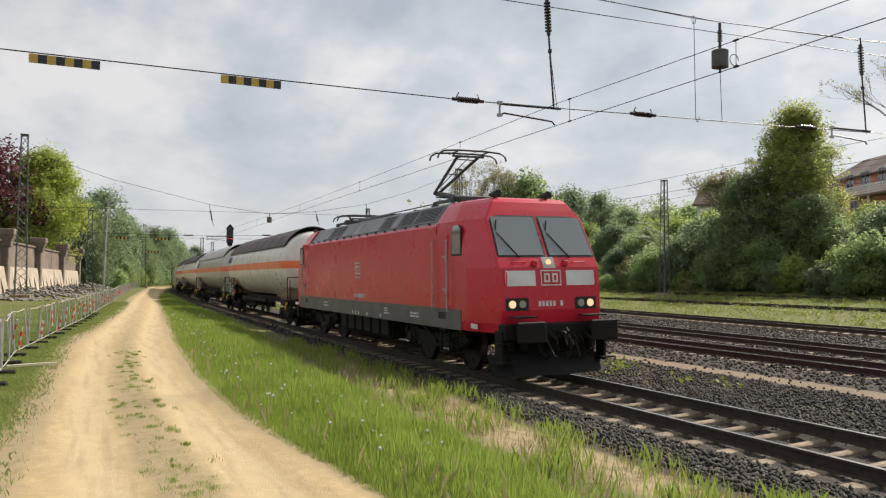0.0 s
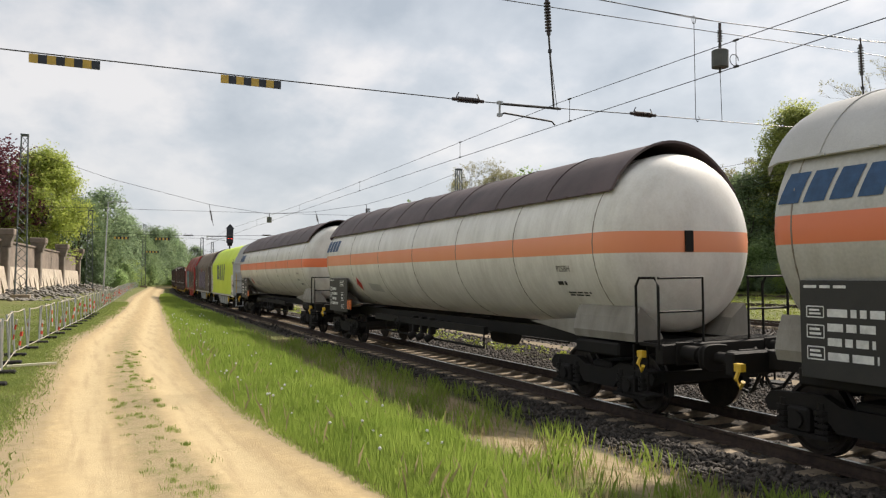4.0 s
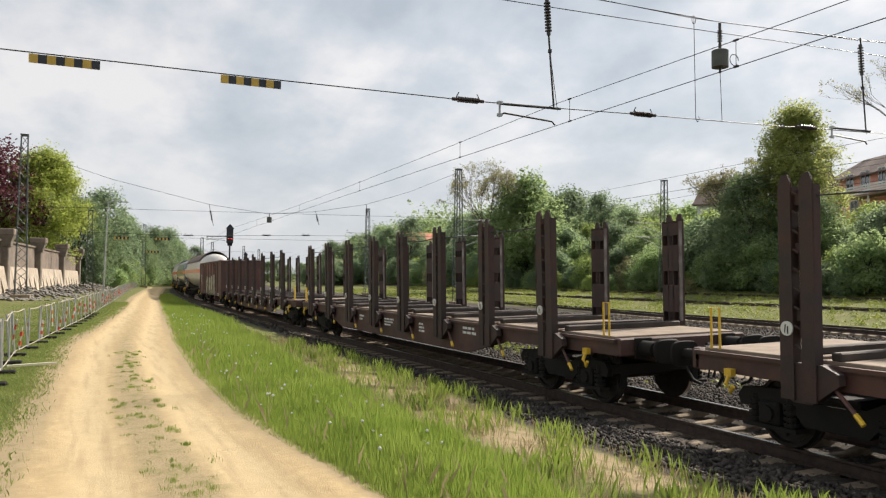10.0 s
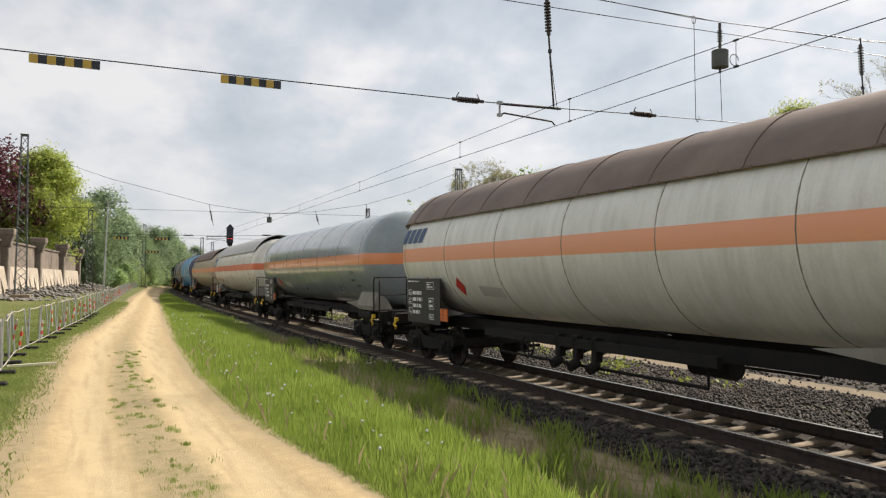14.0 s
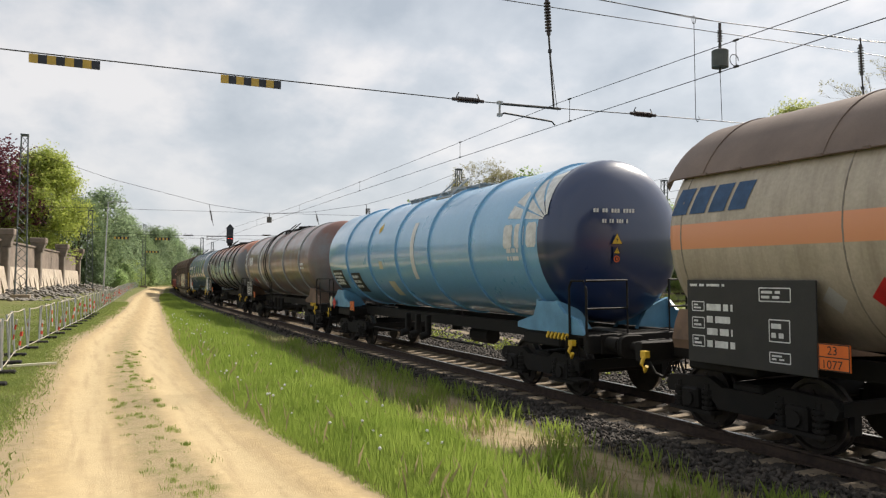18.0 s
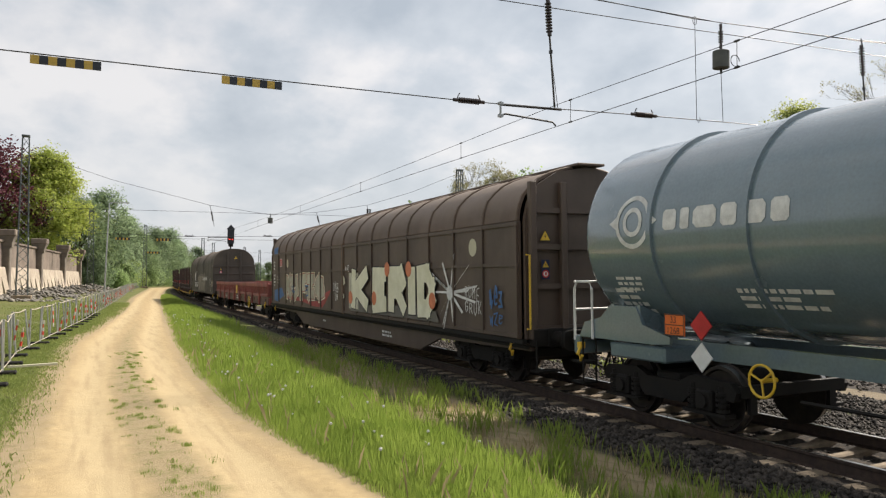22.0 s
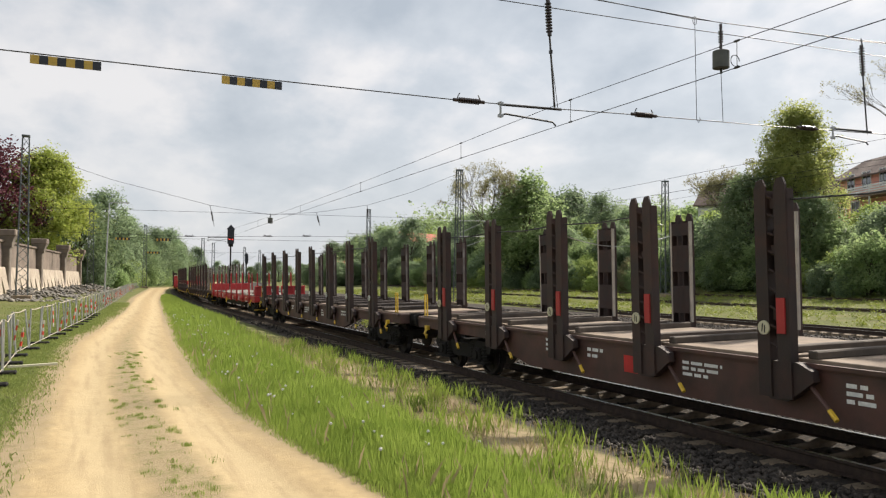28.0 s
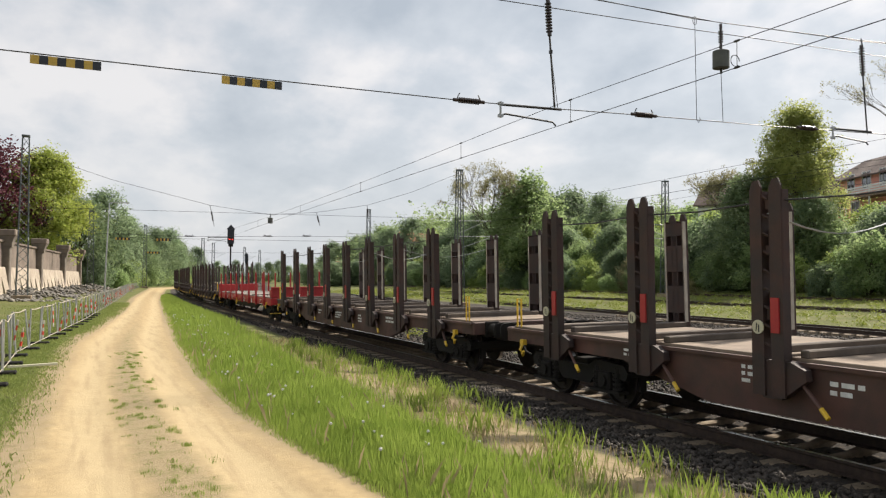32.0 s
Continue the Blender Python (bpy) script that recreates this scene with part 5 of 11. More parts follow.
# ------------------------------------------------ oil tank wagons
def oil_tank(tag, label, length, rings, frame_mat, logo, plates, white_band=None, ladder=False, walkway=True, seed=1, ring_mat=None, cone=0.0):
    w = thing("oil_tank_wagon", label, "tank wagon", "oil tank wagons")
    H = length / 2
    half = H - 0.85 - 0.55
    r, zc = 1.52, 2.83
    side = round_side(r, zc)
    paint = TANKS[tag]
    tank = part("tank", tank_shell(half, r, zc, 0.55, 48, 0.28), paint, w, "", True)
    for y in rings:
        bm = B()
        lathe(bm, [(y - 0.05, r - 0.02), (y - 0.045, r + 0.045), (y + 0.045, r + 0.045), (y + 0.05, r - 0.02)], "y", 48, (0, 0, zc))
        part("hoop", bm, ring_mat or paint, tank, "", True)
    bm = B()
    for sx in (-1, 1):
        box(bm, (sx * 0.6, 0, 1.08), (0.12, length - 1.3, 0.26))
    for sy in (-1, 1):
        box(bm, (0, sy * (H - 0.68), 1.03), (2.6, 0.16, 0.32), bevel=0.02)
        box(bm, (0, sy * (H - 2.2), 1.02), (2.5, 1.3, 0.24), bevel=0.03)
    part("underframe", bm, M["black"] if frame_mat is not paint else paint, w)
    for sy in (-1, 1):
        for sx in (-1, 1):
            bm = B()
            out = [(sy * (H - 0.75), 1.17), (sy * (H - 0.9), 1.42), (sy * (H - 1.35), 1.52), (sy * (H - 1.6), 1.72), (sy * (H - 2.25), 1.72), (sy * (H - 2.4), 1.45), (sy * (H - 3.0), 1.3), (sy * (H - 3.0), 1.2), (sy * (H - 2.6), 1.17)]
            extrude_yz(bm, out, sx * 1.22, sx * 1.28)
            extrude_xz(bm, [(sx * 0.5, 1.17), (sx * 1.22, 1.17), (sx * 1.26, 1.75), (sx * 0.75, 1.55)], sy * (H - 1.6), sy * (H - 1.68))
            extrude_xz(bm, [(sx * 0.5, 1.17), (sx * 1.22, 1.17), (sx * 1.26, 1.75), (sx * 0.75, 1.55)], sy * (H - 2.25), sy * (H - 2.33))
            part("saddle", bm, frame_mat, w)
        hook(w, sy * (H - 0.95), 0.9)
        railing(w, sy * (H - 0.6), M["black"] if tag != "erm" else M["white"], 0.95)
    if white_band is not None:
        bm = B()
        q = [math.radians(a) for a in np.linspace(-40, 45, 12)] if tag != "er" else [math.radians(a) for a in np.linspace(-28, 28, 8)]
        q = q if tag != "erm" else [math.radians(a) for a in np.linspace(-27, 14, 8)]
        pts = [(-(r + 0.01) * math.cos(a), zc + (r + 0.01) * math.sin(a)) for a in q]
        a = [bm.verts.new((x, white_band - 0.12, z)) for x, z in pts]
        b = [bm.verts.new((x, white_band + 0.12, z)) for x, z in pts]
        for i in range(len(pts) - 1):
            bm.faces.new((a[i], b[i], b[i + 1], a[i + 1]))
        part("white_band", bm, M["white"], tank)
    if walkway:
        bm = B()
        for i in range(7):
            box(bm, (0, -2.0 + i * 0.75, zc + r + 0.02), (0.62, 0.05, 0.10))
        for k in range(5):
            box(bm, (-0.26 + 0.13 * k, 0.25, zc + r + 0.075), (0.07, 4.9, 0.02))
        rod(bm, (0, -0.4, zc + r - 0.05), (0, -0.4, zc + r + 0.16), 0.30, 16)
        part("walkway", bm, M["steel"] if tag in ("er", "erm") else M["black"], w)
        bm = B()
        pipe(bm, [(-0.6, -1.2, zc + r + 0.2), (-0.95, -1.2, zc + r - 0.1), (-1.1, -1.2, zc + r - 0.26), (-1.1, -2.0, zc + r - 0.26), (-0.95, -2.0, zc + r - 0.1), (-0.6, -2.0, zc + r + 0.2)], 0.022, 6)
        part("access_rail", bm, M["steel"] if tag == "er" else M["black"], w)
    if ladder:
        bm = B()
        for k in (-0.22, 0.22):
            pts = [(-(r + 0.14) * math.cos(a), 0.9 + k, zc + (r + 0.14) * math.sin(a)) for a in np.linspace(radians(-35), radians(75), 10)]
            pipe(bm, [(-1.35, 0.9 + k, 0.62)] + pts, 0.025, 6)
        for a in np.linspace(radians(-35), radians(72), 11):
            rod(bm, (-(r + 0.14) * math.cos(a), 0.68, zc + (r + 0.14) * math.sin(a)), (-(r + 0.14) * math.cos(a), 1.12, zc + (r + 0.14) * math.sin(a)), 0.016, 6)
        for z in (0.7, 1.0, 1.3, 1.6):
            rod(bm, (-1.36, 0.68, z), (-1.36, 1.12, z), 0.016, 6)
        part("ladder", bm, M["black"], w)
    bm = B()
    for k in (-0.7, 0.0, 0.7):
        box(bm, (-1.15, k, 0.95), (0.14, 0.14, 0.5), bevel=0.02)
        rod(bm, (-1.15, k, 0.72), (-1.36, k, 0.66), 0.09, 10)
    rod(bm, (-0.2, -2.4, 0.75), (-0.2, -1.5, 0.75), 0.19, 14)
    rod(bm, (-1.1, -3.6, 0.66), (-1.1, 3.6, 0.66), 0.025, 6)
    rod(bm, (0, 0, 1.25), (0, 0, 0.75), 0.15, 12)
    part("valve_gear", bm, M["black"], w)
    if tag == "erm":
        hand_wheel(w, half - 3.4, 0.9, M["yellow"])
    logo(w, half, side)
    if tag in ("er", "graf"):
        dome_signs(w, half - 0.28, r, zc, 0.55, *((-0.32, 3.15, 0.6) if tag == "graf" else (-0.30, 2.55, 0.5)))
    bm = B()
    if tag == "erm":
        bm = B()
        bars(bm, half - 0.35, 2.02, 0.8, 0.42, 4, side, 0, 21)
        bars(bm, half - 2.9, 2.05, 1.5, 0.3, 3, side, 0, 22)
        part("print", bm, P["letter"], w)
        for z, m_ in ((1.52, P["diamond"]), (1.09, M["white"])):
            part("hazard_diamond", box(B(), (-1.39, half - 2.36, z), (0.02, 0.28, 0.28), Euler((radians(45), 0, 0)).to_matrix()), m_, w)
        bm = B()
    elif tag != "er":
        diamond(bm, half - 2.2, 2.0, 0.2, side)
        part("hazard_label", bm, P["diamond"], w)
        bm = B()
        diamond(bm, half - 2.75, 1.95, 0.18, side)
    bars(bm, -half + 1.6, 2.75, 0.7, 0.3, 2, side, 0, seed)
    bars(bm, half - 0.5, 2.2, 0.9, 0.25, 3, side, 0, seed + 4)
    part("print", bm, P["letter"], w)
    if tag not in ("er", "erm"):
        info_board(w, H - 2.3, 1.55, 1.6, 0.8, -1.40, seed)
    for a, b in plates:
        hazard(w, half - 1.85 if tag == "erm" else H - 3.6, 1.5 if tag == "erm" else 1.25, -1.40, a, b)
    bm = B()
    for i in range(6):
        box(bm, (-1.37, -H + 1.15 + i * 0.12, 1.13), (0.03, 0.05, 0.12), Euler((0.6, 0, 0)).to_matrix())
    part("warning_stripes", bm, M["yellow"], w)
    running_gear(w, length, length - 5.2)
    return w


# ------------------------------------------------ covered wagons with tarpaulin
def hood_outline(wd=1.46, shoulder=3.05, top=4.28, base=1.05, n=18, squeeze=2.35, angular=False):
    if angular:                          # upright sides, a sloping shoulder and a shallow crown
        half_ = [(1.0, base), (1.0, 2.0), (1.0, 2.75), (0.995, 2.95), (0.965, 3.13), (0.90, 3.32), (0.78, 3.66), (0.70, 3.86), (0.62, 3.98), (0.48, 4.10), (0.25, 4.22)]
        half_ = [(x * wd, z + (top - 4.28 if z > 2 else 0)) for x, z in half_]
        return [(-x, z) for x, z in half_] + [(0.0, top - 0.02)] + half_[::-1]
    pts = [(-wd, base)]
    for i in range(n + 1):
        q = math.pi * i / n
        c, s = math.cos(q), math.sin(q)
        pts.append((-wd * math.copysign(abs(c) ** (2 / squeeze), c), shoulder + (top - shoulder) * abs(s) ** (2 / squeeze)))
    pts.append((wd, base))
    return pts


def tarp_wagon(label, length, paint, end_mat, sole_mat, bows, sag, seed, name="tarpaulin_wagon", wheel_mat=None, extra=None, hop=True, shift=0.0):
    w = thing(name, label, "covered wagon", "tarpaulin wagons")
    H = length / 2
    half = H - 0.72
    rnd = random.Random(seed)
    secs = []
    ys = []
    n = bows * 18
    creases = [(rnd.uniform(-half, half), rnd.uniform(-0.45, 0.45), rnd.uniform(0.05, 0.10), rnd.uniform(-0.8, 1.0) * 0.075 * sag ** 2, rnd.uniform(1.7, 3.0)) for _ in range(bows * 4)]
    for i in range(n + 1):
        f = i / n
        y = -half + 0.14 + (2 * half - 0.28) * f
        dip = sag * abs(math.sin(math.pi * bows * f))
        ring = []
        for x, z in hood_outline(angular=hop):
            up = smooth_step(2.2, 3.6, z)
            k = 1 - dip * 0.035 * up - rnd.uniform(0, 0.003) * sag
            if x < 0:
                k += sum(h * math.exp(-((y - a - lean * (4.2 - z)) / wd) ** 2) * float(smooth_step(low, low + 0.8, z)) for a, lean, wd, h, low in creases if abs(y - a) < 1.3)
            ring.append((x * k + rnd.uniform(-0.004, 0.004) * sag * 2, y, z - dip * 0.07 * up + (k - 1 + dip * 0.035 * up) * 1.2 * up))
        secs.append(ring)
    bm = B()
    rings = [[bm.verts.new(p) for p in s] for s in secs]
    for a, b in zip(rings, rings[1:]):
        for i in range(len(a) - 1):
            bm.faces.new((a[i], a[i + 1], b[i + 1], b[i]))
    bmesh.ops.recalc_face_normals(bm, faces=bm.faces[:])
    for f in bm.faces:
        if f.normal.dot(f.calc_center_median() - Vector((0, f.calc_center_median().y, 2.4))) < 0:
            f.normal_flip()
    bmesh.ops.solidify(bm, geom=bm.faces[:], thickness=0.012)
    part("tarpaulin", bm, paint, w, "", True)
    # hem strip along the bottom
    bm = B()
    for sx in (-1, 1):
        box(bm, (sx * 1.45, 0, 1.02), (0.05, 2 * half - 0.2, 0.10), bevel=0.01)
    part("hem_rail", bm, sole_mat, w)
    for sy in (-1, 1):
        bm = B()
        out = hood_outline(1.48, 3.06, 4.31, angular=hop)
        extrude_xz(bm, out, sy * half, sy * (half - 0.07))
        e = part("end_wall", bm, end_mat, w)
        for x in (-0.45, 0.45):
            part("end_post", box(B(), (x, sy * (half + 0.035), 2.55), (0.16, 0.10, 3.0), bevel=0.02), end_mat, e)
        for z in (1.15, 1.6, 2.0, 2.45, 3.0):
            part("end_rib", box(B(), (0, sy * (half + 0.03), z), (2.8, 0.08, 0.10), bevel=0.015), end_mat, e)
        for x in (-1.3, 1.3):
            bm = B()
            pipe(bm, [(x * 1.06, sy * (half + 0.02), 1.25), (x * 1.06, sy * (half + 0.2), 1.27), (x * 1.06, sy * (half + 0.2), 2.36), (x * 1.06, sy * (half + 0.02), 2.40)], 0.022, 6)
            q = x - 0.45 * np.sign(x)
            pipe(bm, [(q, sy * (half + 0.02), 2.2), (q, sy * (half + 0.17), 2.2), (q, sy * (half + 0.2), 2.1), (q, sy * (half + 0.2), 1.6), (q, sy * (half + 0.17), 1.5), (q, sy * (half + 0.02), 1.52)], 0.022, 6)
            part("grab_handle", bm, M["yellow"] if wheel_mat is None else end_mat, e)
        for x in (-1.5, 1.5):
            bm = B()
            box(bm, (x, sy * (half - 0.05), 2.0), (0.07, 0.10, 1.95), bevel=0.01)
            part("corner_latch", bm, end_mat, w)
            for z in (1.62, 3.02):
                bm = B()
                box(bm, (x * 1.02, sy * (half - 0.16), z + 0.03), (0.07, 0.24, 0.09), bevel=0.02)
                pipe(bm, [(x * 1.03, sy * (half - 0.05), z), (x * 1.03, sy * (half + 0.10), z - 0.06), (x * 1.02, sy * (half + 0.14), z + 0.06), (x * 1.01, sy * (half + 0.06), z + 0.22)], 0.028, 7)
                part("latch_lever", bm, P["bearer"] if sole_mat is P["hopper"] or not hop else end_mat, w)
        if sy < 0:
            right, up = Vector((1, 0, 0)), Vector((0, 0, 1))
            end_signs(w, Vector((-0.95, -half - 0.012, 2.68)), right, up, 0.72, P["diamond"] if not hop else None)
            warning_triangle("warning_triangle", Vector((0.12, -half - 0.012, 3.62)), right, up, 0.26, w)
    # sole bar and the deep middle plate
    bm = B()
    for sx in (-1, 1):
        box(bm, (sx * 1.28, 0, 0.98), (0.12, 2 * half, 0.18))
    for sy in (-1, 1):
        box(bm, (0, sy * (H - 0.68), 1.03), (2.7, 0.18, 0.34), bevel=0.02)
    box(bm, (0, 0, 1.12), (2.7, 2 * half - 0.05, 0.08))
    box(bm, (0, 0, 0.95), (0.7, 2 * half, 0.24))
    part("underframe", bm, M["black"] if hop is not None else sole_mat, w)
    if hop:
        bm = B()
        for sx in (-1, 1):
            extrude_yz(bm, [(2.6, 0.90), (1.75, 0.42), (-1.75, 0.42), (-2.6, 0.90)], sx * 1.30, sx * 1.36)
            for k in (-1.4, -0.5, 0.5, 1.4):
                box(bm, (sx * 1.38, k, 0.66), (0.06, 0.08, 0.46))
        part("sole_plate", bm, sole_mat, w)
    hand_wheel(w, -half + 2.9 if wheel_mat is None else half - 2.9, 0.78, wheel_mat or M["yellow"])
    for sy in (-1, 1):
        hook(w, sy * (half - 0.75), 0.84)
        bm = B()
        box(bm, (-1.15, sy * (H - 0.75), 0.42), (0.5, 0.3, 0.03))
        rod(bm, (-1.35, sy * (H - 0.75), 0.42), (-1.35, sy * (H - 0.75), 1.0), 0.025, 6)
        rod(bm, (-0.95, sy * (H - 0.75), 0.42), (-0.95, sy * (H - 0.75), 1.0), 0.025, 6)
        part("step", bm, end_mat if end_mat is P["endgrey"] else M["black"], w)
    if extra:
        before = set(w.children)
        extra(w, half, flat_side(-1.475))
        for o in w.children:
            if o not in before:
                o.location.y += shift
    running_gear(w, length, length - 4.9)
    return w


def side_plate(w, y, z, wd, ht, m, seed, ink="ink", ring=False, x=-1.482):
    bm = B()
    box(bm, (x, y, z), (0.012, wd, ht), bevel=0.003)
    p = part("side_plate", bm, m, w)
    s = flat_side(x - 0.008)
    t = B()
    if ring:
        k = wd * 0.27
        for i in range(24):
            q, q2 = 2 * math.pi * i / 24, 2 * math.pi * (i + 1) / 24
            polygon(t, [(y + k * math.cos(q), z + 0.05 + k * math.sin(q)), (y + k * math.cos(q2), z + 0.05 + k * math.sin(q2)), (y + 0.86 * k * math.cos(q2), z + 0.05 + 0.86 * k * math.sin(q2)), (y + 0.86 * k * math.cos(q), z + 0.05 + 0.86 * k * math.sin(q))], s)
        polygon(t, [(y + 0.7 * k, z + 0.05 + 0.62 * k), (y + 0.62 * k, z + 0.05 + 0.7 * k), (y - 0.7 * k, z + 0.05 - 0.62 * k), (y - 0.62 * k, z + 0.05 - 0.7 * k)], s)
        part("ban_mark", t, P["diamond"] if ink == "ink" else P["letter"], p)
        t = B()
        rect(t, y, z + 0.05, wd * 0.3, wd * 0.1, s, 0.002)
        bars(t, y + wd * 0.42, z - ht * 0.28, wd * 0.8, ht * 0.12, 2, s, 0, seed)
    else:
        bars(t, y + wd / 2 - 0.05, z + ht / 2 - 0.06, wd - 0.1, ht - 0.12, max(4, int(ht / 0.12)), s, 0, seed)
    part("print", t, P[ink], p)


def block_letters(w, y, z, sizes, h, m, side, gap=None):
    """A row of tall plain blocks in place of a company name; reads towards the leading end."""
    at = y
    for k, kind in sizes:
        bm = B()
        if kind == "bar":
            rect(bm, at - k / 2, z + h / 2, k, h, side)
        elif kind == "ring":
            c, e = 0.22 * k, 0.30 * k
            o_ = [(at - c, z), (at - k + c, z), (at - k, z + c), (at - k, z + h - c), (at - k + c, z + h), (at - c, z + h), (at, z + h - c), (at, z + c)]
            i_ = [(at - e - c * .3, z + e), (at - k + e + c * .3, z + e), (at - k + e, z + e + c * .3), (at - k + e, z + h - e - c * .3), (at - k + e + c * .3, z + h - e), (at - e - c * .3, z + h - e), (at - e, z + h - e - c * .3), (at - e, z + e + c * .3)]
            for j in range(8):
                polygon(bm, [o_[j], o_[(j + 1) % 8], i_[(j + 1) % 8], i_[j]], side)
        elif kind == "wedge":
            polygon(bm, [(at, z), (at - k * .3, z), (at - k * .5, z + h * .62), (at - k * .7, z), (at - k, z), (at - k * .62, z + h), (at - k * .38, z + h)], side)
        elif kind == "slant":
            polygon(bm, [(at, z), (at - k * .34, z), (at - k, z + h), (at - k * .66, z + h)], side)
        else:
            c = 0.16 * k
            polygon(bm, [(at, z + c), (at - c, z), (at - k + c, z), (at - k, z + c), (at - k, z + h - c), (at - k + c, z + h), (at - c, z + h), (at, z + h - c)], side)
        part("logo_shape", bm, m, w)
        at -= k + (h * 0.42 if gap is None else gap)


def lime_marks(w, half, side):
    block_letters(w, 2.42, 1.95, ((0.74, "ring"), (0.80, "wedge"), (0.26, "bar"), (0.78, "slant")), 1.06, P["navy"], flat_side(-1.478))
    side_plate(w, -half + 0.62, 1.62, 1.05, 1.35, M["white"], 3, ring=True)
    side_plate(w, half - 0.36, 1.75, 0.55, 1.15, M["white"], 4)
    bm = B()
    rect(bm, -half + 1.32, 1.15, 0.22, 0.07, side)
    part("mark", bm, P["ink"], w)


def brown_marks(w, half, side):
    c = half - 0.62
    plate = part("side_plate", box(B(), (-1.482, c, 2.22), (0.012, 0.98, 1.92), bevel=0.003), P["board"], w)
    f = flat_side(-1.492)
    for txt, size, dy, z in (("22 000kg", 0.10, 0.36, 2.38), ("20,0 t", 0.10, 0.30, 2.23), ("21.2 kN", 0.10, 0.32, 2.08), ("12.04 m", 0.10, -0.08, 2.38)):
        part("plate_text", lettering(txt, size, c + dy, z, f), P["letter"], plate)
    bm = B()
    for z in (2.405, 2.105):
        for dz in (-0.06, 0.07):
            rect(bm, c + 0.17, z + dz, 0.46, 0.010, f)
        for dy in (-0.23, 0.23):
            rect(bm, c + 0.17 + dy, z + 0.005, 0.010, 0.13, f)
    for row, wds in enumerate(((0.13, 0.18), (0.11, 0.34), (0.24, 0.26), (0.48,))):
        at = c + 0.38
        for k in wds:
            rect(bm, at - k / 2, 1.85 - row * 0.15, k, 0.095, f)
            at -= k + 0.07
    rect(bm, c - 0.10, 1.92, 0.17, 0.24, f, 0.002)
    part("print", bm, P["letter"], plate)
    s = flat_side(-1.478)
    sprayed_word(w, "acdbcf", even_boxes(2.95, -2.2, 6), 1.45, 2.50, 0.30, s, ((P["ghost"], 0.10, 0.0, "spray_shade"), (P["silver"], 0.025, 0.006, "spray_outline"), (P["violet"], 0.0, 0.012, "spray_letter")), 9, 0.07)
    bm = B()
    disc(bm, 0.85, 2.75, 0.16, s, 0.003)
    part("spray_spot", bm, P["rosered"], w)
    side_plate(w, -4.62, 2.2, 0.82, 1.72, P["board"], 15, "letter", True)


def wine_marks(w, half, side):
    s = flat_side(-1.478)
    side_plate(w, half - 0.55, 1.95, 0.75, 1.4, P["endred"], 6, "letter")
    sprayed_word(w, "FiRE", ((4.85, 4.2), (4.05, 3.6), (3.35, 2.5), (2.2, 1.65)), 1.36, 2.60, 0.36, s, ((P["ink"], 0.03, 0.0, "spray_outline"), (P["teal"], 0.0, 0.007, "spray_letter")), 3, 0.02)
    sprayed_word(w, "ZONKe", ((0.42, -0.3), (-0.55, -1.08), (-1.3, -1.95), (-2.2, -2.85), (-3.1, -3.75)), 1.40, 2.55, 0.27, s, ((P["silver"], 0.012, 0.0, "spray_outline"), (P["ghost"], 0.0, 0.007, "spray_letter")), 4, 0.03)
    plate = part("side_plate", box(B(), (-1.482, -4.42, 2.1), (0.012, 0.75, 1.32), bevel=0.003), P["brightred"], w)
    f = flat_side(-1.492)
    part("sign_text", lettering("TTU", 0.42, -4.12, 1.97, f, bold=0.012), P["letter"], plate)
    part("sign_text", lettering("UIC", 0.14, -4.57, 2.46, f), P["letter"], plate)
    bm = B()
    disc(bm, -4.30, 2.52, 0.165, f)
    part("ban_mark", bm, P["salmon"], plate)
    bm = B()
    disc(bm, -4.30, 2.52, 0.135, f, 0.003)
    part("ban_field", bm, P["fadedcream"], plate)
    bm = B()
    rect(bm, -4.30, 2.50, 0.17, 0.05, f, 0.006)
    polygon(bm, [(-4.20, 2.43), (-4.22, 2.41), (-4.40, 2.61), (-4.38, 2.63)], f, 0.006)
    part("ban_bar", bm, P["diamond"], plate)
    bm = B()
    bars(bm, -4.12, 1.90, 0.62, 0.05, 1, f, 0, 7)
    bars(bm, -4.12, 1.78, 0.42, 0.10, 1, f, 0, 8)
    for dz in (1.53, 1.66):
        rect(bm, -4.27, dz, 0.26, 0.010, f)
    for dy in (-4.14, -4.40):
        rect(bm, dy, 1.595, 0.010, 0.13, f)
    bars(bm, -4.52, 1.72, 0.2, 0.2, 3, f, 0, 9)
    part("print", bm, P["letter"], plate)


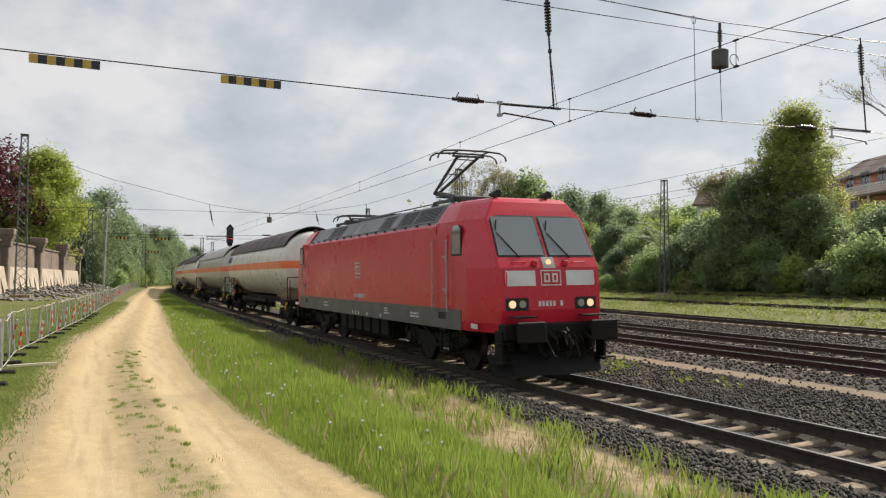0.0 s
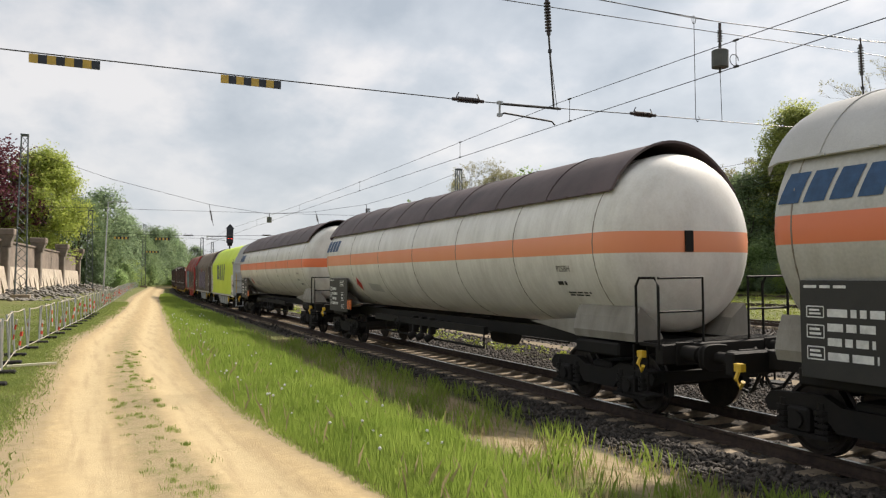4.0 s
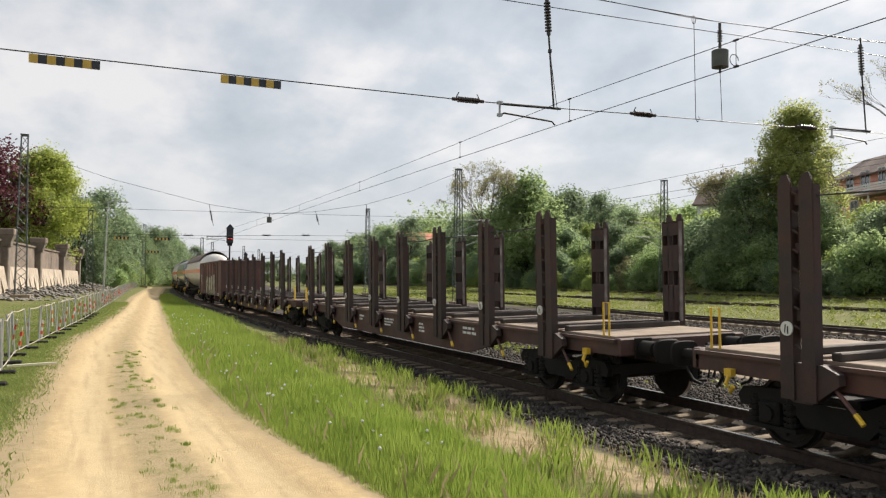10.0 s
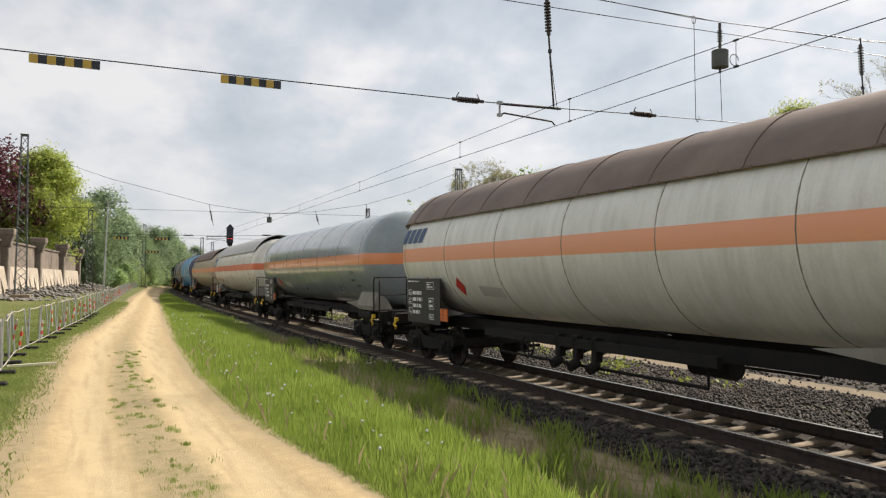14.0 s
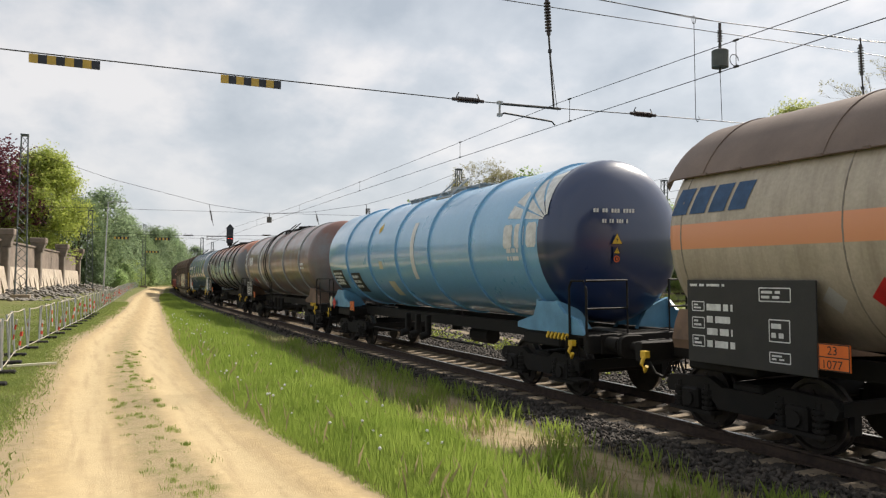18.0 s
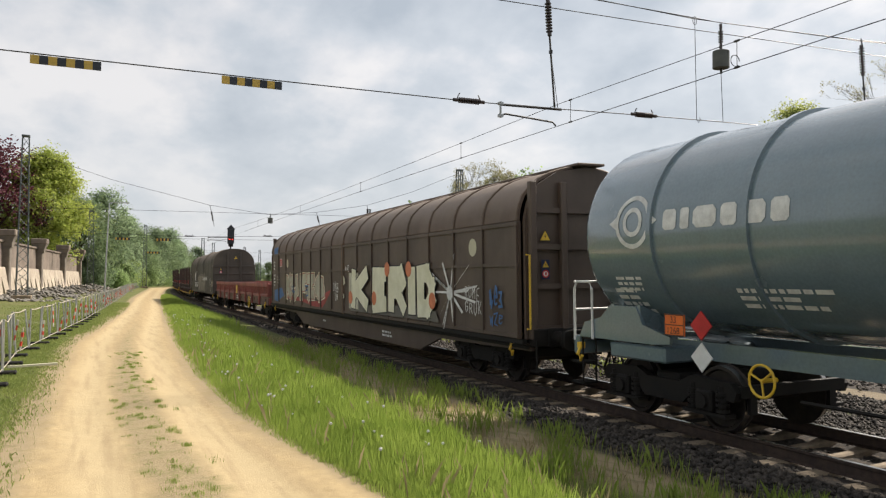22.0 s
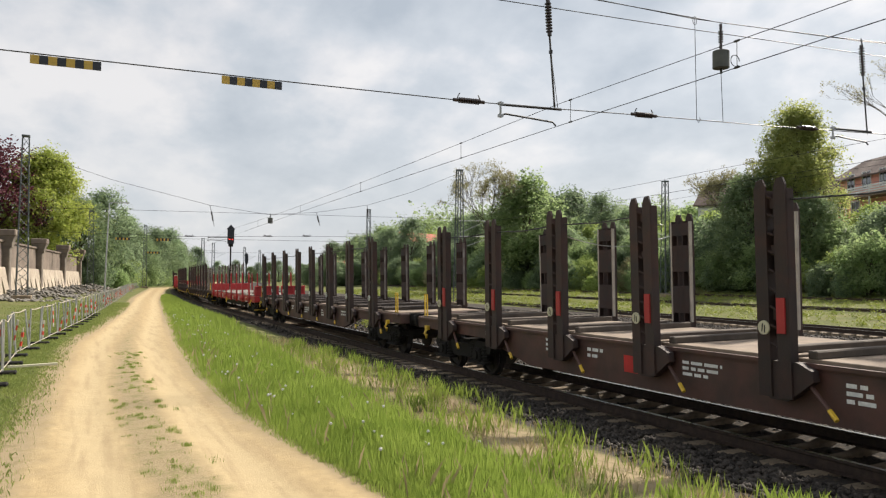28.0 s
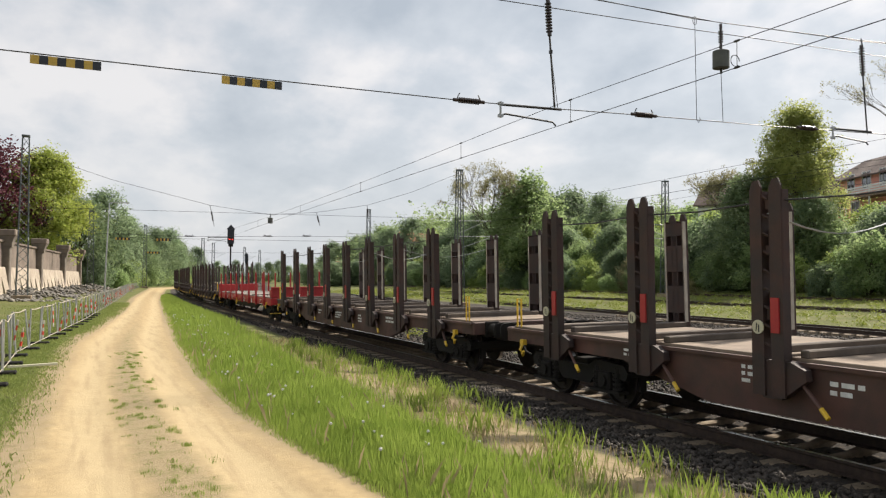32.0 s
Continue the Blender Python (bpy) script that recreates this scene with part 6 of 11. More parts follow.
def dark_marks(w, half, side):
    s = flat_side(-1.478)
    side_plate(w, half - 0.42, 1.95, 0.5, 1.4, P["endbrown"], 8, "letter")
    bm = B()
    polygon(bm, [(5.1, 1.86), (5.75, 2.05), (6.0, 2.3), (5.6, 2.55), (4.6, 2.72), (3.34, 2.78), (4.5, 2.58), (5.1, 2.4), (5.25, 2.15), (4.75, 1.84)], s)
    rect(bm, 4.45, 1.72, 3.2, 0.06, s)
    for k in range(9):
        rect(bm, 5.9 - k * 0.33 - (0.15 if k > 3 else 0), 1.5, 0.23, 0.2, s)
    part("logo", bm, P["letter"], w)
    bm = B()
    polygon(bm, [(2.5, 1.07), (2.85, 1.8), (2.6, 2.35), (0.8, 2.5), (-1.2, 2.45), (-2.6, 2.62), (-3.3, 2.3), (-3.7, 1.9), (-3.3, 1.5), (-3.5, 1.08)], s)
    part("graffiti_field", bm, P["haze"], w)
    sprayed_word(w, "fWabdc", even_boxes(2.45, -3.1, 6, 0.1), 1.22, 2.2, 0.34, s, ((P["ink"], 0.035, 0.003, "spray_outline"), (P["dull"], 0.0, 0.010, "spray_letter")), 12, 0.07)
    bm = B()
    for k in range(13):
        rect(bm, -1.62 - k * 0.26, 2.08 + (0.04 if k % 4 == 0 else 0), 0.18, 0.22 if k % 4 else 0.3, s, 0.02)
    part("print", bm, P["letter"], w)
    bm = B()
    r = random.Random(8)
    cx, cz = -7.05, 1.66
    for i in range(52):
        q = 2 * math.pi * i / 52
        polygon(bm, [(cx + 0.60 * math.cos(q), cz + 0.46 * math.sin(q)), (cx + 0.615 * math.cos(q), cz + 0.475 * math.sin(q)), (cx + 0.615 * math.cos(q + .12), cz + 0.475 * math.sin(q + .12)), (cx + 0.60 * math.cos(q + .12), cz + 0.46 * math.sin(q + .12))], s)
    for i in range(14):
        q, k = r.uniform(0, 6.28), r.uniform(0.2, 0.44)
        polygon(bm, [(cx, cz - 0.1), (cx + k * math.cos(q), cz - 0.1 + k * math.sin(q)), (cx + k * math.cos(q) - 0.02, cz - 0.07 + k * math.sin(q))], s)
    part("scrawl", bm, P["letter"], w)
    for rad, m_, lift in ((0.25, P["salmon"], 0.0), (0.215, P["fadedcream"], 0.004)):
        bm = B()
        disc(bm, -8.2, 1.74, rad, s, lift)
        part("ban_mark", bm, m_, w)
    bm = B()
    rect(bm, -8.2, 1.74, 0.28, 0.09, s, 0.008)
    polygon(bm, [(-8.07, 1.60), (-8.10, 1.58), (-8.34, 1.88), (-8.31, 1.90)], s, 0.008)
    part("ban_bar", bm, P["rosered"], w)


# ------------------------------------------------ stake wagons
def stake_pair():
    """One stanchion: two upright channels side by side on a bracket, tied by slotted plates, with bolts in the gap."""
    bm = B()
    for k in (-0.148, 0.148):
        out = [(k - 0.094, 0.75), (k + 0.094, 0.75), (k + 0.088, 3.24), (k + 0.04, 3.35), (k - 0.045, 3.36), (k - 0.085, 3.27)]
        extrude_yz(bm, out, -0.075, -0.045)
        for e in (-0.08, 0.08):
            box(bm, (0.0, k + e, 2.0), (0.11, 0.022, 2.44))
    for z, h in ((0.95, 0.36), (1.72, 0.52), (2.5, 0.5), (3.06, 0.24)):
        box(bm, (0.045, 0, z), (0.02, 0.44, h))
        box(bm, (0.0, 0, z), (0.05, 0.08, 0.12))
    for z in np.arange(1.35, 3.15, 0.22):
        rod(bm, (-0.06, -0.03, float(z)), (-0.09, 0.02, float(z) + 0.04), 0.016, 5)
    extrude_yz(bm, [(-0.30, 1.18), (0.27, 1.18), (0.27, 0.86), (0.10, 0.72), (-0.16, 0.72), (-0.52, 0.98), (-0.50, 1.10)], -0.045, 0.06)
    return mesh_of("stanchion", bm, P["stake"])


def stake_wagon(label, length, red_marks=False, straps=0, skip=()):
    w = thing("stake_wagon", label, "flat wagon", "timber stake wagons")
    H = length / 2
    half = H - 0.72
    bm = B()
    for sx in (-1, 1):
        out = [(-half, 1.17), (half, 1.17), (half, 0.92), (half - 3.6, 0.88), (half - 5.4, 0.50), (-half + 5.4, 0.50), (-half + 3.6, 0.88), (-half, 0.92)]
        extrude_yz(bm, out, sx * 1.20, sx * 1.30)
        box(bm, (sx * 1.32, 0, 1.15), (0.06, 2 * half, 0.05))
    for sy in (-1, 1):
        box(bm, (0, sy * (half + 0.0), 1.05), (2.6, 0.16, 0.28), bevel=0.02)
    box(bm, (0, 0, 0.92), (0.6, 2 * half, 0.36))
    for y in np.linspace(-half + 1, half - 1, 12):
        box(bm, (0, float(y), 1.0), (2.4, 0.12, 0.2))
    part("side_sill", bm, P["flat"], w)
    # floor boards in bays between the bearers
    n = 8
    pitch = 2.40
    for i in range(n + 1):
        y0, y1 = -half + 0.12 if i == 0 else (i - 4.5) * pitch + 0.12, half - 0.12 if i == n else (i - 3.5) * pitch - 0.12
        bm = B()
        box(bm, (0, (y0 + y1) / 2, 1.19), (2.5, y1 - y0, 0.05), bevel=0.008)
        part("floor_board", bm, P["deck"], w)
    for i in range(n):
        y = (i - 3.5) * pitch
        bm = B()
        box(bm, (0, y - 0.32, 1.26), (2.5, 0.13, 0.10), bevel=0.015)
        box(bm, (0, y + 0.32, 1.26), (2.5, 0.13, 0.10), bevel=0.015)
        part("bearer", bm, P["bearerwood"] if red_marks else P["darkbearer"], w)
    st = cached("stake", stake_pair)
    for i in range(n):
        y = (i - 3.5) * pitch
        for sx in (-1, 1):
            lean = random.uniform(-0.5, 0.5)
            o = shared("stanchion", st, w, pose(sx * 1.42, y, 0, lean, random.uniform(-0.4, 0.4), 0 if sx < 0 else 180))
            if sx < 0:
                bm = B()
                rod(bm, (-0.075, 0.13, 1.57), (-0.095, 0.13, 1.57), 0.085, 16)
                dm = part("white_disc", bm, P["cream"] if red_marks else M["white"], o, "round load mark")
                bm = B()
                polygon(bm, [(0.16, 1.52), (0.145, 1.52), (0.13, 1.62), (0.15, 1.62)], flat_side(-0.097))
                polygon(bm, [(0.12, 1.51), (0.10, 1.51), (0.10, 1.60), (0.12, 1.60)], flat_side(-0.097))
                part("disc_print", bm, P["ink"], dm)
                if red_marks:
                    bm = B()
                    box(bm, (-0.085, -0.13, 1.72), (0.02, 0.12, 0.42))
                    part("red_mark", bm, P["brightred"], o)
            else:
                for k in (-0.25, 0.25) if red_marks else (0.25,):
                    bm = B()
                    box(bm, (0.03, k, 2.25), (0.05, 0.05, 1.9))
                    part("bare_edge", bm, P["paleedge"] if red_marks else P["bearer"], o)
            bm = B()
            s = sx
            box(bm, (s * 1.36, y, 1.0), (0.14, 0.5, 0.18), bevel=0.02)
            rod(bm, (s * 1.38, y - 0.30, 1.02), (s * 1.46, y - 0.78, 0.62), 0.026, 6)
            part("tension_lever", bm, P["flat"], w)
            bm = B()
            rod(bm, (s * 1.445, y - 0.69, 0.695), (s * 1.465, y - 0.80, 0.60), 0.03, 6)
            part("lever_tip", bm, M["yellow"], w, "yellow lever tip")
    for k in range(straps):
        i = (1, 2, 5)[k % 3]
        y = (i - 3.5) * pitch
        bm = B()
        pts = [(-1.42 + 2.84 * f, y + pitch * f * (1 if k % 2 else 0.15), 2.95 - 0.22 * math.sin(math.pi * f)) for f in np.linspace(0, 1, 9)]
        for a, b in zip(pts, pts[1:]):
            a, b = Vector(a), Vector(b)
            box(bm, (a + b) / 2, ((b - a).length, 0.05, 0.008), (b - a).to_track_quat("X", "Z").to_matrix())
        part("lashing_strap", bm, M["steel"], w, "pale lashing strap")
    for i in range(n - 1):
        if i != 3:
            bm = B()
            y = (i - 3.5) * pitch
            pipe(bm, [(-1.42, y, 3.1), (-1.40, y + pitch * 0.5, 3.06), (-1.42, y + pitch, 3.1)], 0.012, 5)
            part("lashing_wire", bm, M["wire"], w)
    s = flat_side(-1.306)
    bm = B()
    for y, wd, ht in ((4.2, 0.6, 0.26), (2.9, 0.5, 0.2), (0.6, 0.8, 0.24), (-2.0, 0.5, 0.26), (-4.6, 0.7, 0.2), (6.6, 0.4, 0.14)):
        bars(bm, y, 1.02 if abs(y) < 4 else 1.08, wd, ht, 3 if ht > .2 else 2, s, 0, int(y * 10 + 99))
    part("print", bm, P["letter"], w)
    bm = B()
    rect(bm, 1.75, 0.83, 0.34, 0.26, s)
    part("mark_field", bm, P["diamond"], w)
    bm = B()
    for sy in (-1, 1):
        pipe(bm, [(-1.25, sy * (half - 0.25), 1.2), (-1.25, sy * (half - 0.25), 1.75), (-1.25, sy * (half - 0.4), 1.75), (-1.25, sy * (half - 0.4), 1.2)], 0.018, 6)
    part("hand_rail", bm, M["yellow"], w)
    for sy in (-1, 1):
        hook(w, sy * (half - 0.7), 0.80)
    running_gear(w, length, length - 5.4)
    return w


# ------------------------------------------------ open wagon
def gondola(label, length):
    w = thing("open_wagon", label, "open wagon")
    H = length / 2
    half = H - 0.66
    for sx in (-1, 1):
        bm = B()
        box(bm, (sx * 1.38, 0, 2.12), (0.05, 2 * half, 2.2))
        part("side_wall", bm, P["gondola"], w)
        bm = B()
        box(bm, (sx * 1.41, 0, 3.26), (0.14, 2 * half + 0.1, 0.13), bevel=0.03)
        part("top_rail", bm, P["gondola"], w)
        bm = B()
        box(bm, (sx * 1.37, 0, 0.98), (0.14, 2 * half, 0.26), bevel=0.02)
        part("side_sill", bm, P["gondola"], w)
        for y in (-half + 0.06, -4.80, -2.68, -0.88, 0.88, 2.68, 4.80, half - 0.06):
            bm = B()
            secs = [(sx * 1.40, y - 0.09), (sx * 1.475, y - 0.05), (sx * 1.475, y + 0.05), (sx * 1.40, y + 0.09)]
            loft(bm, [[(a, b, 0.88) for a, b in secs], [(a, b, 3.2) for a, b in secs]])
            part("side_post", bm, P["gondola"], w)
        for y in (3.73, -3.73):
            for k in (-0.48, 0.48):
                bm = B()
                box(bm, (sx * 1.415, y + k, 2.1), (0.05, 0.92, 1.95), bevel=0.01)
                box(bm, (sx * 1.445, y + k * 0.15, 2.1), (0.05, 0.05, 1.95))
                box(bm, (sx * 1.445, y + k * 1.85, 2.1), (0.05, 0.06, 1.95))
                dr = part("side_door", bm, P["gondola"], w)
                if k < 0:
                    bm = rod(B(), (sx * 1.48, y - 0.03, 1.15), (sx * 1.48, y - 0.03, 3.1), 0.022, 6)
                    rod(bm, (sx * 1.48, y - 0.3, 1.35), (sx * 1.48, y + 0.1, 1.3), 0.025, 6)
                    part("lock_rod", bm, P["gondola"], dr)
    for sy in (-1, 1):
        bm = B()
        box(bm, (0, sy * (half - 0.03), 2.12), (2.76, 0.05, 2.2))
        for x in (-0.9, -0.3, 0.3, 0.9):
            box(bm, (x, sy * (half + 0.03), 2.1), (0.12, 0.10, 2.2), bevel=0.02)
        box(bm, (0, sy * (half + 0.02), 3.25), (2.86, 0.12, 0.12), bevel=0.03)
        part("end_wall", bm, P["gondola"], w)
        hook(w, sy * (half - 0.5), 0.82)
    bm = B()
    box(bm, (0, 0, 1.12), (2.7, 2 * half, 0.06))
    part("floor", bm, P["rust"], w)
    bm = B()
    box(bm, (0, 0, 0.95), (0.6, 2 * half, 0.28))
    for sy in (-1, 1):
        box(bm, (0, sy * (H - 0.68), 1.03), (2.7, 0.16, 0.32), bevel=0.02)
    part("underframe", bm, M["black"], w)
    bm = B()
    pipe(bm, [(-1.36, 3.1, 0.9), (-1.36, 2.7, 0.48), (-1.36, 0.6, 0.48), (-1.36, 0.2, 0.9)], 0.04, 8)
    rod(bm, (-1.1, -2, 0.62), (-1.1, -1.2, 0.62), 0.2, 14)
    part("brake_rigging", bm, P["gondola"], w)
    bm = B()
    pipe(bm, [(-1.3, half + 0.05, 1.15), (-1.3, half + 0.05, 2.05), (-1.3, half + 0.35, 2.05), (-1.3, half + 0.42, 1.9), (-1.3, half + 0.42, 1.1)], 0.022, 6)
    part("hand_rail", bm, M["black"], w)
    s = flat_side(-1.408)
    bm = B()
    for y, z, a, b in ((1.98, 2.68, 0.7, 0.54), (0.45, 2.92, 0.46, 0.34), (-0.42, 2.5, 0.46, 0.55), (-1.6, 2.48, 1.0, 0.6)):
        part("paint_patch", rect(B(), y, z, a, b, s) or bm, P["patch"], w)
    big = flat_side(-1.476)
    for ch, y0, y1, z0, z1 in (("C", 1.95, 1.0, 1.12, 1.98), ("A", 0.25, -0.72, 1.08, 1.95), ("R", -1.3, -2.15, 1.08, 2.0), ("K", -2.82, -3.6, 1.12, 2.12)):
        sprayed(w, ch, y0, y1, z0, z1, 0.42, big, ((P["ghost"], 0.03, 0.0, "spray_outline"), (P["fadedcream"], 0.0, 0.008, "spray_letter")), int(y0 * 10) + 50, 0.05)
    bm = B()
    bars(bm, half - 0.3, 2.35, 0.55, 0.6, 5, s, 0, 2)
    bars(bm, -half + 2.1, 1.05, 1.3, 0.2, 2, flat_side(-1.445), 0, 3)
    part("print", bm, P["letter"], w)
    bm = B()
    rect(bm, half - 1.12, 1.62, 0.22, 0.22, s, 0.003)
    part("white_label", bm, M["white"], w)
    running_gear(w, length, length - 5.0)
    return w


# ------------------------------------------------ sliding-wall wagon
def slide_wall(label, length):
    w = thing("sliding_wall_wagon", label, "covered wagon")
    H = length / 2
    half = H - 0.75
    wall = [(-1.46, 1.02), (-1.46, 3.25)]
    roof = [(-1.46, 3.27), (-1.45, 3.42), (-1.41, 3.58), (-1.33, 3.76), (-1.20, 3.93), (-1.02, 4.07), (-0.78, 4.19), (-0.5, 4.28), (-0.25, 4.33)]
    for sx in (-1, 1):
        for k, (y0, y1) in enumerate(((-half + 0.1, 0.0), (0.0, half - 0.1))):
            off = 0.0 if k else 0.035
            bm = B()
            box(bm, (sx * (1.44 + off), (y0 + y1) / 2, 2.13), (0.05, y1 - y0 - 0.05, 2.24))
            panel = part("sliding_wall", bm, P["boxcar"], w)
            bm = B()
            n = 8
            for i in range(n + 1):
                y = y0 + 0.08 + (y1 - y0 - 0.16) * i / n
                box(bm, (sx * (1.485 + off), y, 2.13), (0.05, 0.06, 2.22), bevel=0.008)
            for z in (2.42, 3.2, 1.06):
                box(bm, (sx * (1.48 + off), (y0 + y1) / 2, z), (0.035, y1 - y0 - 0.06, 0.07))
            part("wall_rib", bm, P["boxcar"], panel)
            bm = B()
            pts = [(-sx * (x - (off if x < -1.2 else 0)), z) for x, z in roof]
            secs = [[(x, y, z) for x, z in pts] + [(x * 0.985, y, z - 0.03) for x, z in pts[::-1]] for y in (y0 + 0.03, y1 - 0.03)]
            loft(bm, secs)
            rp = part("roof_panel", bm, P["boxroof"], w, "", True)
            for i in range(n + 1):
                y = y0 + 0.06 + (y1 - y0 - 0.12) * i / n
                part("roof_rib", pipe(B(), [(x * 1.012, y, z) for x, z in pts], 0.03, 6), P["boxroof"], rp)
        bm = B()
        box(bm, (sx * 1.47, 0, 0.96), (0.10, 2 * half, 0.09))
        box(bm, (sx * 1.40, 0, 0.86), (0.06, 2 * half, 0.06))
        part("slide_rail", bm, M["black"], w)
        bm = B()
        out = [(-half, 0.92), (half, 0.92), (half, 0.78), (half - 4.3, 0.72), (half - 5.6, 0.34), (-half + 5.6, 0.34), (-half + 4.3, 0.72), (-half, 0.78)]
        extrude_yz(bm, out, sx * 1.26, sx * 1.33)
        part("side_sill", bm, P["boxcar"], w)
    bm = B()
    box(bm, (0, 0, 4.36), (0.62, 2 * half + 0.3, 0.05), bevel=0.01)
    part("roof_ridge", bm, P["boxroof"], w)
    bm = B()
    box(bm, (0, 0, 1.0), (2.7, 2 * half, 0.10))
    box(bm, (0, 0, 0.85), (0.6, 2 * half, 0.24))
    part("floor", bm, M["black"], w)
    for sy in (-1, 1):
        bm = B()
        out = [(-1.42, 1.0), (-1.42, 3.3), (-1.34, 3.62), (-1.12, 3.95), (-0.7, 4.2), (0, 4.33), (0.7, 4.2), (1.12, 3.95), (1.34, 3.62), (1.42, 3.3), (1.42, 1.0)]
        extrude_xz(bm, out, sy * (half - 0.02), sy * (half - 0.10))
        for x in (-1.3, -0.62, 0.62, 1.3):
            box(bm, (x, sy * (half + 0.05), 2.5), (0.14, 0.14, 3.0), bevel=0.02)
        for z in (1.2, 2.0, 2.75, 3.45):
            box(bm, (0, sy * (half + 0.03), z), (2.7, 0.09, 0.10))
        part("end_wall", bm, P["boxcar"], w)
        bm = B()
        box(bm, (0, sy * (H - 0.7), 1.03), (2.7, 0.16, 0.34), bevel=0.02)
        box(bm, (-1.1, sy * (H - 0.6), 0.42), (0.5, 0.3, 0.03))
        rod(bm, (-1.3, sy * (H - 0.6), 0.42), (-1.3, sy * (H - 0.6), 1.0), 0.025, 6)
        part("head_stock", bm, M["black"], w)
        for x in (-1.42, 1.42):
            bm = B()
            pipe(bm, [(x, sy * (half + 0.02), 1.2), (x, sy * (half + 0.14), 1.2), (x, sy * (half + 0.14), 2.6), (x, sy * (half + 0.02), 2.6)], 0.02, 6)
            part("grab_handle", bm, M["yellow"], w)
        hook(w, sy * (half - 0.6), 0.78)
    right, up = Vector((1, 0, 0)), Vector((0, 0, 1))
    end_signs(w, Vector((-1.0, -half - 0.015, 2.32)), right, up, 0.6, P["diamond"])
    warning_triangle("warning_triangle", Vector((-1.0, -half - 0.015, 2.95)), right, up, 0.22, w)
    bm = B()
    for k in (-0.09, 0.09):
        box(bm, (-1.50, k, 2.13), (0.05, 0.05, 2.3))
    box(bm, (-1.495, 0.0, 2.1), (0.03, 0.11, 1.9))
    part("lock_bar", bm, P["rust"], w)
    s0, s1 = flat_side(-1.468), flat_side(-1.503)
    # leading half: big pale letters with round orange spots
    before = set(w.children)
    for ch, y0, y1 in (("K", -0.75, -2.35), ("E", -2.9, -3.9), ("R", -4.3, -5.35), ("I", -5.6, -6.2), ("D", -6.4, -7.25)):
        sprayed(w, ch, y0, y1, 1.42, 2.26, 0.44, flat_side(-1.548), ((P["ink"], 0.03, 0.0, "spray_outline"), (P["palecream"], 0.0, 0.006, "spray_letter")), int(-y0 * 10), 0.02)
    bm = B()
    for y, z in ((-0.68, 1.55), (-2.97, 1.58), (-4.09, 2.40), (-5.71, 2.39), (-7.24, 1.62)):
        bm = B()
        disc(bm, y, z, 0.2, flat_side(-1.562))
        part("spray_spot", bm, P["salmon"], w)
    bm = B()
    r = random.Random(6)
    for i in range(16):
        q = r.uniform(0, 6.28)
        k = r.uniform(0.7, 1.6)
        polygon(bm, [(-8.2, 1.81), (-8.2 + k * math.cos(q), 1.81 + 0.6 * k * math.sin(q)), (-8.26 + k * math.cos(q), 1.86 + 0.6 * k * math.sin(q)), (-8.26, 1.86)], s1, 0.03)
    disc(bm, -8.2, 1.83, 0.17, s1, 0.034)
    part("spray_star", bm, P["letter"], w)
    bm = B()
    polygon(bm, [(-0.6, 1.13), (-0.6, 1.42), (-3.0, 1.36), (-5.2, 1.44), (-7.4, 1.38), (-7.6, 1.13)], flat_side(-1.544))
    part("spray_field", bm, P["haze"], w)
    sprayed_word(w, "aef", even_boxes(-10.15, -10.75, 3, 0.05), 1.62, 1.95, 0.05, s1, ((P["blue"], 0.0, 0.03, "spray_line"),), 31, 0.1)
    sprayed_word(w, "WZe", even_boxes(-10.15, -10.75, 3, 0.05), 1.25, 1.42, 0.03, s1, ((P["blue"], 0.0, 0.03, "spray_line"),), 32, 0.1)
    thin = ((P["letter"], 0.0, 0.03, "spray_line"),)
    sprayed_word(w, "RUME", even_boxes(-9.0, -9.75, 4, 0.06), 1.72, 1.94, 0.022, s1, thin, 5, 0.06)
    sprayed_word(w, "GRUK", even_boxes(-9.0, -9.85, 4, 0.06), 1.42, 1.64, 0.022, s1, thin, 6, 0.06)
    sprayed_word(w, "WIZZ", even_boxes(-0.06, -0.46, 4, 0.03), 2.42, 2.56, 0.022, s1, thin, 7, 0.06)
    bm = B()
    disc(bm, -9.34, 2.81, 0.19, s1)
    disc(bm, 8.73, 2.78, 0.18, s0)
    part("load_mark", bm, P["cream"], w)
    # trailing half: tangled cream and red piece
    bm = B()
    polygon(bm, [(9.3, 1.38), (8.0, 1.26), (6.0, 1.22), (4.6, 1.12), (3.2, 1.06), (2.6, 1.3), (1.85, 1.78), (2.7, 1.62), (3.2, 1.32), (4.6, 1.28), (6.0, 1.36), (8.0, 1.42)], s0)
    part("spray_swoosh", bm, P["rosered"], w)
    bm = B()
    rect(bm, -0.95, 1.76, 0.98, 1.12, flat_side(-1.546))
    part("spray_field", bm, P["fadedcream"], w)
    for dy, dz, k in ((0.12, 2.08, 0.17), (0.14, 1.58, 0.10)):
        bm = B()
        polygon(bm, [(0.06 + dy, dz + k), (0.06 + dy - k * 1.2, dz + k * .3), (0.06 + dy - k * 1.3, dz - k * .5), (0.06 + dy - k * .2, dz - k)], flat_side(-1.546))
        part("spray_drop", bm, P["cream"], w)
    sprayed_word(w, "KUFZe", ((9.0, 8.1), (7.9, 6.9), (6.4, 5.5), (5.2, 4.3), (3.9, 2.9)), 1.5, 2.12, 0.34, s0, ((P["palecream"], 0.075, 0.002, "spray_halo"), (P["rosered"], 0.03, 0.006, "spray_outline"), (P["fadedcream"], 0.0, 0.010, "spray_letter")), 21, 0.05)
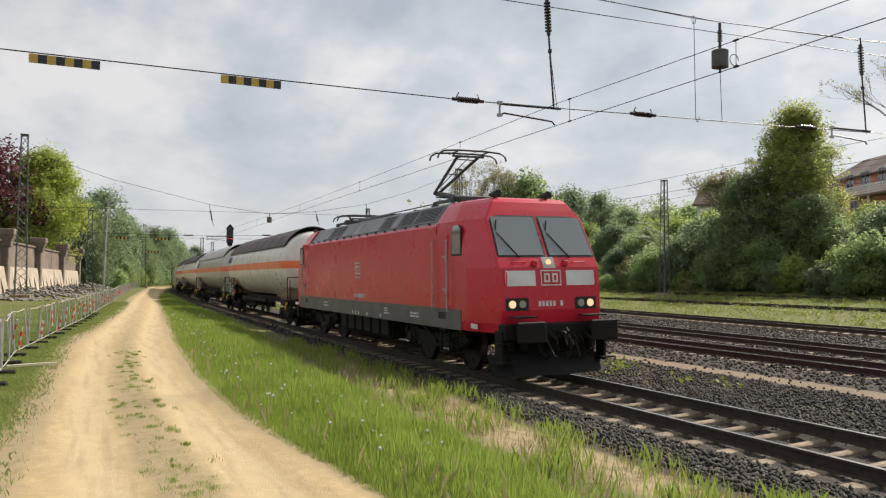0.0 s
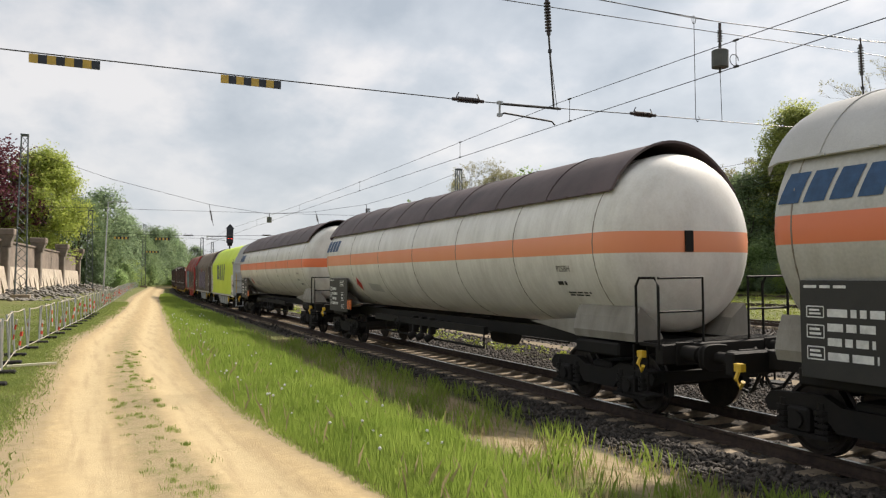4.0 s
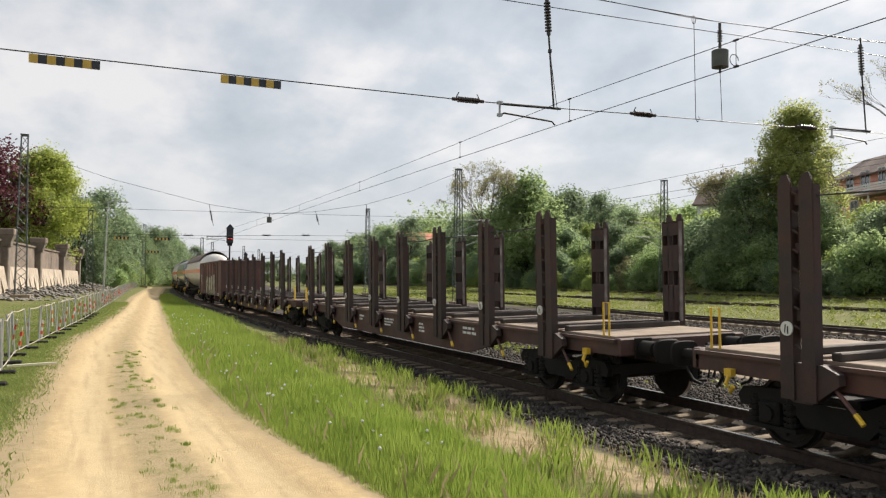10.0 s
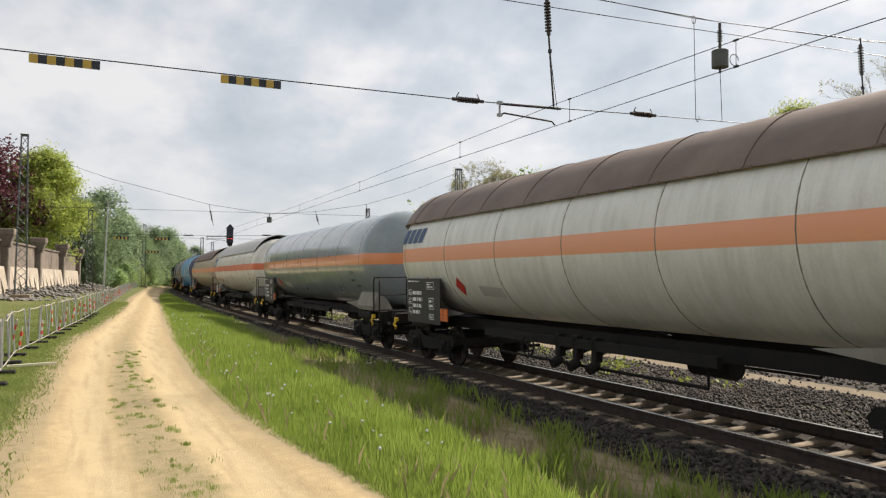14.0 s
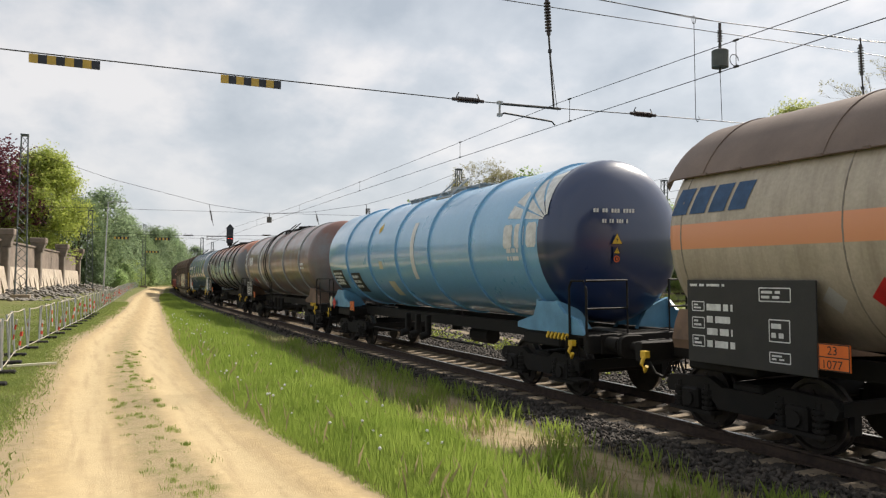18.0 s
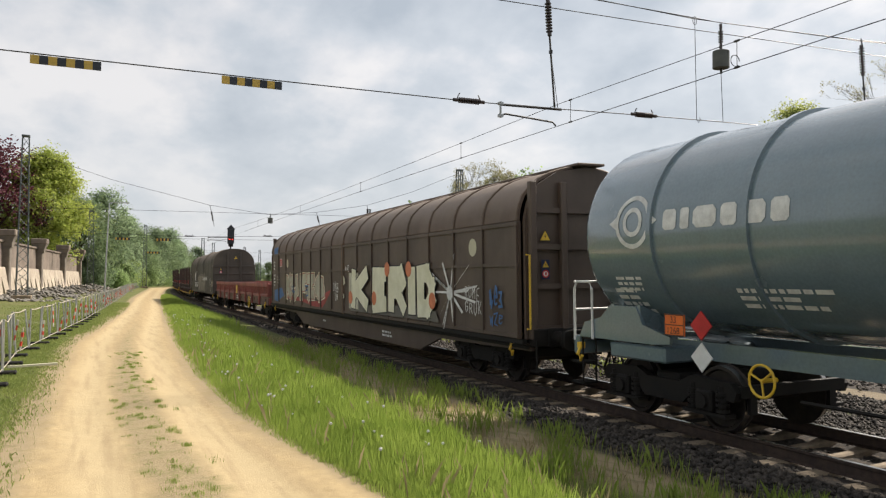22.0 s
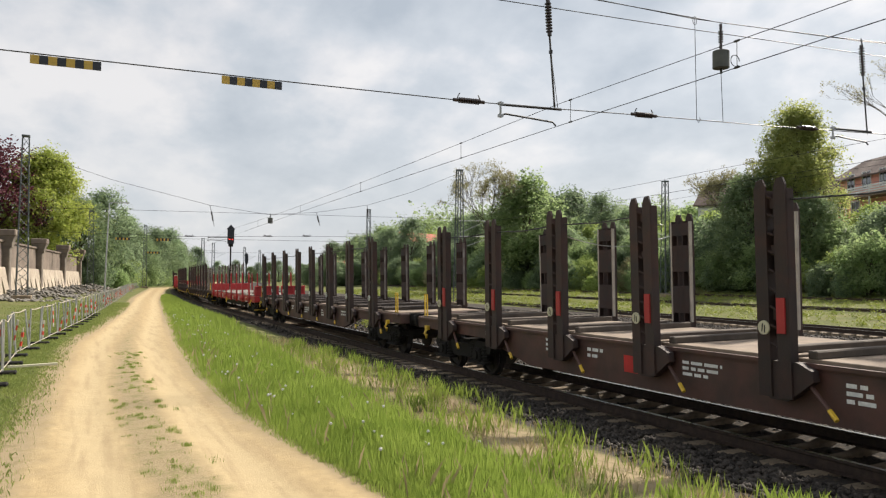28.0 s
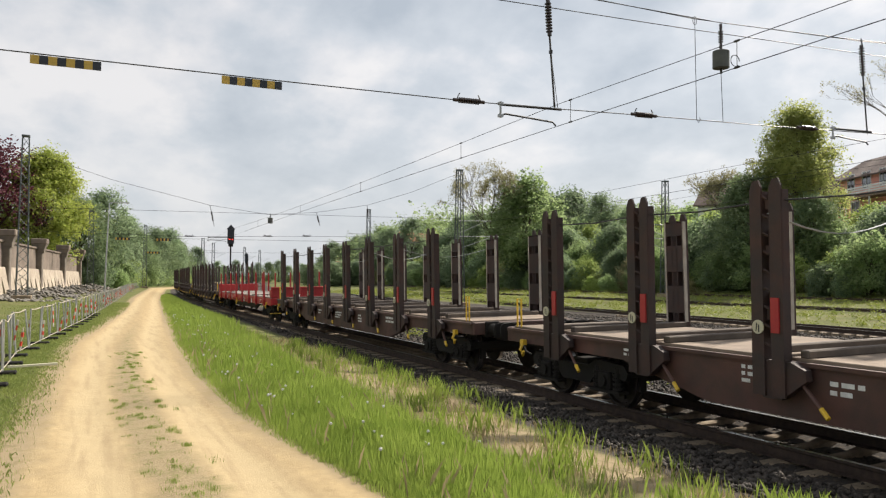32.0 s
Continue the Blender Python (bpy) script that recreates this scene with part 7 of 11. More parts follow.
    sprayed_word(w, "af", ((7.9, 7.2), (5.5, 4.9)), 1.5, 1.85, 0.045, s0, ((P["blue"], 0.0, 0.03, "spray_line"),), 22, 0.1)
    sprayed_word(w, "DNB", even_boxes(1.5, 0.85, 3, 0.05), 1.72, 1.96, 0.028, s0, thin, 24, 0.06)
    sprayed_word(w, "UB", even_boxes(1.3, 0.9, 2, 0.05), 1.42, 1.64, 0.028, s0, thin, 25, 0.06)
    bm = B()
    polygon(bm, [(half - 0.3, 1.15), (half - 0.3, 1.6), (half - 1.9, 1.75), (half - 2.3, 1.4), (half - 1.0, 1.1)], s0)
    polygon(bm, [(half - 0.3, 3.5), (half - 1.2, 3.55), (half - 1.0, 3.2), (half - 0.35, 3.15)], s0)
    part("spray_tag", bm, P["blue"], w)
    bm = B()
    rect(bm, 10.03, 2.83, 0.46, 0.36, s0)
    part("mark_field", bm, P["diamond"], w)
    bm = B()
    for e in ((0, .16, .34, .03), (0, -.16, .34, .03), (.16, 0, .03, .34), (-.16, 0, .03, .34), (0.06, 0, 0.04, 0.2), (-0.06, 0, 0.04, 0.2)):
        rect(bm, 10.03 + e[0], 2.83 + e[1], e[2], e[3], s0, 0.003)
    bars(bm, half - 0.2, 2.95, 0.3, 1.2, 8, s0, 0, 30)
    bars(bm, half - 1.0, 2.25, 0.5, 0.35, 3, s0, 0, 31)
    bars(bm, 3.5, 0.68, 0.7, 0.12, 1, flat_side(-1.335), 0, 32)
    bars(bm, -3.0, 0.68, 0.9, 0.2, 2, flat_side(-1.335), 0, 33)
    part("print", bm, P["letter"], w)
    for o in w.children:
        if o not in before:
            o.location.y -= 0.3
    running_gear(w, length, length - 6.6)
    return w


# ------------------------------------------------ low-sided and flat wagons
def dropside(label, length):
    w = thing("dropside_wagon", label, "flat wagon")
    H = length / 2
    half = H - 0.66
    n = 9
    pitch = 2 * half / n
    for sx in (-1, 1):
        for i in range(n):
            y = -half + (i + 0.5) * pitch
            bm = B()
            box(bm, (sx * 1.39, y, 1.815), (0.09, pitch - 0.035, 0.20), bevel=0.02)
            box(bm, (sx * 1.35, y, 1.53), (0.035, pitch - 0.05, 0.42))
            box(bm, (sx * 1.385, y, 1.305), (0.08, pitch - 0.05, 0.13), bevel=0.015)
            for k in range(8):
                box(bm, (sx * 1.385, y - pitch / 2 + (k + 0.5) * pitch / 8, 1.54), (0.06, 0.085, 0.36), bevel=0.012)
            part("dropside", bm, P["dropside"], w)
            bm = B()
            yy = y + pitch / 2
            if i < n - 1:
                extrude_yz(bm, [(yy - 0.07, 0.82), (yy + 0.07, 0.82), (yy + 0.055, 1.3), (yy + 0.045, 1.62), (yy - 0.045, 1.62), (yy - 0.055, 1.3)], sx * 1.40, sx * 1.48)
                for dy in (-0.17, 0.17):
                    box(bm, (sx * 1.43, yy + dy, 1.27), (0.08, 0.05, 0.30), bevel=0.012)
                box(bm, (sx * 1.42, yy, 1.30), (0.12, 0.34, 0.12), bevel=0.02)
                part("side_stanchion", bm, P["dropside"], w)
        bm = B()
        box(bm, (sx * 1.33, 0, 1.02), (0.12, 2 * half, 0.40), bevel=0.02)
        part("side_sill", bm, P["sill_brown"], w, "weathered brown side sill")
        for i in range(n * 2):
            bm = B()
            y = -half + (i + 0.5) * pitch / 2
            box(bm, (sx * 1.40, y, 1.06), (0.06, 0.10, 0.16), bevel=0.02)
            part("stake_pocket", bm, P["sill_brown"], w)
    for k in (0.0,):
        bm = B()
        box(bm, (-1.405, 0.12, 1.58), (0.05, 0.5, 0.66))
        part("yellow_panel", bm, M["yellow"], w, "yellow painted panel")
    for i in range(16):
        bm = B()
        y = -half + (i + 0.5) * 2 * half / 16
        box(bm, (0, y, 1.22), (2.66, 2 * half / 16 - 0.02, 0.05))
        part("floor_board", bm, P["deck"], w)
    for sy in (-1, 1):
        bm = B()
        box(bm, (0, sy * half, 1.55), (2.8, 0.06, 0.62), bevel=0.015)
        for x in (-1.0, -0.5, 0, 0.5, 1.0):
            box(bm, (x, sy * (half + 0.05), 1.5), (0.12, 0.08, 0.6))
        box(bm, (0, sy * (half + 0.02), 1.02), (2.7, 0.18, 0.34), bevel=0.02)
        part("end_flap", bm, P["dropside"], w)
        hook(w, sy * (half - 0.6), 0.8)
    bm = B()
    box(bm, (0, 0, 0.95), (0.6, 2 * half, 0.34))
    for y in np.linspace(-half + 1, half - 1, 10):
        box(bm, (0, float(y), 1.05), (2.5, 0.12, 0.2))
    rod(bm, (-0.9, -1.6, 0.66), (-0.9, -0.6, 0.66), 0.18, 12)
    part("underframe", bm, M["black"], w)
    s = flat_side(-1.394)
    bm = B()
    rect(bm, 0.75, 1.05, 0.32, 0.26, s)
    part("mark_field", bm, P["diamond"], w)
    bm = B()
    bars(bm, 0.4, 1.15, 0.8, 0.22, 2, s, 0, 3)
    bars(bm, 5.2, 1.15, 0.7, 0.22, 2, s, 0, 4)
    bars(bm, -4.2, 1.15, 0.8, 0.2, 2, s, 0, 5)
    bars(bm, -4.9, 1.02, 0.5, 0.3, 4, flat_side(-1.41), 0, 6)
    part("print", bm, P["letter"], w)
    hand_wheel(w, -4.3, 0.85, M["yellow"], big=True)
    running_gear(w, length, length - 5.4)
    return w


def red_flat(label, length):
    w = thing("red_flat_wagon", label, "flat wagon", "red flat wagons")
    H = length / 2
    half = H - 0.66
    n = 8
    pitch = 2.29
    bm = B()
    for sx in (-1, 1):
        out = [(-half, 1.17), (half, 1.17), (half, 0.84), (half - 4.4, 0.83), (-half + 4.4, 0.83), (-half, 0.84)]
        extrude_yz(bm, out, sx * 1.27, sx * 1.36)
    for sy in (-1, 1):
        box(bm, (0, sy * half, 1.02), (2.7, 0.16, 0.32), bevel=0.02)
    part("side_sill", bm, P["brightred"], w)
    for i in range(34):
        bm = B()
        y = -half + 0.1 + (i + 0.5) * (2 * half - 0.2) / 34
        box(bm, (0, y, 1.20), (2.62, (2 * half - 0.2) / 34 - 0.03, 0.05))
        part("floor_plank", bm, M["darkwood"], w)
    for i in range(n):
        y = (i - 3.5) * pitch
        for sx in (-1, 1):
            bm = B()
            loft(bm, [[(sx * 1.40 + a * k, y + b * k2, z) for a, b in ((-0.045, -0.06), (0.045, -0.06), (0.045, 0.06), (-0.045, 0.06))] for z, k, k2 in ((0.78, 1, 1), (1.35, 1, 0.95), (2.38, 0.75, 0.55), (2.45, 0.6, 0.4))])
            stk = part("stanchion", bm, P["brightred"], w)
            bm = B()
            pipe(bm, [(sx * 1.40, y, 2.40), (sx * 1.40, y - 0.02, 2.5), (sx * 1.40, y + 0.04, 2.56), (sx * 1.40, y + 0.1, 2.5)], 0.016, 6)
            part("stanchion_tip", bm, P["cream"], stk)
            bm = B()
            box(bm, (sx * 1.42, y, 1.02), (0.12, 0.28, 0.20), bevel=0.02)
            for k in (0.45, 0.75):
                box(bm, (sx * 1.40, y + k, 0.98), (0.10, 0.12, 0.14), bevel=0.02)
                rod(bm, (sx * 1.40, y + k - 0.1, 1.05), (sx * 1.44, y + k + 0.1, 0.92), 0.03, 6)
            part("stake_pocket", bm, P["brightred"], w)
    for sy in (-1, 1):
        for sx in (-1, 1):
            flap = part("end_flap", box(B(), (sx * 0.70, sy * (half - 0.02), 1.46), (1.26, 0.045, 0.46), bevel=0.012), P["brightred"], w)
            for z in (1.25, 1.68):
                part("flap_rail", box(B(), (sx * 0.70, sy * (half + 0.03), z), (1.30, 0.11, 0.07), bevel=0.012), P["brightred"], flap)
            for x in (0.12, 0.70, 1.29):
                part("flap_post", box(B(), (sx * x, sy * (half + 0.03), 1.47), (0.09, 0.10, 0.40), bevel=0.012), P["brightred"], flap)
            if sy < 0:
                part("flap_stop", box(B(), (sx * 1.22, sy * (half - 0.22), 1.42), (0.24, 0.36, 0.30), Euler((sy * 0.35, 0, 0)).to_matrix(), 0.03), P["brightred"], w)
            part("flap_hinge", rod(B(), (sx * 0.35, sy * (half + 0.09), 1.2), (sx * 1.05, sy * (half + 0.09), 1.2), 0.04, 10), P["brightred"], w)
        hook(w, sy * (half - 0.9), 0.78)
        bm = B()
        box(bm, (-1.1, sy * (H - 0.75), 0.45), (0.5, 0.3, 0.03))
        part("step", bm, M["yellow"], w)
    bm = B()
    box(bm, (0, 0, 0.95), (0.6, 2 * half, 0.36))
    for y in np.linspace(-half + 1, half - 1, 12):
        box(bm, (0, float(y), 1.05), (2.5, 0.12, 0.2))
    extrude_yz(bm, [(5.4, 0.86), (3.6, 0.52), (-3.6, 0.52), (-5.4, 0.86)], -1.05, -0.95)
    extrude_yz(bm, [(5.4, 0.86), (3.6, 0.52), (-3.6, 0.52), (-5.4, 0.86)], 0.95, 1.05)
    part("underframe", bm, M["black"], w)
    bm = B()
    for i in range(5):
        y = random.Random(i).uniform(-half + 2, half - 2)
        box(bm, (-1.1 + 0.5 * (i % 3), y, 1.25), (0.5, 0.09, 0.05), Euler((0, 0, i * 0.7)).to_matrix())
    part("wedge", bm, M["darkwood"], w)
    s = flat_side(-1.365)
    bm = B()
    bars(bm, 5.4, 1.1, 0.8, 0.18, 2, s, 0, 3)
    bars(bm, -1.0, 1.12, 0.9, 0.3, 4, s, 0, 4)
    bars(bm, -6.6, 1.1, 0.8, 0.3, 3, s, 0, 5)
    disc(bm, -4.1, 0.95, 0.14, s)
    rect(bm, 3.2, 1.0, 0.26, 0.26, s)
    part("print", bm, P["letter"], w)
    hand_wheel(w, 1.0, 0.78, M["yellow"])
    running_gear(w, length, length - 5.4)
    return w


# ------------------------------------------------ locomotive
CAB_Z = (1.0, 1.2, 1.46, 2.0, 2.36, 2.52, 3.42, 3.62, 3.80, 3.88, 3.93)
CAB_F = (0.74, 0.69, 0.66, 0.68, 0.72, 0.80, 1.30, 1.40, 1.50, 1.58, 1.80)     # front face behind the buffer line
CAB_W = (1.46, 1.48, 1.48, 1.48, 1.48, 1.48, 1.46, 1.33, 1.20, 1.12, 0.98)
PLAN_IN = ((0.0, 1.05), (0.02, 0.93), (0.225, 0.05), (0.265, 0.0), (0.80, 0.0))    # (in from the side, back from the face)


def cab_front(x, z):
    f, w = np.interp(z, CAB_Z, CAB_F), np.interp(z, CAB_Z, CAB_W)
    a = w - abs(x)
    return float(f + np.interp(a, [p[0] for p in PLAN_IN], [p[1] for p in PLAN_IN]))


def nose_patch(bm, pts, H, sy, lift=0.006, n=3):
    """A panel that follows the cab's front: pts are (x, z) corners in order."""
    quad = [Vector((a, b)) for a, b in pts]
    grid = []
    for i in range(n + 1):
        row = []
        for j in range(n + 1):
            u, v = i / n, j / n
            p = (quad[0] * (1 - u) + quad[1] * u) * (1 - v) + (quad[3] * (1 - u) + quad[2] * u) * v
            row.append(bm.verts.new((p.x, sy * (H - cab_front(p.x, p.y) + lift), p.y)))
        grid.append(row)
    for i in range(n):
        for j in range(n):
            bm.faces.new((grid[i][j], grid[i + 1][j], grid[i + 1][j + 1], grid[i][j + 1]))
    bmesh.ops.recalc_face_normals(bm, faces=bm.faces[:])
    for f in bm.faces:
        if f.normal.y * sy < 0:
            f.normal_flip()
    return bm


def pantograph(w, y, raised):
    """Single-arm current collector; its knee points to the rear."""
    bm = B()
    zb = 4.02
    for sx in (-0.45, 0.45):
        box(bm, (sx, y, zb + 0.12), (0.08, 1.7, 0.08))
        for k in (-0.75, 0.75):
            for q in range(4):
                rod(bm, (sx, y + k, zb - 0.08 + q * 0.06), (sx, y + k, zb - 0.05 + q * 0.06), 0.09, 10)
            rod(bm, (sx, y + k, zb - 0.1), (sx, y + k, zb + 0.12), 0.05, 8)
    box(bm, (0, y - 0.5, zb + 0.14), (1.1, 0.25, 0.16), bevel=0.03)
    for k in (-0.3, 0.2):
        rod(bm, (0.2, y + k, zb), (0.2, y + k, zb + 0.24), 0.12, 10)
    base = part("pantograph_base", bm, P["pan"], w)
    bm = B()
    if raised:
        knee, top = Vector((0, y + 1.75, zb + 0.50)), Vector((0, y - 0.35, 5.36))
    else:
        knee, top = Vector((0, y + 1.2, zb + 0.22)), Vector((0, y - 0.7, zb + 0.34))
    foot = Vector((0, y - 0.1, zb + 0.2))
    rod(bm, foot, knee, 0.07, 8)
    rod(bm, foot + Vector((0, 0.25, 0.0)), knee + Vector((0, 0, -0.1)), 0.022, 6)
    for sx in (-1, 1):
        rod(bm, knee + Vector((sx * 0.06, 0, 0)), top + Vector((sx * 0.30, 0, -0.08)), 0.042, 8)
    rod(bm, knee + Vector((0, 0.02, 0.08)), top + Vector((0, 0, -0.12)), 0.012, 6)
    rod(bm, top + Vector((-0.45, 0, -0.08)), top + Vector((0.45, 0, -0.08)), 0.03, 8)
    for q in np.linspace(0.2, 0.9, 3):
        p = knee.lerp(top, q)
        rod(bm, p + Vector((-0.3 * q, 0, -.05)), p + Vector((0.3 * q, 0, -.05)), 0.016, 6)
    part("pantograph_arm", bm, P["pan"], w)
    bm = B()
    for dy in (-0.26, 0.26):
        pts = [(-0.98, -0.20), (-0.94, -0.08), (-0.80, 0.0), (-0.4, 0.03), (0.4, 0.03), (0.80, 0.0), (0.94, -0.08), (0.98, -0.20)]
        pipe(bm, [(x, top.y + dy, top.z + z) for x, z in pts], 0.025, 6)
    for sx in (-0.42, 0.42):
        rod(bm, (sx, top.y - 0.26, top.z), (sx, top.y + 0.26, top.z), 0.02, 6)
        rod(bm, (sx, top.y, top.z), (sx, top.y, top.z - 0.09), 0.03, 6)
    part("collector_head", bm, P["pan"], w)


def locomotive(length):
    w = thing("electric_locomotive", "red electric locomotive with grey sill and white front panels", "locomotive")
    H = length / 2
    # sides between the cabs
    cab_l = 2.75
    y0, y1 = -(H - 0.62 - cab_l), H - 0.62 - cab_l
    bm = B()
    out = [(-1.48, 1.0), (-1.48, 3.36), (-1.44, 3.42), (1.44, 3.42), (1.48, 3.36), (1.48, 1.0)]
    extrude_xz(bm, out, y0, y1)
    part("body", bm, P["loco_red"], w)
    for sx in (-1, 1):
        bm = B()
        box(bm, (sx * 1.484, 0, 1.22), (0.016, 2 * (H - 2.02), 0.46))
        part("sill_band", bm, P["loco_grey"], w)
        bm = B()
        box(bm, (sx * 1.484, 0, 3.28), (0.012, y1 - y0, 0.02))
        part("side_moulding", bm, P["loco_red"], w)
    bm = B()
    out = [(-1.42, 3.42), (-1.02, 3.94), (-0.6, 3.98), (0.6, 3.98), (1.02, 3.94), (1.42, 3.42)]
    extrude_xz(bm, out, y0 + 0.02, y1 - 0.02)
    roof = part("roof", bm, P["roof_grey"], w)
    for sx in (-1, 1):
        at = y0 + 0.2
        for k, (ln, kind) in enumerate(((1.55, 1), (1.15, 1), (0.55, 0), (0.95, 1), (2.6, 0), (1.2, 0), (0.9, 1), (0.7, 1), (0.6, 0))):
            ang = math.atan2(0.52, 0.40)
            m = Euler((0, ang if sx > 0 else -ang, 0)).to_matrix()
            c = Vector((sx * 1.225, at + ln / 2, 3.685))
            bm = B()
            box(bm, c, (0.52, ln - 0.08, 0.05), m, 0.012)
            pn = part("roof_panel", bm, P["roof_grey"], roof)
            if kind:
                bm = B()
                for q in range(9):
                    off = m @ Vector((-0.20 + q * 0.05, 0, 0.032))
                    box(bm, c + off, (0.028, ln - 0.2, 0.014), m)
                part("grille", bm, P["grille"], pn)
            at += ln
        bm = B()
        for q in range(15):
            box(bm, (sx * 1.445, y0 + 0.5 + q * (y1 - y0 - 1) / 14, 3.44), (0.05, 0.05, 0.05))
        part("roof_clamp", bm, P["grille"], roof)
    bm = B()
    box(bm, (0, 0.4, 4.02), (1.5, 3.0, 0.1), bevel=0.02)
    for k in range(6):
        q = -3.6 + k * 1.35
        for j in range(5):
            rod(bm, (0.1, q, 3.98 + j * 0.05), (0.1, q, 4.01 + j * 0.05), 0.08 - 0.006 * j, 10)
    pipe(bm, [(0.1, -3.6, 4.26), (0.1, 3.15, 4.26)], 0.018, 6)
    part("roof_gear", bm, P["pan"], w)
    pantograph(w, y0 + 1.6, True)
    pantograph(w, y1 - 1.2, False)
    # cabs
    for sy in (-1, 1):
        bm = B()
        secs = []
        for z, f, wd in zip(CAB_Z, CAB_F, CAB_W):
            pts = [(-wd, cab_l + 0.62)]
            pts += [(-(wd - a), f + b) for a, b in PLAN_IN]
            pts += [(wd - a, f + b) for a, b in PLAN_IN[::-1]]
            pts += [(wd, cab_l + 0.62)]
            secs.append([(x, sy * (H - q), z) for x, q in pts])
        loft(bm, secs)
        cab = part("cab", bm, P["loco_red"], w)
        # windscreen
        for a, b in ((-1.165, -0.07), (0.07, 1.165)):
            top = 0.955
            q = [(a, 2.62), (b, 2.62), (b * (1 if abs(b) < .1 else top), 3.46), (a * (1 if abs(a) < .1 else top), 3.46)]
            fr = nose_patch(B(), [(q[0][0] - .04, 2.58), (q[1][0] + .04, 2.58), (q[2][0] + .04, 3.50), (q[3][0] - .04, 3.50)], H, sy, 0.006)
            ws = part("window_frame", fr, P["rubber"], cab)
            part("windscreen", nose_patch(B(), q, H, sy, 0.014), P["glass"], ws)
            bm = B()
            px = a * 0.55 + b * 0.45 - 0.3
            A = Vector((px + 0.3, sy * (H - cab_front(px + 0.3, 2.58) + 0.03), 2.56))
            C = Vector((px - 0.12, sy * (H - cab_front(px - 0.1, 3.1) + 0.03), 3.12))
            rod(bm, A, C, 0.014, 6)
            rod(bm, C + Vector((-0.05, 0, -0.28)), C + Vector((0.06, sy * -0.1, 0.26)), 0.018, 6)
            part("wiper", bm, P["rubber"], cab)
        for a, b in ((-1.10, -0.38), (0.38, 1.10)):
            part("white_panel", nose_patch(B(), [(a, 1.97), (b, 1.97), (b, 2.29), (a, 2.29)], H, sy, 0.008), M["white"], cab)
            bm = B()
            k = a if a < 0 else b
            yy = sy * (H - cab_front(k, 2.1) + 0.06)
            pipe(bm, [(k, yy - sy * .07, 2.27), (k, yy, 2.24), (k, yy, 2.0), (k, yy - sy * .07, 1.97)], 0.014, 6)
            m_ = (a + b) / 2
            yy = sy * (H - cab_front(m_, 2.46) + 0.05)
            pipe(bm, [(m_ - .17, yy - sy * .06, 2.46), (m_ - .15, yy, 2.47), (m_ + .15, yy, 2.47), (m_ + .17, yy - sy * .06, 2.46)], 0.012, 6)
            part("grab_handle", bm, P["loco_red"], cab)
            bm = B()
            box(bm, (np.sign(a) * 0.38, sy * (H - cab_front(0.38, 2.45) + 0.04), 2.44), (0.10, 0.10, 0.12), bevel=0.01)
            part("socket_box", bm, P["loco_red"], cab)
            # lamp cluster
            c = np.sign(a) * 0.84
            part("lamp_housing", nose_patch(B(), [(c - 0.27, 1.46), (c + 0.27, 1.46), (c + 0.27, 1.72), (c - 0.27, 1.72)], H, sy, 0.008), P["rubber"], cab)
            for o, mt in ((np.sign(c) * 0.12, P["lamp"] if sy < 0 else P["red_lens"]), (-np.sign(c) * 0.12, P["lens"])):
                bm = B()
                yy = sy * (H - cab_front(c + o, 1.59))
                rod(bm, (c + o, yy, 1.59), (c + o, yy + sy * 0.03, 1.59), 0.08, 18)
                part("headlight", bm, mt, cab)
        part("lamp_housing", nose_patch(B(), [(-0.17, 2.34), (0.13, 2.34), (0.13, 2.58), (-0.17, 2.58)], H, sy, 0.010), P["lens"], cab)
        bm = B()
        yy = sy * (H - cab_front(0, 2.46))
        rod(bm, (-0.02, yy, 2.46), (-0.02, yy + sy * 0.03, 2.46), 0.065, 16)
        part("top_light", bm, P["lamp"] if sy < 0 else P["lens"], cab)
        # company badge: framed plain strokes
        bm = B()
        nose_patch(bm, [(-0.25, 1.97), (0.25, 1.97), (0.25, 2.30), (-0.25, 2.30)], H, sy, 0.008)
        bdg = part("badge", bm, P["letter"], cab)
        part("badge_field", nose_patch(B(), [(-0.225, 1.995), (0.225, 1.995), (0.225, 2.275), (-0.225, 2.275)], H, sy, 0.011), P["diamond"], bdg)
        for k in (-0.1, 0.1):
            part("badge_stroke", nose_patch(B(), [(k - 0.07, 2.04), (k + 0.07, 2.04), (k + 0.07, 2.23), (k - 0.07, 2.23)], H, sy, 0.014), P["letter"], bdg)
            part("badge_gap", nose_patch(B(), [(k - 0.03, 2.08), (k + 0.03, 2.08), (k + 0.03, 2.19), (k - 0.03, 2.19)], H, sy, 0.017), P["diamond"], bdg)
        for k in range(7):
            if k != 5:
                part("number_bar", nose_patch(B(), [(-0.33 + k * 0.09, 1.54), (-0.27 + k * 0.09, 1.54), (-0.27 + k * 0.09, 1.65), (-0.33 + k * 0.09, 1.65)], H, sy, 0.008, 1), P["letter"], cab)
        # roof horns
        bm = B()
        for x in (-0.75, 0.55):
            rod(bm, (x, sy * (H - 1.75), 3.88), (x, sy * (H - 1.75), 4.0), 0.04, 8)
            rod(bm, (x, sy * (H - 1.95), 4.0), (x, sy * (H - 1.62), 4.0), 0.05, 10, 0.09)
        part("horn", bm, P["rubber"], cab)
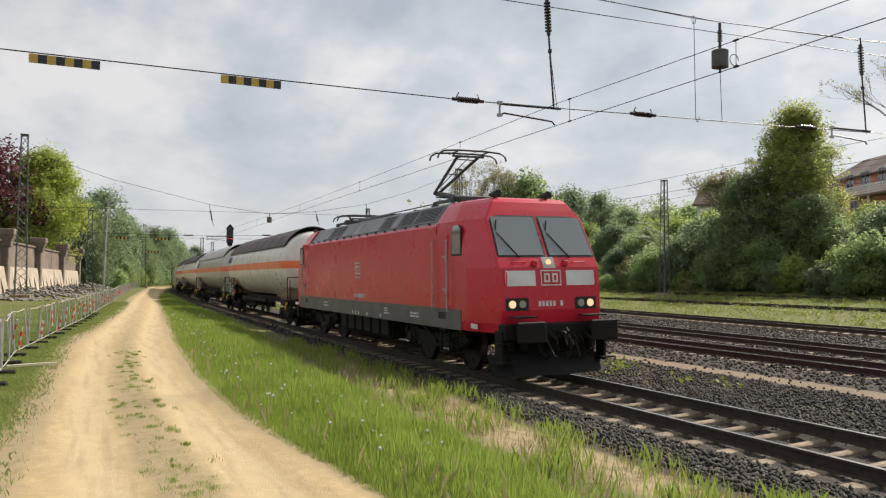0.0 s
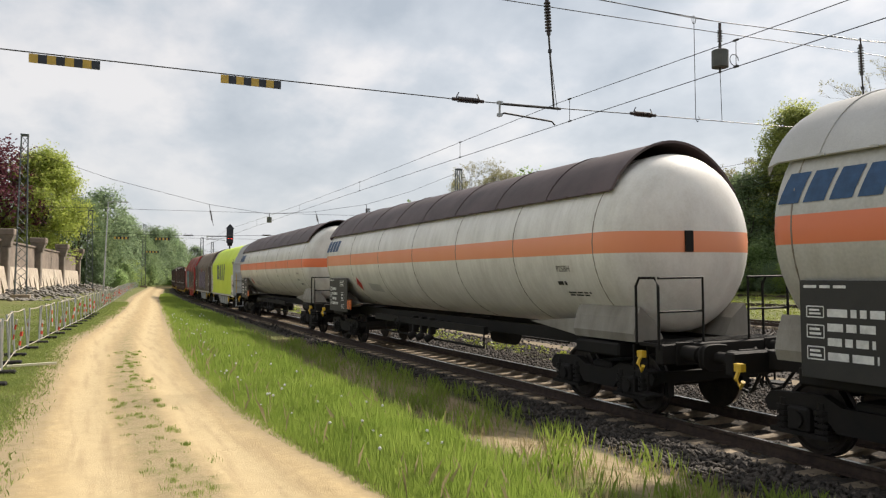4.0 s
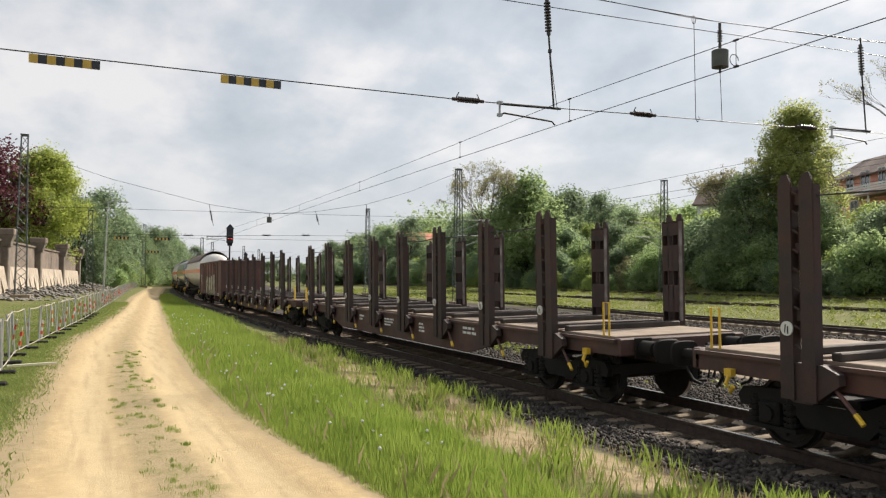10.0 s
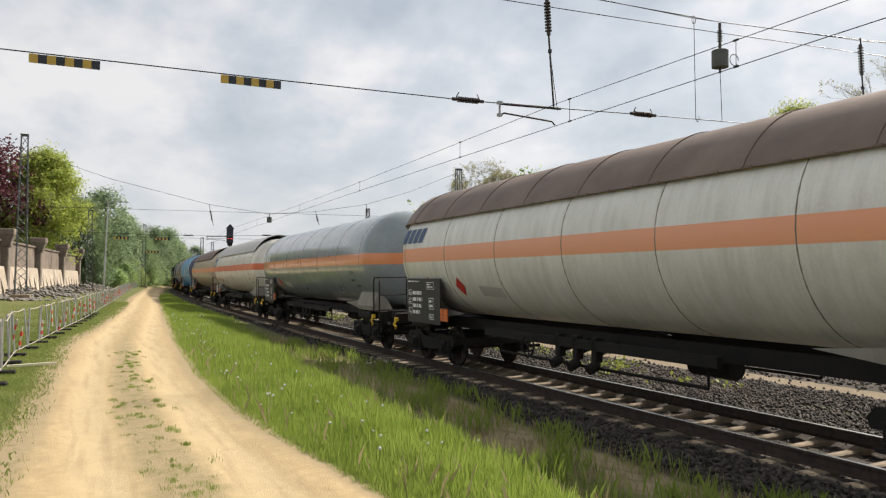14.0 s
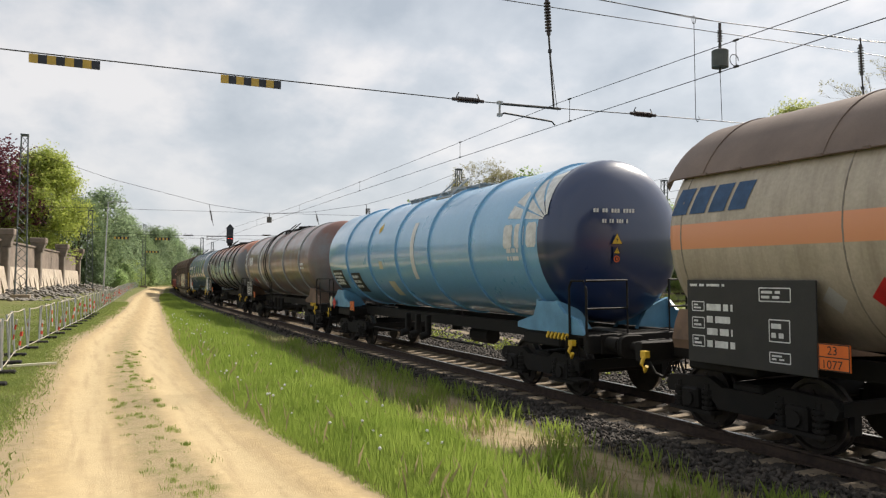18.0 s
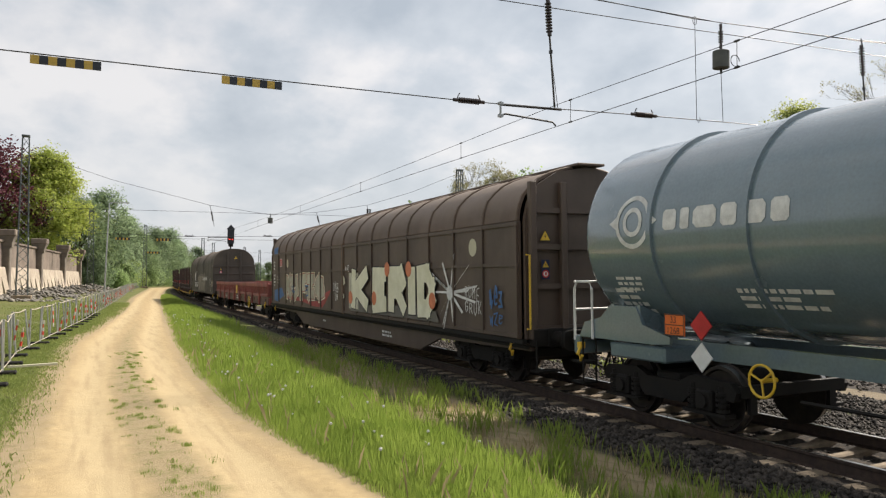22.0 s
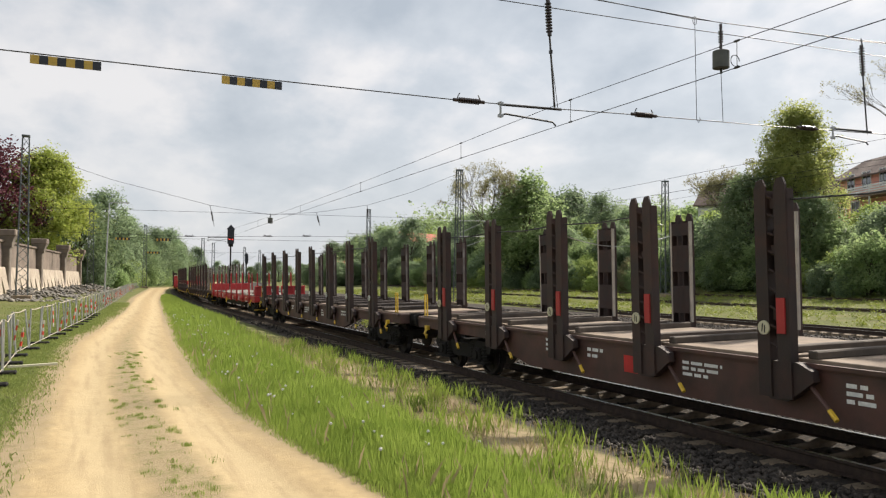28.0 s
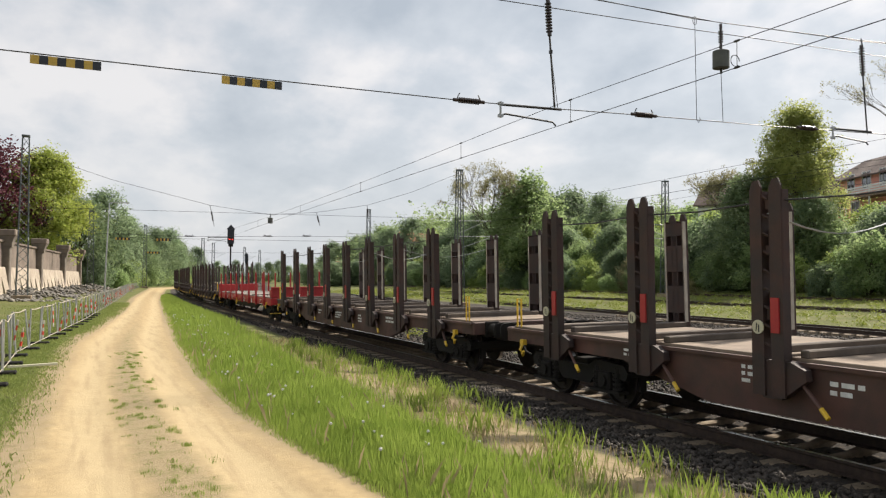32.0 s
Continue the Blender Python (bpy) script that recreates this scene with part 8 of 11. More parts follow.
        for sx in (-1, 1):
            # side window, door with rails, step recess
            yc = sy * (H - 2.25)
            bm = B()
            o = [(-0.22, 2.68), (0.22, 2.68), (0.22, 3.22), (0.10, 3.32), (-0.12, 3.32), (-0.22, 3.24)]
            extrude_yz(bm, [(yc - sy * a * 1.15, z - 0.02 + (z - 3) * 0.06) for a, z in o], sx * 1.46, sx * 1.488)
            fr = part("side_window_frame", bm, P["rubber"], cab)
            bm = B()
            extrude_yz(bm, [(yc - sy * a, z) for a, z in o], sx * 1.47, sx * 1.494)
            part("side_window", bm, P["glass"], fr)
            yd = sy * (H - 3.05)
            bm = B()
            box(bm, (sx * 1.482, yd, 2.28), (0.012, 0.68, 1.72), bevel=0.004)
            dr = part("cab_door", bm, P["loco_red"], w)
            bm = B()
            for z in (1.85, 2.6):
                box(bm, (sx * 1.50, yd + sy * 0.27, z), (0.04, 0.05, 0.14))
                rod(bm, (sx * 1.52, yd + sy * 0.27, z), (sx * 1.52, yd + sy * 0.1, z + 0.05), 0.015, 6)
            part("door_handle", bm, M["steel"], dr)
            for k in (-0.42, 0.42):
                bm = B()
                pipe(bm, [(sx * 1.48, yd + k, 3.02), (sx * 1.56, yd + k, 3.0), (sx * 1.56, yd + k, 1.4), (sx * 1.48, yd + k, 1.38)], 0.017, 6)
                part("hand_rail", bm, M["steel"], w)
            bm = B()
            box(bm, (sx * 1.486, yd, 1.28), (0.02, 0.42, 0.16))
            part("step_recess", bm, P["rubber"], w)
            bm = B()
            for z in (0.45, 0.72, 0.96):
                box(bm, (sx * 1.36, yd, z), (0.26, 0.42, 0.03))
            for k in (-0.22, 0.22):
                box(bm, (sx * 1.40, yd + k, 0.72), (0.05, 0.03, 0.62))
            part("steps", bm, M["black"], w)
            bm = B()
            box(bm, (sx * 1.47, sy * (H - 1.42), 1.12), (0.02, 0.38, 0.1), Euler((0, 0, -sy * sx * 0.12)).to_matrix())
            part("white_label", bm, M["white"], w)
        # buffer beam, snow plough
        bm = B()
        box(bm, (0, sy * (H - 0.62), 1.02), (2.5, 0.3, 0.34), bevel=0.03)
        box(bm, (-0.85, sy * (H - 0.42), 1.34), (0.5, 0.35, 0.03))
        box(bm, (0.85, sy * (H - 0.42), 1.34), (0.5, 0.35, 0.03))
        for x in (-0.45, -0.3, 0.3, 0.42, 0.55):
            pipe(bm, [(x, sy * (H - 0.5), 0.95), (x, sy * (H - 0.34), 0.8), (x + 0.02, sy * (H - 0.3), 0.55), (x, sy * (H - 0.42), 0.45)], 0.028, 6)
        box(bm, (0, sy * (H - 0.98), 0.72), (2.3, 0.12, 0.55))
        for x in (-1.02, -0.68, 0.0, 0.66, 1.0):
            box(bm, (x, sy * (H - 0.8), 0.78), (0.2, 0.26, 0.34), bevel=0.03)
        for x in (-0.62, -0.18, 0.12, 0.68):
            pipe(bm, [(x, sy * (H - 0.52), 1.0), (x + 0.05, sy * (H - 0.3), 0.86), (x + 0.12, sy * (H - 0.34), 0.62), (x + 0.1, sy * (H - 0.5), 0.5)], 0.035, 6)
        for x in (-1.25, 1.25):
            box(bm, (x, sy * (H - 0.7), 0.7), (0.06, 0.3, 0.7))
            for z in (0.42, 0.8):
                box(bm, (x, sy * (H - 0.55), z), (0.34, 0.25, 0.03))
        part("buffer_beam", bm, M["black"], w)
        bm = B()
        secs = []
        for x, b in ((-1.38, 0.75), (-1.0, 0.5), (0, 0.28), (1.0, 0.5), (1.38, 0.75)):
            secs.append([(x, sy * (H - b - 0.25), 0.55), (x, sy * (H - b - 0.06), 0.32), (x, sy * (H - b + 0.05), 0.14), (x, sy * (H - b), 0.14), (x, sy * (H - b - 0.12), 0.32), (x, sy * (H - b - 0.30), 0.55)])
        loft(bm, secs)
        part("snow_plough", bm, M["black"], w)
    # underfloor
    bm = B()
    box(bm, (0, 0, 0.72), (2.5, 4.6, 0.62), bevel=0.06)
    for k in range(6):
        for sx in (-1, 1):
            box(bm, (sx * 1.28, -2.0 + k * 0.8, 0.75), (0.12, 0.6, 0.5), bevel=0.03)
    part("underfloor_box", bm, M["black"], w)
    s = flat_side(-1.488)
    bm = B()
    rect(bm, 0.0, 2.38, 0.56, 0.46, s)
    bdg = part("badge", bm, P["letter"], w)
    bm = B()
    rect(bm, 0.0, 2.38, 0.50, 0.40, s, 0.003)
    part("badge_field", bm, P["diamond"], bdg)
    for k in (-0.115, 0.115):
        bm = B()
        rect(bm, k, 2.38, 0.17, 0.27, s, 0.006)
        part("badge_stroke", bm, P["letter"], bdg)
        bm = B()
        rect(bm, k, 2.38, 0.08, 0.17, s, 0.009)
        part("badge_gap", bm, P["diamond"], bdg)
    bm = B()
    for k in range(9):
        rect(bm, 0.30 - k * 0.115, 1.60, 0.075, 0.13 if k > 2 else 0.09, s)
    part("number_mark", bm, P["letter"], w)
    bm = B()
    bars(bm, 3.9, 1.34, 0.7, 0.2, 2, flat_side(-1.496), 0, 3)
    bars(bm, -2.4, 1.34, 0.5, 0.2, 3, flat_side(-1.496), 0, 4)
    bars(bm, -4.4, 1.3, 0.7, 0.16, 2, flat_side(-1.496), 0, 5)
    part("print", bm, P["letter"], w)
    bm = B()
    for k in (0.5, 0.2, -0.1, -0.9, -2.1):
        rect(bm, k, 1.08, 0.1, 0.1, flat_side(-1.496))
    part("frame_mark", bm, P["letter"], w)
    # bogies
    for sy in (-1, 1):
        bm = B()
        for sx in (-1, 1):
            extrude_yz(bm, [(-2.0, 0.72), (-1.7, 0.95), (-0.6, 0.80), (0.6, 0.80), (1.7, 0.95), (2.0, 0.72), (1.7, 0.6), (0.7, 0.48), (-0.7, 0.48), (-1.7, 0.6)], sx * 1.06, sx * 1.2)
            for k in (-1.3, 1.3):
                box(bm, (sx * 1.18, k, 0.62), (0.2, 0.36, 0.36), bevel=0.05)
                rod(bm, (sx * 1.28, k, 0.62), (sx * 1.33, k, 0.62), 0.13, 14)
                for d_ in (-0.34, 0.34):
                    for q in range(4):
                        rod(bm, (sx * 1.16, k + d_, 0.56 + q * 0.08), (sx * 1.16, k + d_, 0.60 + q * 0.08), 0.09, 10)
            rod(bm, (sx * 1.22, -0.3, 0.6), (sx * 1.22, 0.5, 0.95), 0.05, 8)
            rod(bm, (sx * 1.25, 1.6, 0.5), (sx * 1.25, 1.6, 0.95), 0.045, 8)
        box(bm, (0, 0, 0.72), (2.1, 0.7, 0.3), bevel=0.04)
        bg = new("bogie", mesh_of("bogie", bm, M["black"]))
        bg.parent = w
        bg.matrix_basis = pose(0, sy * 5.2, 0)
        for k in (-1.3, 1.3):
            ws = shared("wheelset", cached(("wheels", 0.62), lambda: wheelset_mesh(0.62)), bg, pose(0, k, 0.62))
            WHEELS.append((ws, w, 0.62, k))
        for sx in (-1, 1):
            shared("buffer", cached("loco_buffer", loco_buffer), w, pose(sx * 0.875, sy * H, 1.05, 0, 0, 0 if sy > 0 else 180))
        shared("coupling", cached("coupling", coupling_mesh), w, pose(0, sy * H, 1.0, 0, 0, 0 if sy > 0 else 180))
    return w


def loco_buffer():
    bm = B()
    rod(bm, (0, -0.62, 0), (0, -0.3, 0), 0.14, 14)
    rod(bm, (0, -0.3, 0), (0, -0.04, 0), 0.11, 12)
    box(bm, (0, -0.03, 0), (0.66, 0.06, 0.42), bevel=0.02)
    return mesh_of("buffer", bm, M["black"])


# ------------------------------------------------ making up the train
def er_logo(w, half, side):
    bm = B()
    block_letters(w, -half + 1.72, 2.72, ((0.34, "round"), (0.36, "round"), (0.36, "round")), 0.46, P["letter"], side, 0.09)
    for k in range(4):
        q0, q1 = 0.12 + k * 0.34, 0.12 + k * 0.34 + 0.27
        c = (-half + 0.15, 3.2)
        polygon(bm, [(c[0] + 0.15 * math.cos(q0), c[1] + 0.1 * math.sin(q0)), (c[0] + 1.5 * math.cos(q0), c[1] + 0.95 * math.sin(q0)), (c[0] + 1.5 * math.cos(q1), c[1] + 0.95 * math.sin(q1)), (c[0] + 0.15 * math.cos(q1), c[1] + 0.1 * math.sin(q1))], side, 0.002)
    part("logo", bm, P["letter"], w)
    bm = B()
    rect(bm, half - 2.6, 2.0, 0.9, 0.6, side)
    rect(bm, half - 0.75, 2.1, 1.1, 0.6, side)
    brd = part("dark_label", bm, P["board"], w)
    bm = B()
    bars(bm, half - 2.2, 2.25, 0.7, 0.45, 3, side, 0.004, 5)
    bars(bm, half - 0.25, 2.34, 1.0, 0.45, 4, side, 0.004, 6)
    part("label_print", bm, P["letter"], brd)
    bm = B()
    rect(bm, half - 5.6, 1.85, 0.5, 0.4, side)
    rect(bm, half - 5.2, 2.5, 0.28, 0.22, side)
    part("paper_label", bm, P["cream"], w)
    bm = B()
    diamond(bm, half - 4.9, 3.55, 0.16, side)
    part("warning_label", bm, M["yellow"], w)
    H = half + 1.4
    for k, m_ in ((0.0, P["cream"]), (0.38, P["diamond"])):
        bm = B()
        box(bm, (-1.36, H - 1.05 - k, 1.32 - k * 0.1), (0.015, 0.27, 0.27), Euler((radians(45), 0, 0)).to_matrix())
        part("hazard_diamond", bm, m_, w)


def vtg_logo(w, half, side):
    bm = B()
    for k in range(3):
        q = 2 * math.pi * k / 3 + 0.5
        c = (half - 0.45, 2.98)
        polygon(bm, [(c[0] + 0.36 * math.cos(q), c[1] + 0.36 * math.sin(q)), (c[0] + 0.36 * math.cos(q + 1.2), c[1] + 0.36 * math.sin(q + 1.2)), (c[0] + 0.12 * math.cos(q + 0.9), c[1] + 0.12 * math.sin(q + 0.9)), (c[0] + 0.12 * math.cos(q + 0.1), c[1] + 0.12 * math.sin(q + 0.1))], side)
    part("logo", bm, P["letter"], w)
    block_letters(w, half - 1.02, 2.76, ((0.42, "slant"), (0.34, "round"), (0.42, "round")), 0.42, P["letter"], side, 0.10)


def graf_logo(w, half, side):
    bm = B()
    for k in range(4):
        polygon(bm, [(half - 0.35 - k * 0.3, 2.98), (half - 0.6 - k * 0.3, 2.98), (half - 0.68 - k * 0.3, 3.3), (half - 0.43 - k * 0.3, 3.3)], side)
    part("logo", bm, P["letter"], w)
    # two sprayed words
    lay = ((P["hopper"], 0.10, 0.0, "spray_halo"), (P["ink"], 0.05, 0.006, "spray_outline"), (P["cyan"], 0.0, 0.013, "spray_letter"))
    sprayed_word(w, "RBOtOK", ((5.35, 4.6), (4.45, 3.85), (3.65, 3.2), (2.95, 2.1), (1.65, 1.1), (0.75, 0.1)), 2.1, 2.96, 0.25, side, lay, 17, 0.05)
    sprayed_word(w, "aFdMb", ((-0.55, -1.0), (-1.15, -2.0), (-2.35, -3.05), (-3.3, -4.05), (-4.3, -5.0)), 2.08, 3.05, 0.25, side, lay, 18, 0.06)
    bm = B()
    disc(bm, 4.25, 1.95, 0.1, side, 0.003)
    part("spray_spot", bm, P["brightred"], w)


def erm_logo(w, half, side):
    bm = B()
    c = (half - 1.1, 3.0)
    for i in range(28):
        q, q2 = 2 * math.pi * i / 28, 2 * math.pi * (i + 1) / 28
        for r1, r2 in ((0.40, 0.33), (0.22, 0.15)):
            polygon(bm, [(c[0] + r1 * math.cos(q), c[1] + r1 * math.sin(q)), (c[0] + r1 * math.cos(q2), c[1] + r1 * math.sin(q2)), (c[0] + r2 * math.cos(q2), c[1] + r2 * math.sin(q2)), (c[0] + r2 * math.cos(q), c[1] + r2 * math.sin(q))], side)
    for s_ in (-1, 1):
        polygon(bm, [(c[0] + s_ * 0.38, c[1] + 0.1), (c[0] + s_ * 0.55, c[1]), (c[0] + s_ * 0.38, c[1] - 0.1)], side)
    part("logo", bm, P["letter"], w)
    block_letters(w, half - 1.78, 2.84, ((0.27, "round"), (0.17, "round"), (0.42, "round"), (0.27, "round"), (0.38, "round"), (0.27, "round")), 0.29, P["letter"], side, 0.08)


def copied(first, u0, u1, wheels_of):
    """Another wagon like first; its wheelsets are listed too."""
    c = copy_thing(first, Matrix.Identity(4))
    a = [o for o in first.children_recursive if o.name.split(".")[0] == "wheelset"]
    b = [o for o in c.children_recursive if o.name.split(".")[0] == "wheelset"]
    known = {id_.name: (r, k) for id_, w_, r, k in WHEELS}
    for o, n in zip(a, b):
        r, k = known[o.name]
        WHEELS.append((n, c, r, k))
    return c


TRAIN = []        # thing, leading end, trailing end, in metres along the train


def make_up_train():
    ends = (13.21, 32.12, 51.8, 72.0, 91.6, 110.5, 123.1, 135.7, 147.9, 170.5, 192.3, 214.2, 229.5, 248.1, 267.2, 286.3, 305.2, 322.2, 339.6, 357.8, 375.2, 400.2,
            420.95, 441.8, 463.8, 485.8, 507.6, 528.0, 550.2, 572.2, 592.5, 614.5, 636.5, 658.5)
    L = [b - a for a, b in zip(ends, ends[1:])]
    made = []
    made.append(locomotive(L[0]))
    made.append(gas_tank("t1", "white gas tank wagon, orange band, dark brown sunshield, on the rails", L[1], "shield", skirt="rust", seed=1, plates=(("23", "1965"), ("23", "1965"))))
    made.append(gas_tank("t2", "grey-white gas tank wagon, orange band and pale metal sunshield", L[2], "shield_white", seed=2, plates=(("23", "1965"),)))
    made.append(gas_tank("t3", "white gas tank wagon, pale orange band, brown sunshield and white skirts", L[3], "shield", seed=3))
    made.append(gas_tank("t4", "dirty white gas tank wagon with orange band and brown sunshield", L[4], "shield", seed=4, plates=(("23", "1965"),)))
    made.append(tarp_wagon("covered wagon with clean lime-green tarpaulin and grey end walls", L[5], P["lime"], P["endgrey"], P["hopper"], 5, 0.35, 3, extra=lime_marks))
    made.append(tarp_wagon("covered wagon with dusty brown tarpaulin and violet graffiti", L[6], P["olive"], P["endbrown"], P["hopper"], 8, 0.8, 4, extra=brown_marks, shift=-0.25))
    made.append(tarp_wagon("covered wagon with wine-red tarpaulin, teal graffiti and red ends", L[7], P["wine"], P["endred"], P["endred"], 9, 0.9, 5, wheel_mat=M["black"], extra=wine_marks, shift=-0.25))
    first = stake_wagon("empty brown timber wagon with tall rusty paired stanchions", 21.9)
    made += [first, copied(first, 0, 0, 0), copied(first, 0, 0, 0)]
    made.append(gondola("rusty brown open wagon with large cream graffiti on its side", L[11]))
    made.append(gas_tank("t5", "white gas tank wagon, salmon band, tan sunshield, red smears", L[12], "shield_tan", seed=5, plates=(("23", "1077"),)))
    made.append(gas_tank("t6", "blue-grey gas tank wagon with orange band and white hand rails", L[13], None, logo="bars", rail=None, seed=6, plates=(("23", "1077"),), boards=True))
    made.append(gas_tank("t7", "clean white gas tank wagon with red-orange band and pale sunshield", L[14], "shield_white", logo="box", seed=7, plates=(("23", "1077"),), board=(1.0, 0.55, 1.36)))
    made.append(gas_tank("t8", "beige stained gas tank wagon with salmon band and tan sunshield", L[15], "shield_tan", skirt="rust", seed=8, end_hatch=True, plates=(("23", "1077"),)))
    made.append(oil_tank("er", "sky-blue oil tank wagon with navy front end and hoops", L[16], [-6.1, -3.85, -1.6, 0.65, 2.9, 5.1], P["skyblue"], er_logo, (("33", "1294"),), white_band=-0.55, seed=3))
    made.append(oil_tank("vtg", "rusty grey-brown oil tank wagon with side ladder", L[17], [-5.6, -2.6, 0.4, 3.2, 6.62], P["rust"], vtg_logo, (("33", "1268"),), white_band=2.8, ladder=True, seed=5, ring_mat=M["steel"]))
    made.append(oil_tank("graf", "dark grey oil tank wagon with rusted crown and pale blue graffiti", L[18], [-6.0, -4.1, -2.1, 0.5, 2.6, 4.6, 6.5], M["black"], graf_logo, (("33", "1268"),), white_band=0.0, seed=7, ring_mat=M["black"]))
    made.append(oil_tank("erm", "glossy slate-green oil tank wagon with hoops and white rails", L[19], [-5.6, -3.6, -1.7, 0.2, 2.1, 4.0, 5.8], TANKS["erm"], erm_logo, (("33", "1268"),), white_band=1.25, seed=9))
    made.append(slide_wall("long dark brown sliding-wall wagon covered in graffiti", L[20]))
    made.append(dropside("faded red low-sided flat wagon with a yellow side panel", L[21]))
    made.append(tarp_wagon("long covered wagon with wrinkled dark green tarpaulin and graffiti", L[22], P["dark"], P["endolive"], P["endolive"], 13, 0.85, 6, name="long_tarpaulin_wagon", wheel_mat=P["red_lens"], extra=dark_marks, hop=False, shift=-0.5))
    second = stake_wagon("empty brown timber wagon with stanchions, red marks and lashing straps", 21.9, True, 3)
    made += [second, copied(second, 0, 0, 0), copied(first, 0, 0, 0)]
    red = red_flat("bright red empty flat wagon with short stanchions and plank floor", 20.35)
    made.append(red)
    made += [copied(second, 0, 0, 0), copied(second, 0, 0, 0), copied(red, 0, 0, 0), copied(first, 0, 0, 0), copied(first, 0, 0, 0), copied(first, 0, 0, 0)]
    for ob, a, b in zip(made, ends, ends[1:]):
        TRAIN.append((ob, a, b))


make_up_train()


# ------------------------------------------------ overhead line
def insulator(bm, a, b, r=0.055, sheds=9, cap=0.12):
    a, b = Vector(a), Vector(b)
    d = b - a
    rod(bm, a, b, r * 0.4, 8)
    for i in range(sheds):
        p = a + d * (cap + (1 - 2 * cap) * i / (sheds - 1))
        rod(bm, p - d.normalized() * 0.012, p + d.normalized() * 0.012, r, 12)
    for p, q in ((a, a + d * cap * 0.7), (b, b - d * cap * 0.7)):
        rod(bm, p, q, r * 0.62, 8)
    return bm


def lattice_mast(label, x, y, top, w0=0.55, w1=0.32, z0=None, arms=()):
    m = thing("catenary_mast", label, "mast", "catenary masts")
    z = float(ground_z(np.array(x), np.array(y))) - 0.05 if z0 is None else z0
    bm = B()
    cs = ((-1, -1), (1, -1), (1, 1), (-1, 1))
    for a, b in cs:
        rod(bm, (x + a * w0 / 2, y + b * w0 / 2, z), (x + a * w1 / 2, y + b * w1 / 2, top), 0.045, 4)
    part("leg", bm, MAST, m)
    bm = B()
    n = int((top - z) / 0.62)
    for i in range(n):
        f0, f1 = i / n, (i + 1) / n
        h0, h1 = z + (top - z) * f0, z + (top - z) * f1
        k0, k1 = (w0 + (w1 - w0) * f0) / 2, (w0 + (w1 - w0) * f1) / 2
        for j in range(4):
            p, q = cs[j], cs[(j + 1) % 4]
            if i % 2:
                p, q = q, p
            rod(bm, (x + p[0] * k0, y + p[1] * k0, h0), (x + q[0] * k1, y + q[1] * k1, h1), 0.02, 4)
    box(bm, (x, y, top + 0.05), (w1 + 0.1, w1 + 0.1, 0.12))
    part("bracing", bm, MAST, m)
    bm = B()
    box(bm, (x, y, z + 0.1), (w0 + 0.5, w0 + 0.5, 0.5), bevel=0.03)
    part("footing", bm, M["concrete"], m)
    for h, reach in arms:
        bm = B()
        rod(bm, (x, y, h), (x + reach, y, h + 0.1), 0.035, 6)
        rod(bm, (x, y, h - 1.1), (x + reach * 0.85, y, h + 0.05), 0.03, 6)
        insulator(bm, (x + reach * 0.1, y, h), (x + reach * 0.25, y, h + 0.02), 0.06, 6)
        part("bracket", bm, M["steel"], m)
    return m


MAST = mat("mast_paint", (0.11, 0.125, 0.125), (0.08, 0.09, 0.09), 2, 0.6, 0.2)
CERAMIC = mat("brown_ceramic", (0.045, 0.028, 0.022), (0.03, 0.02, 0.018), 4, 0.25, bump=0)
IRON = mat("weight_iron", (0.10, 0.105, 0.095), (0.07, 0.075, 0.07), 3, 0.7)
STRIPE_Y = mat("sign_yellow", (0.55, 0.36, 0.07), (0.47, 0.31, 0.06), 4, 0.55, bump=0.03)
STRIPE_K = mat("sign_black", (0.02, 0.024, 0.035), None, 4, 0.5, bump=0.03)


def wire_thing(name, label, pts, r=0.012, mats=None):
    bm = pipe(B(), pts, r, 5)
    ob = new(name, mesh_of(name, bm, mats or M["wire"]))
    return tagged(ob, label, "wire", "overhead wires")


def bar_sign(x0, x1, y, ztop, h=0.145):
    s = thing("striped_warning_bar", "yellow and black striped warning bar hanging on a span wire", "sign", "striped warning bars")
    n = 8
    for i in range(n):
        bm = B()
        a, b = x0 + (x1 - x0) * i / n, x0 + (x1 - x0) * (i + 1) / n
        box(bm, ((a + b) / 2, y, ztop - h / 2 - 0.012), (b - a, 0.025, h))
        part("stripe", bm, STRIPE_K if i % 2 else STRIPE_Y, s)
    bm = B()
    for x in (x0 + 0.05, (x0 + x1) / 2, x1 - 0.05):
        pipe(bm, [(x, y, ztop - 0.02), (x, y - 0.015, ztop + 0.02), (x, y + 0.015, ztop + 0.02), (x, y, ztop - 0.02)], 0.006, 4)
    part("clip", bm, M["steel"], s)


def steady_arm(x, y, z, flip=1):
    """Bracket, registration tube and the thin arm that holds the contact wire."""
    s = thing("registration_arm", "grey registration arm holding the contact wire", "catenary arm", "registration arms")
    bm = B()
    box(bm, (x, y, z + 0.26), (0.10, 0.08, 0.06))
    box(bm, (x, y, z), (0.10, 0.08, 0.06))
    rod(bm, (x, y, z - 0.04), (x, y, z + 0.30), 0.025, 6)
    part("bracket", bm, M["steel"], s)
    bm = B()
    rod(bm, (x, y, z + 0.24), (x + 1.52, y, z + 0.28), 0.028, 8)
    part("upper_tube", bm, M["wire"], s)
    bm = B()
    pipe(bm, [(x, y, z), (x + 0.12, y, z + 0.05), (x + 1.30, y, z - 0.02), (x + 1.38, y, z - 0.09)], 0.02, 6)
    part("lower_arm", bm, M["wire"], s)


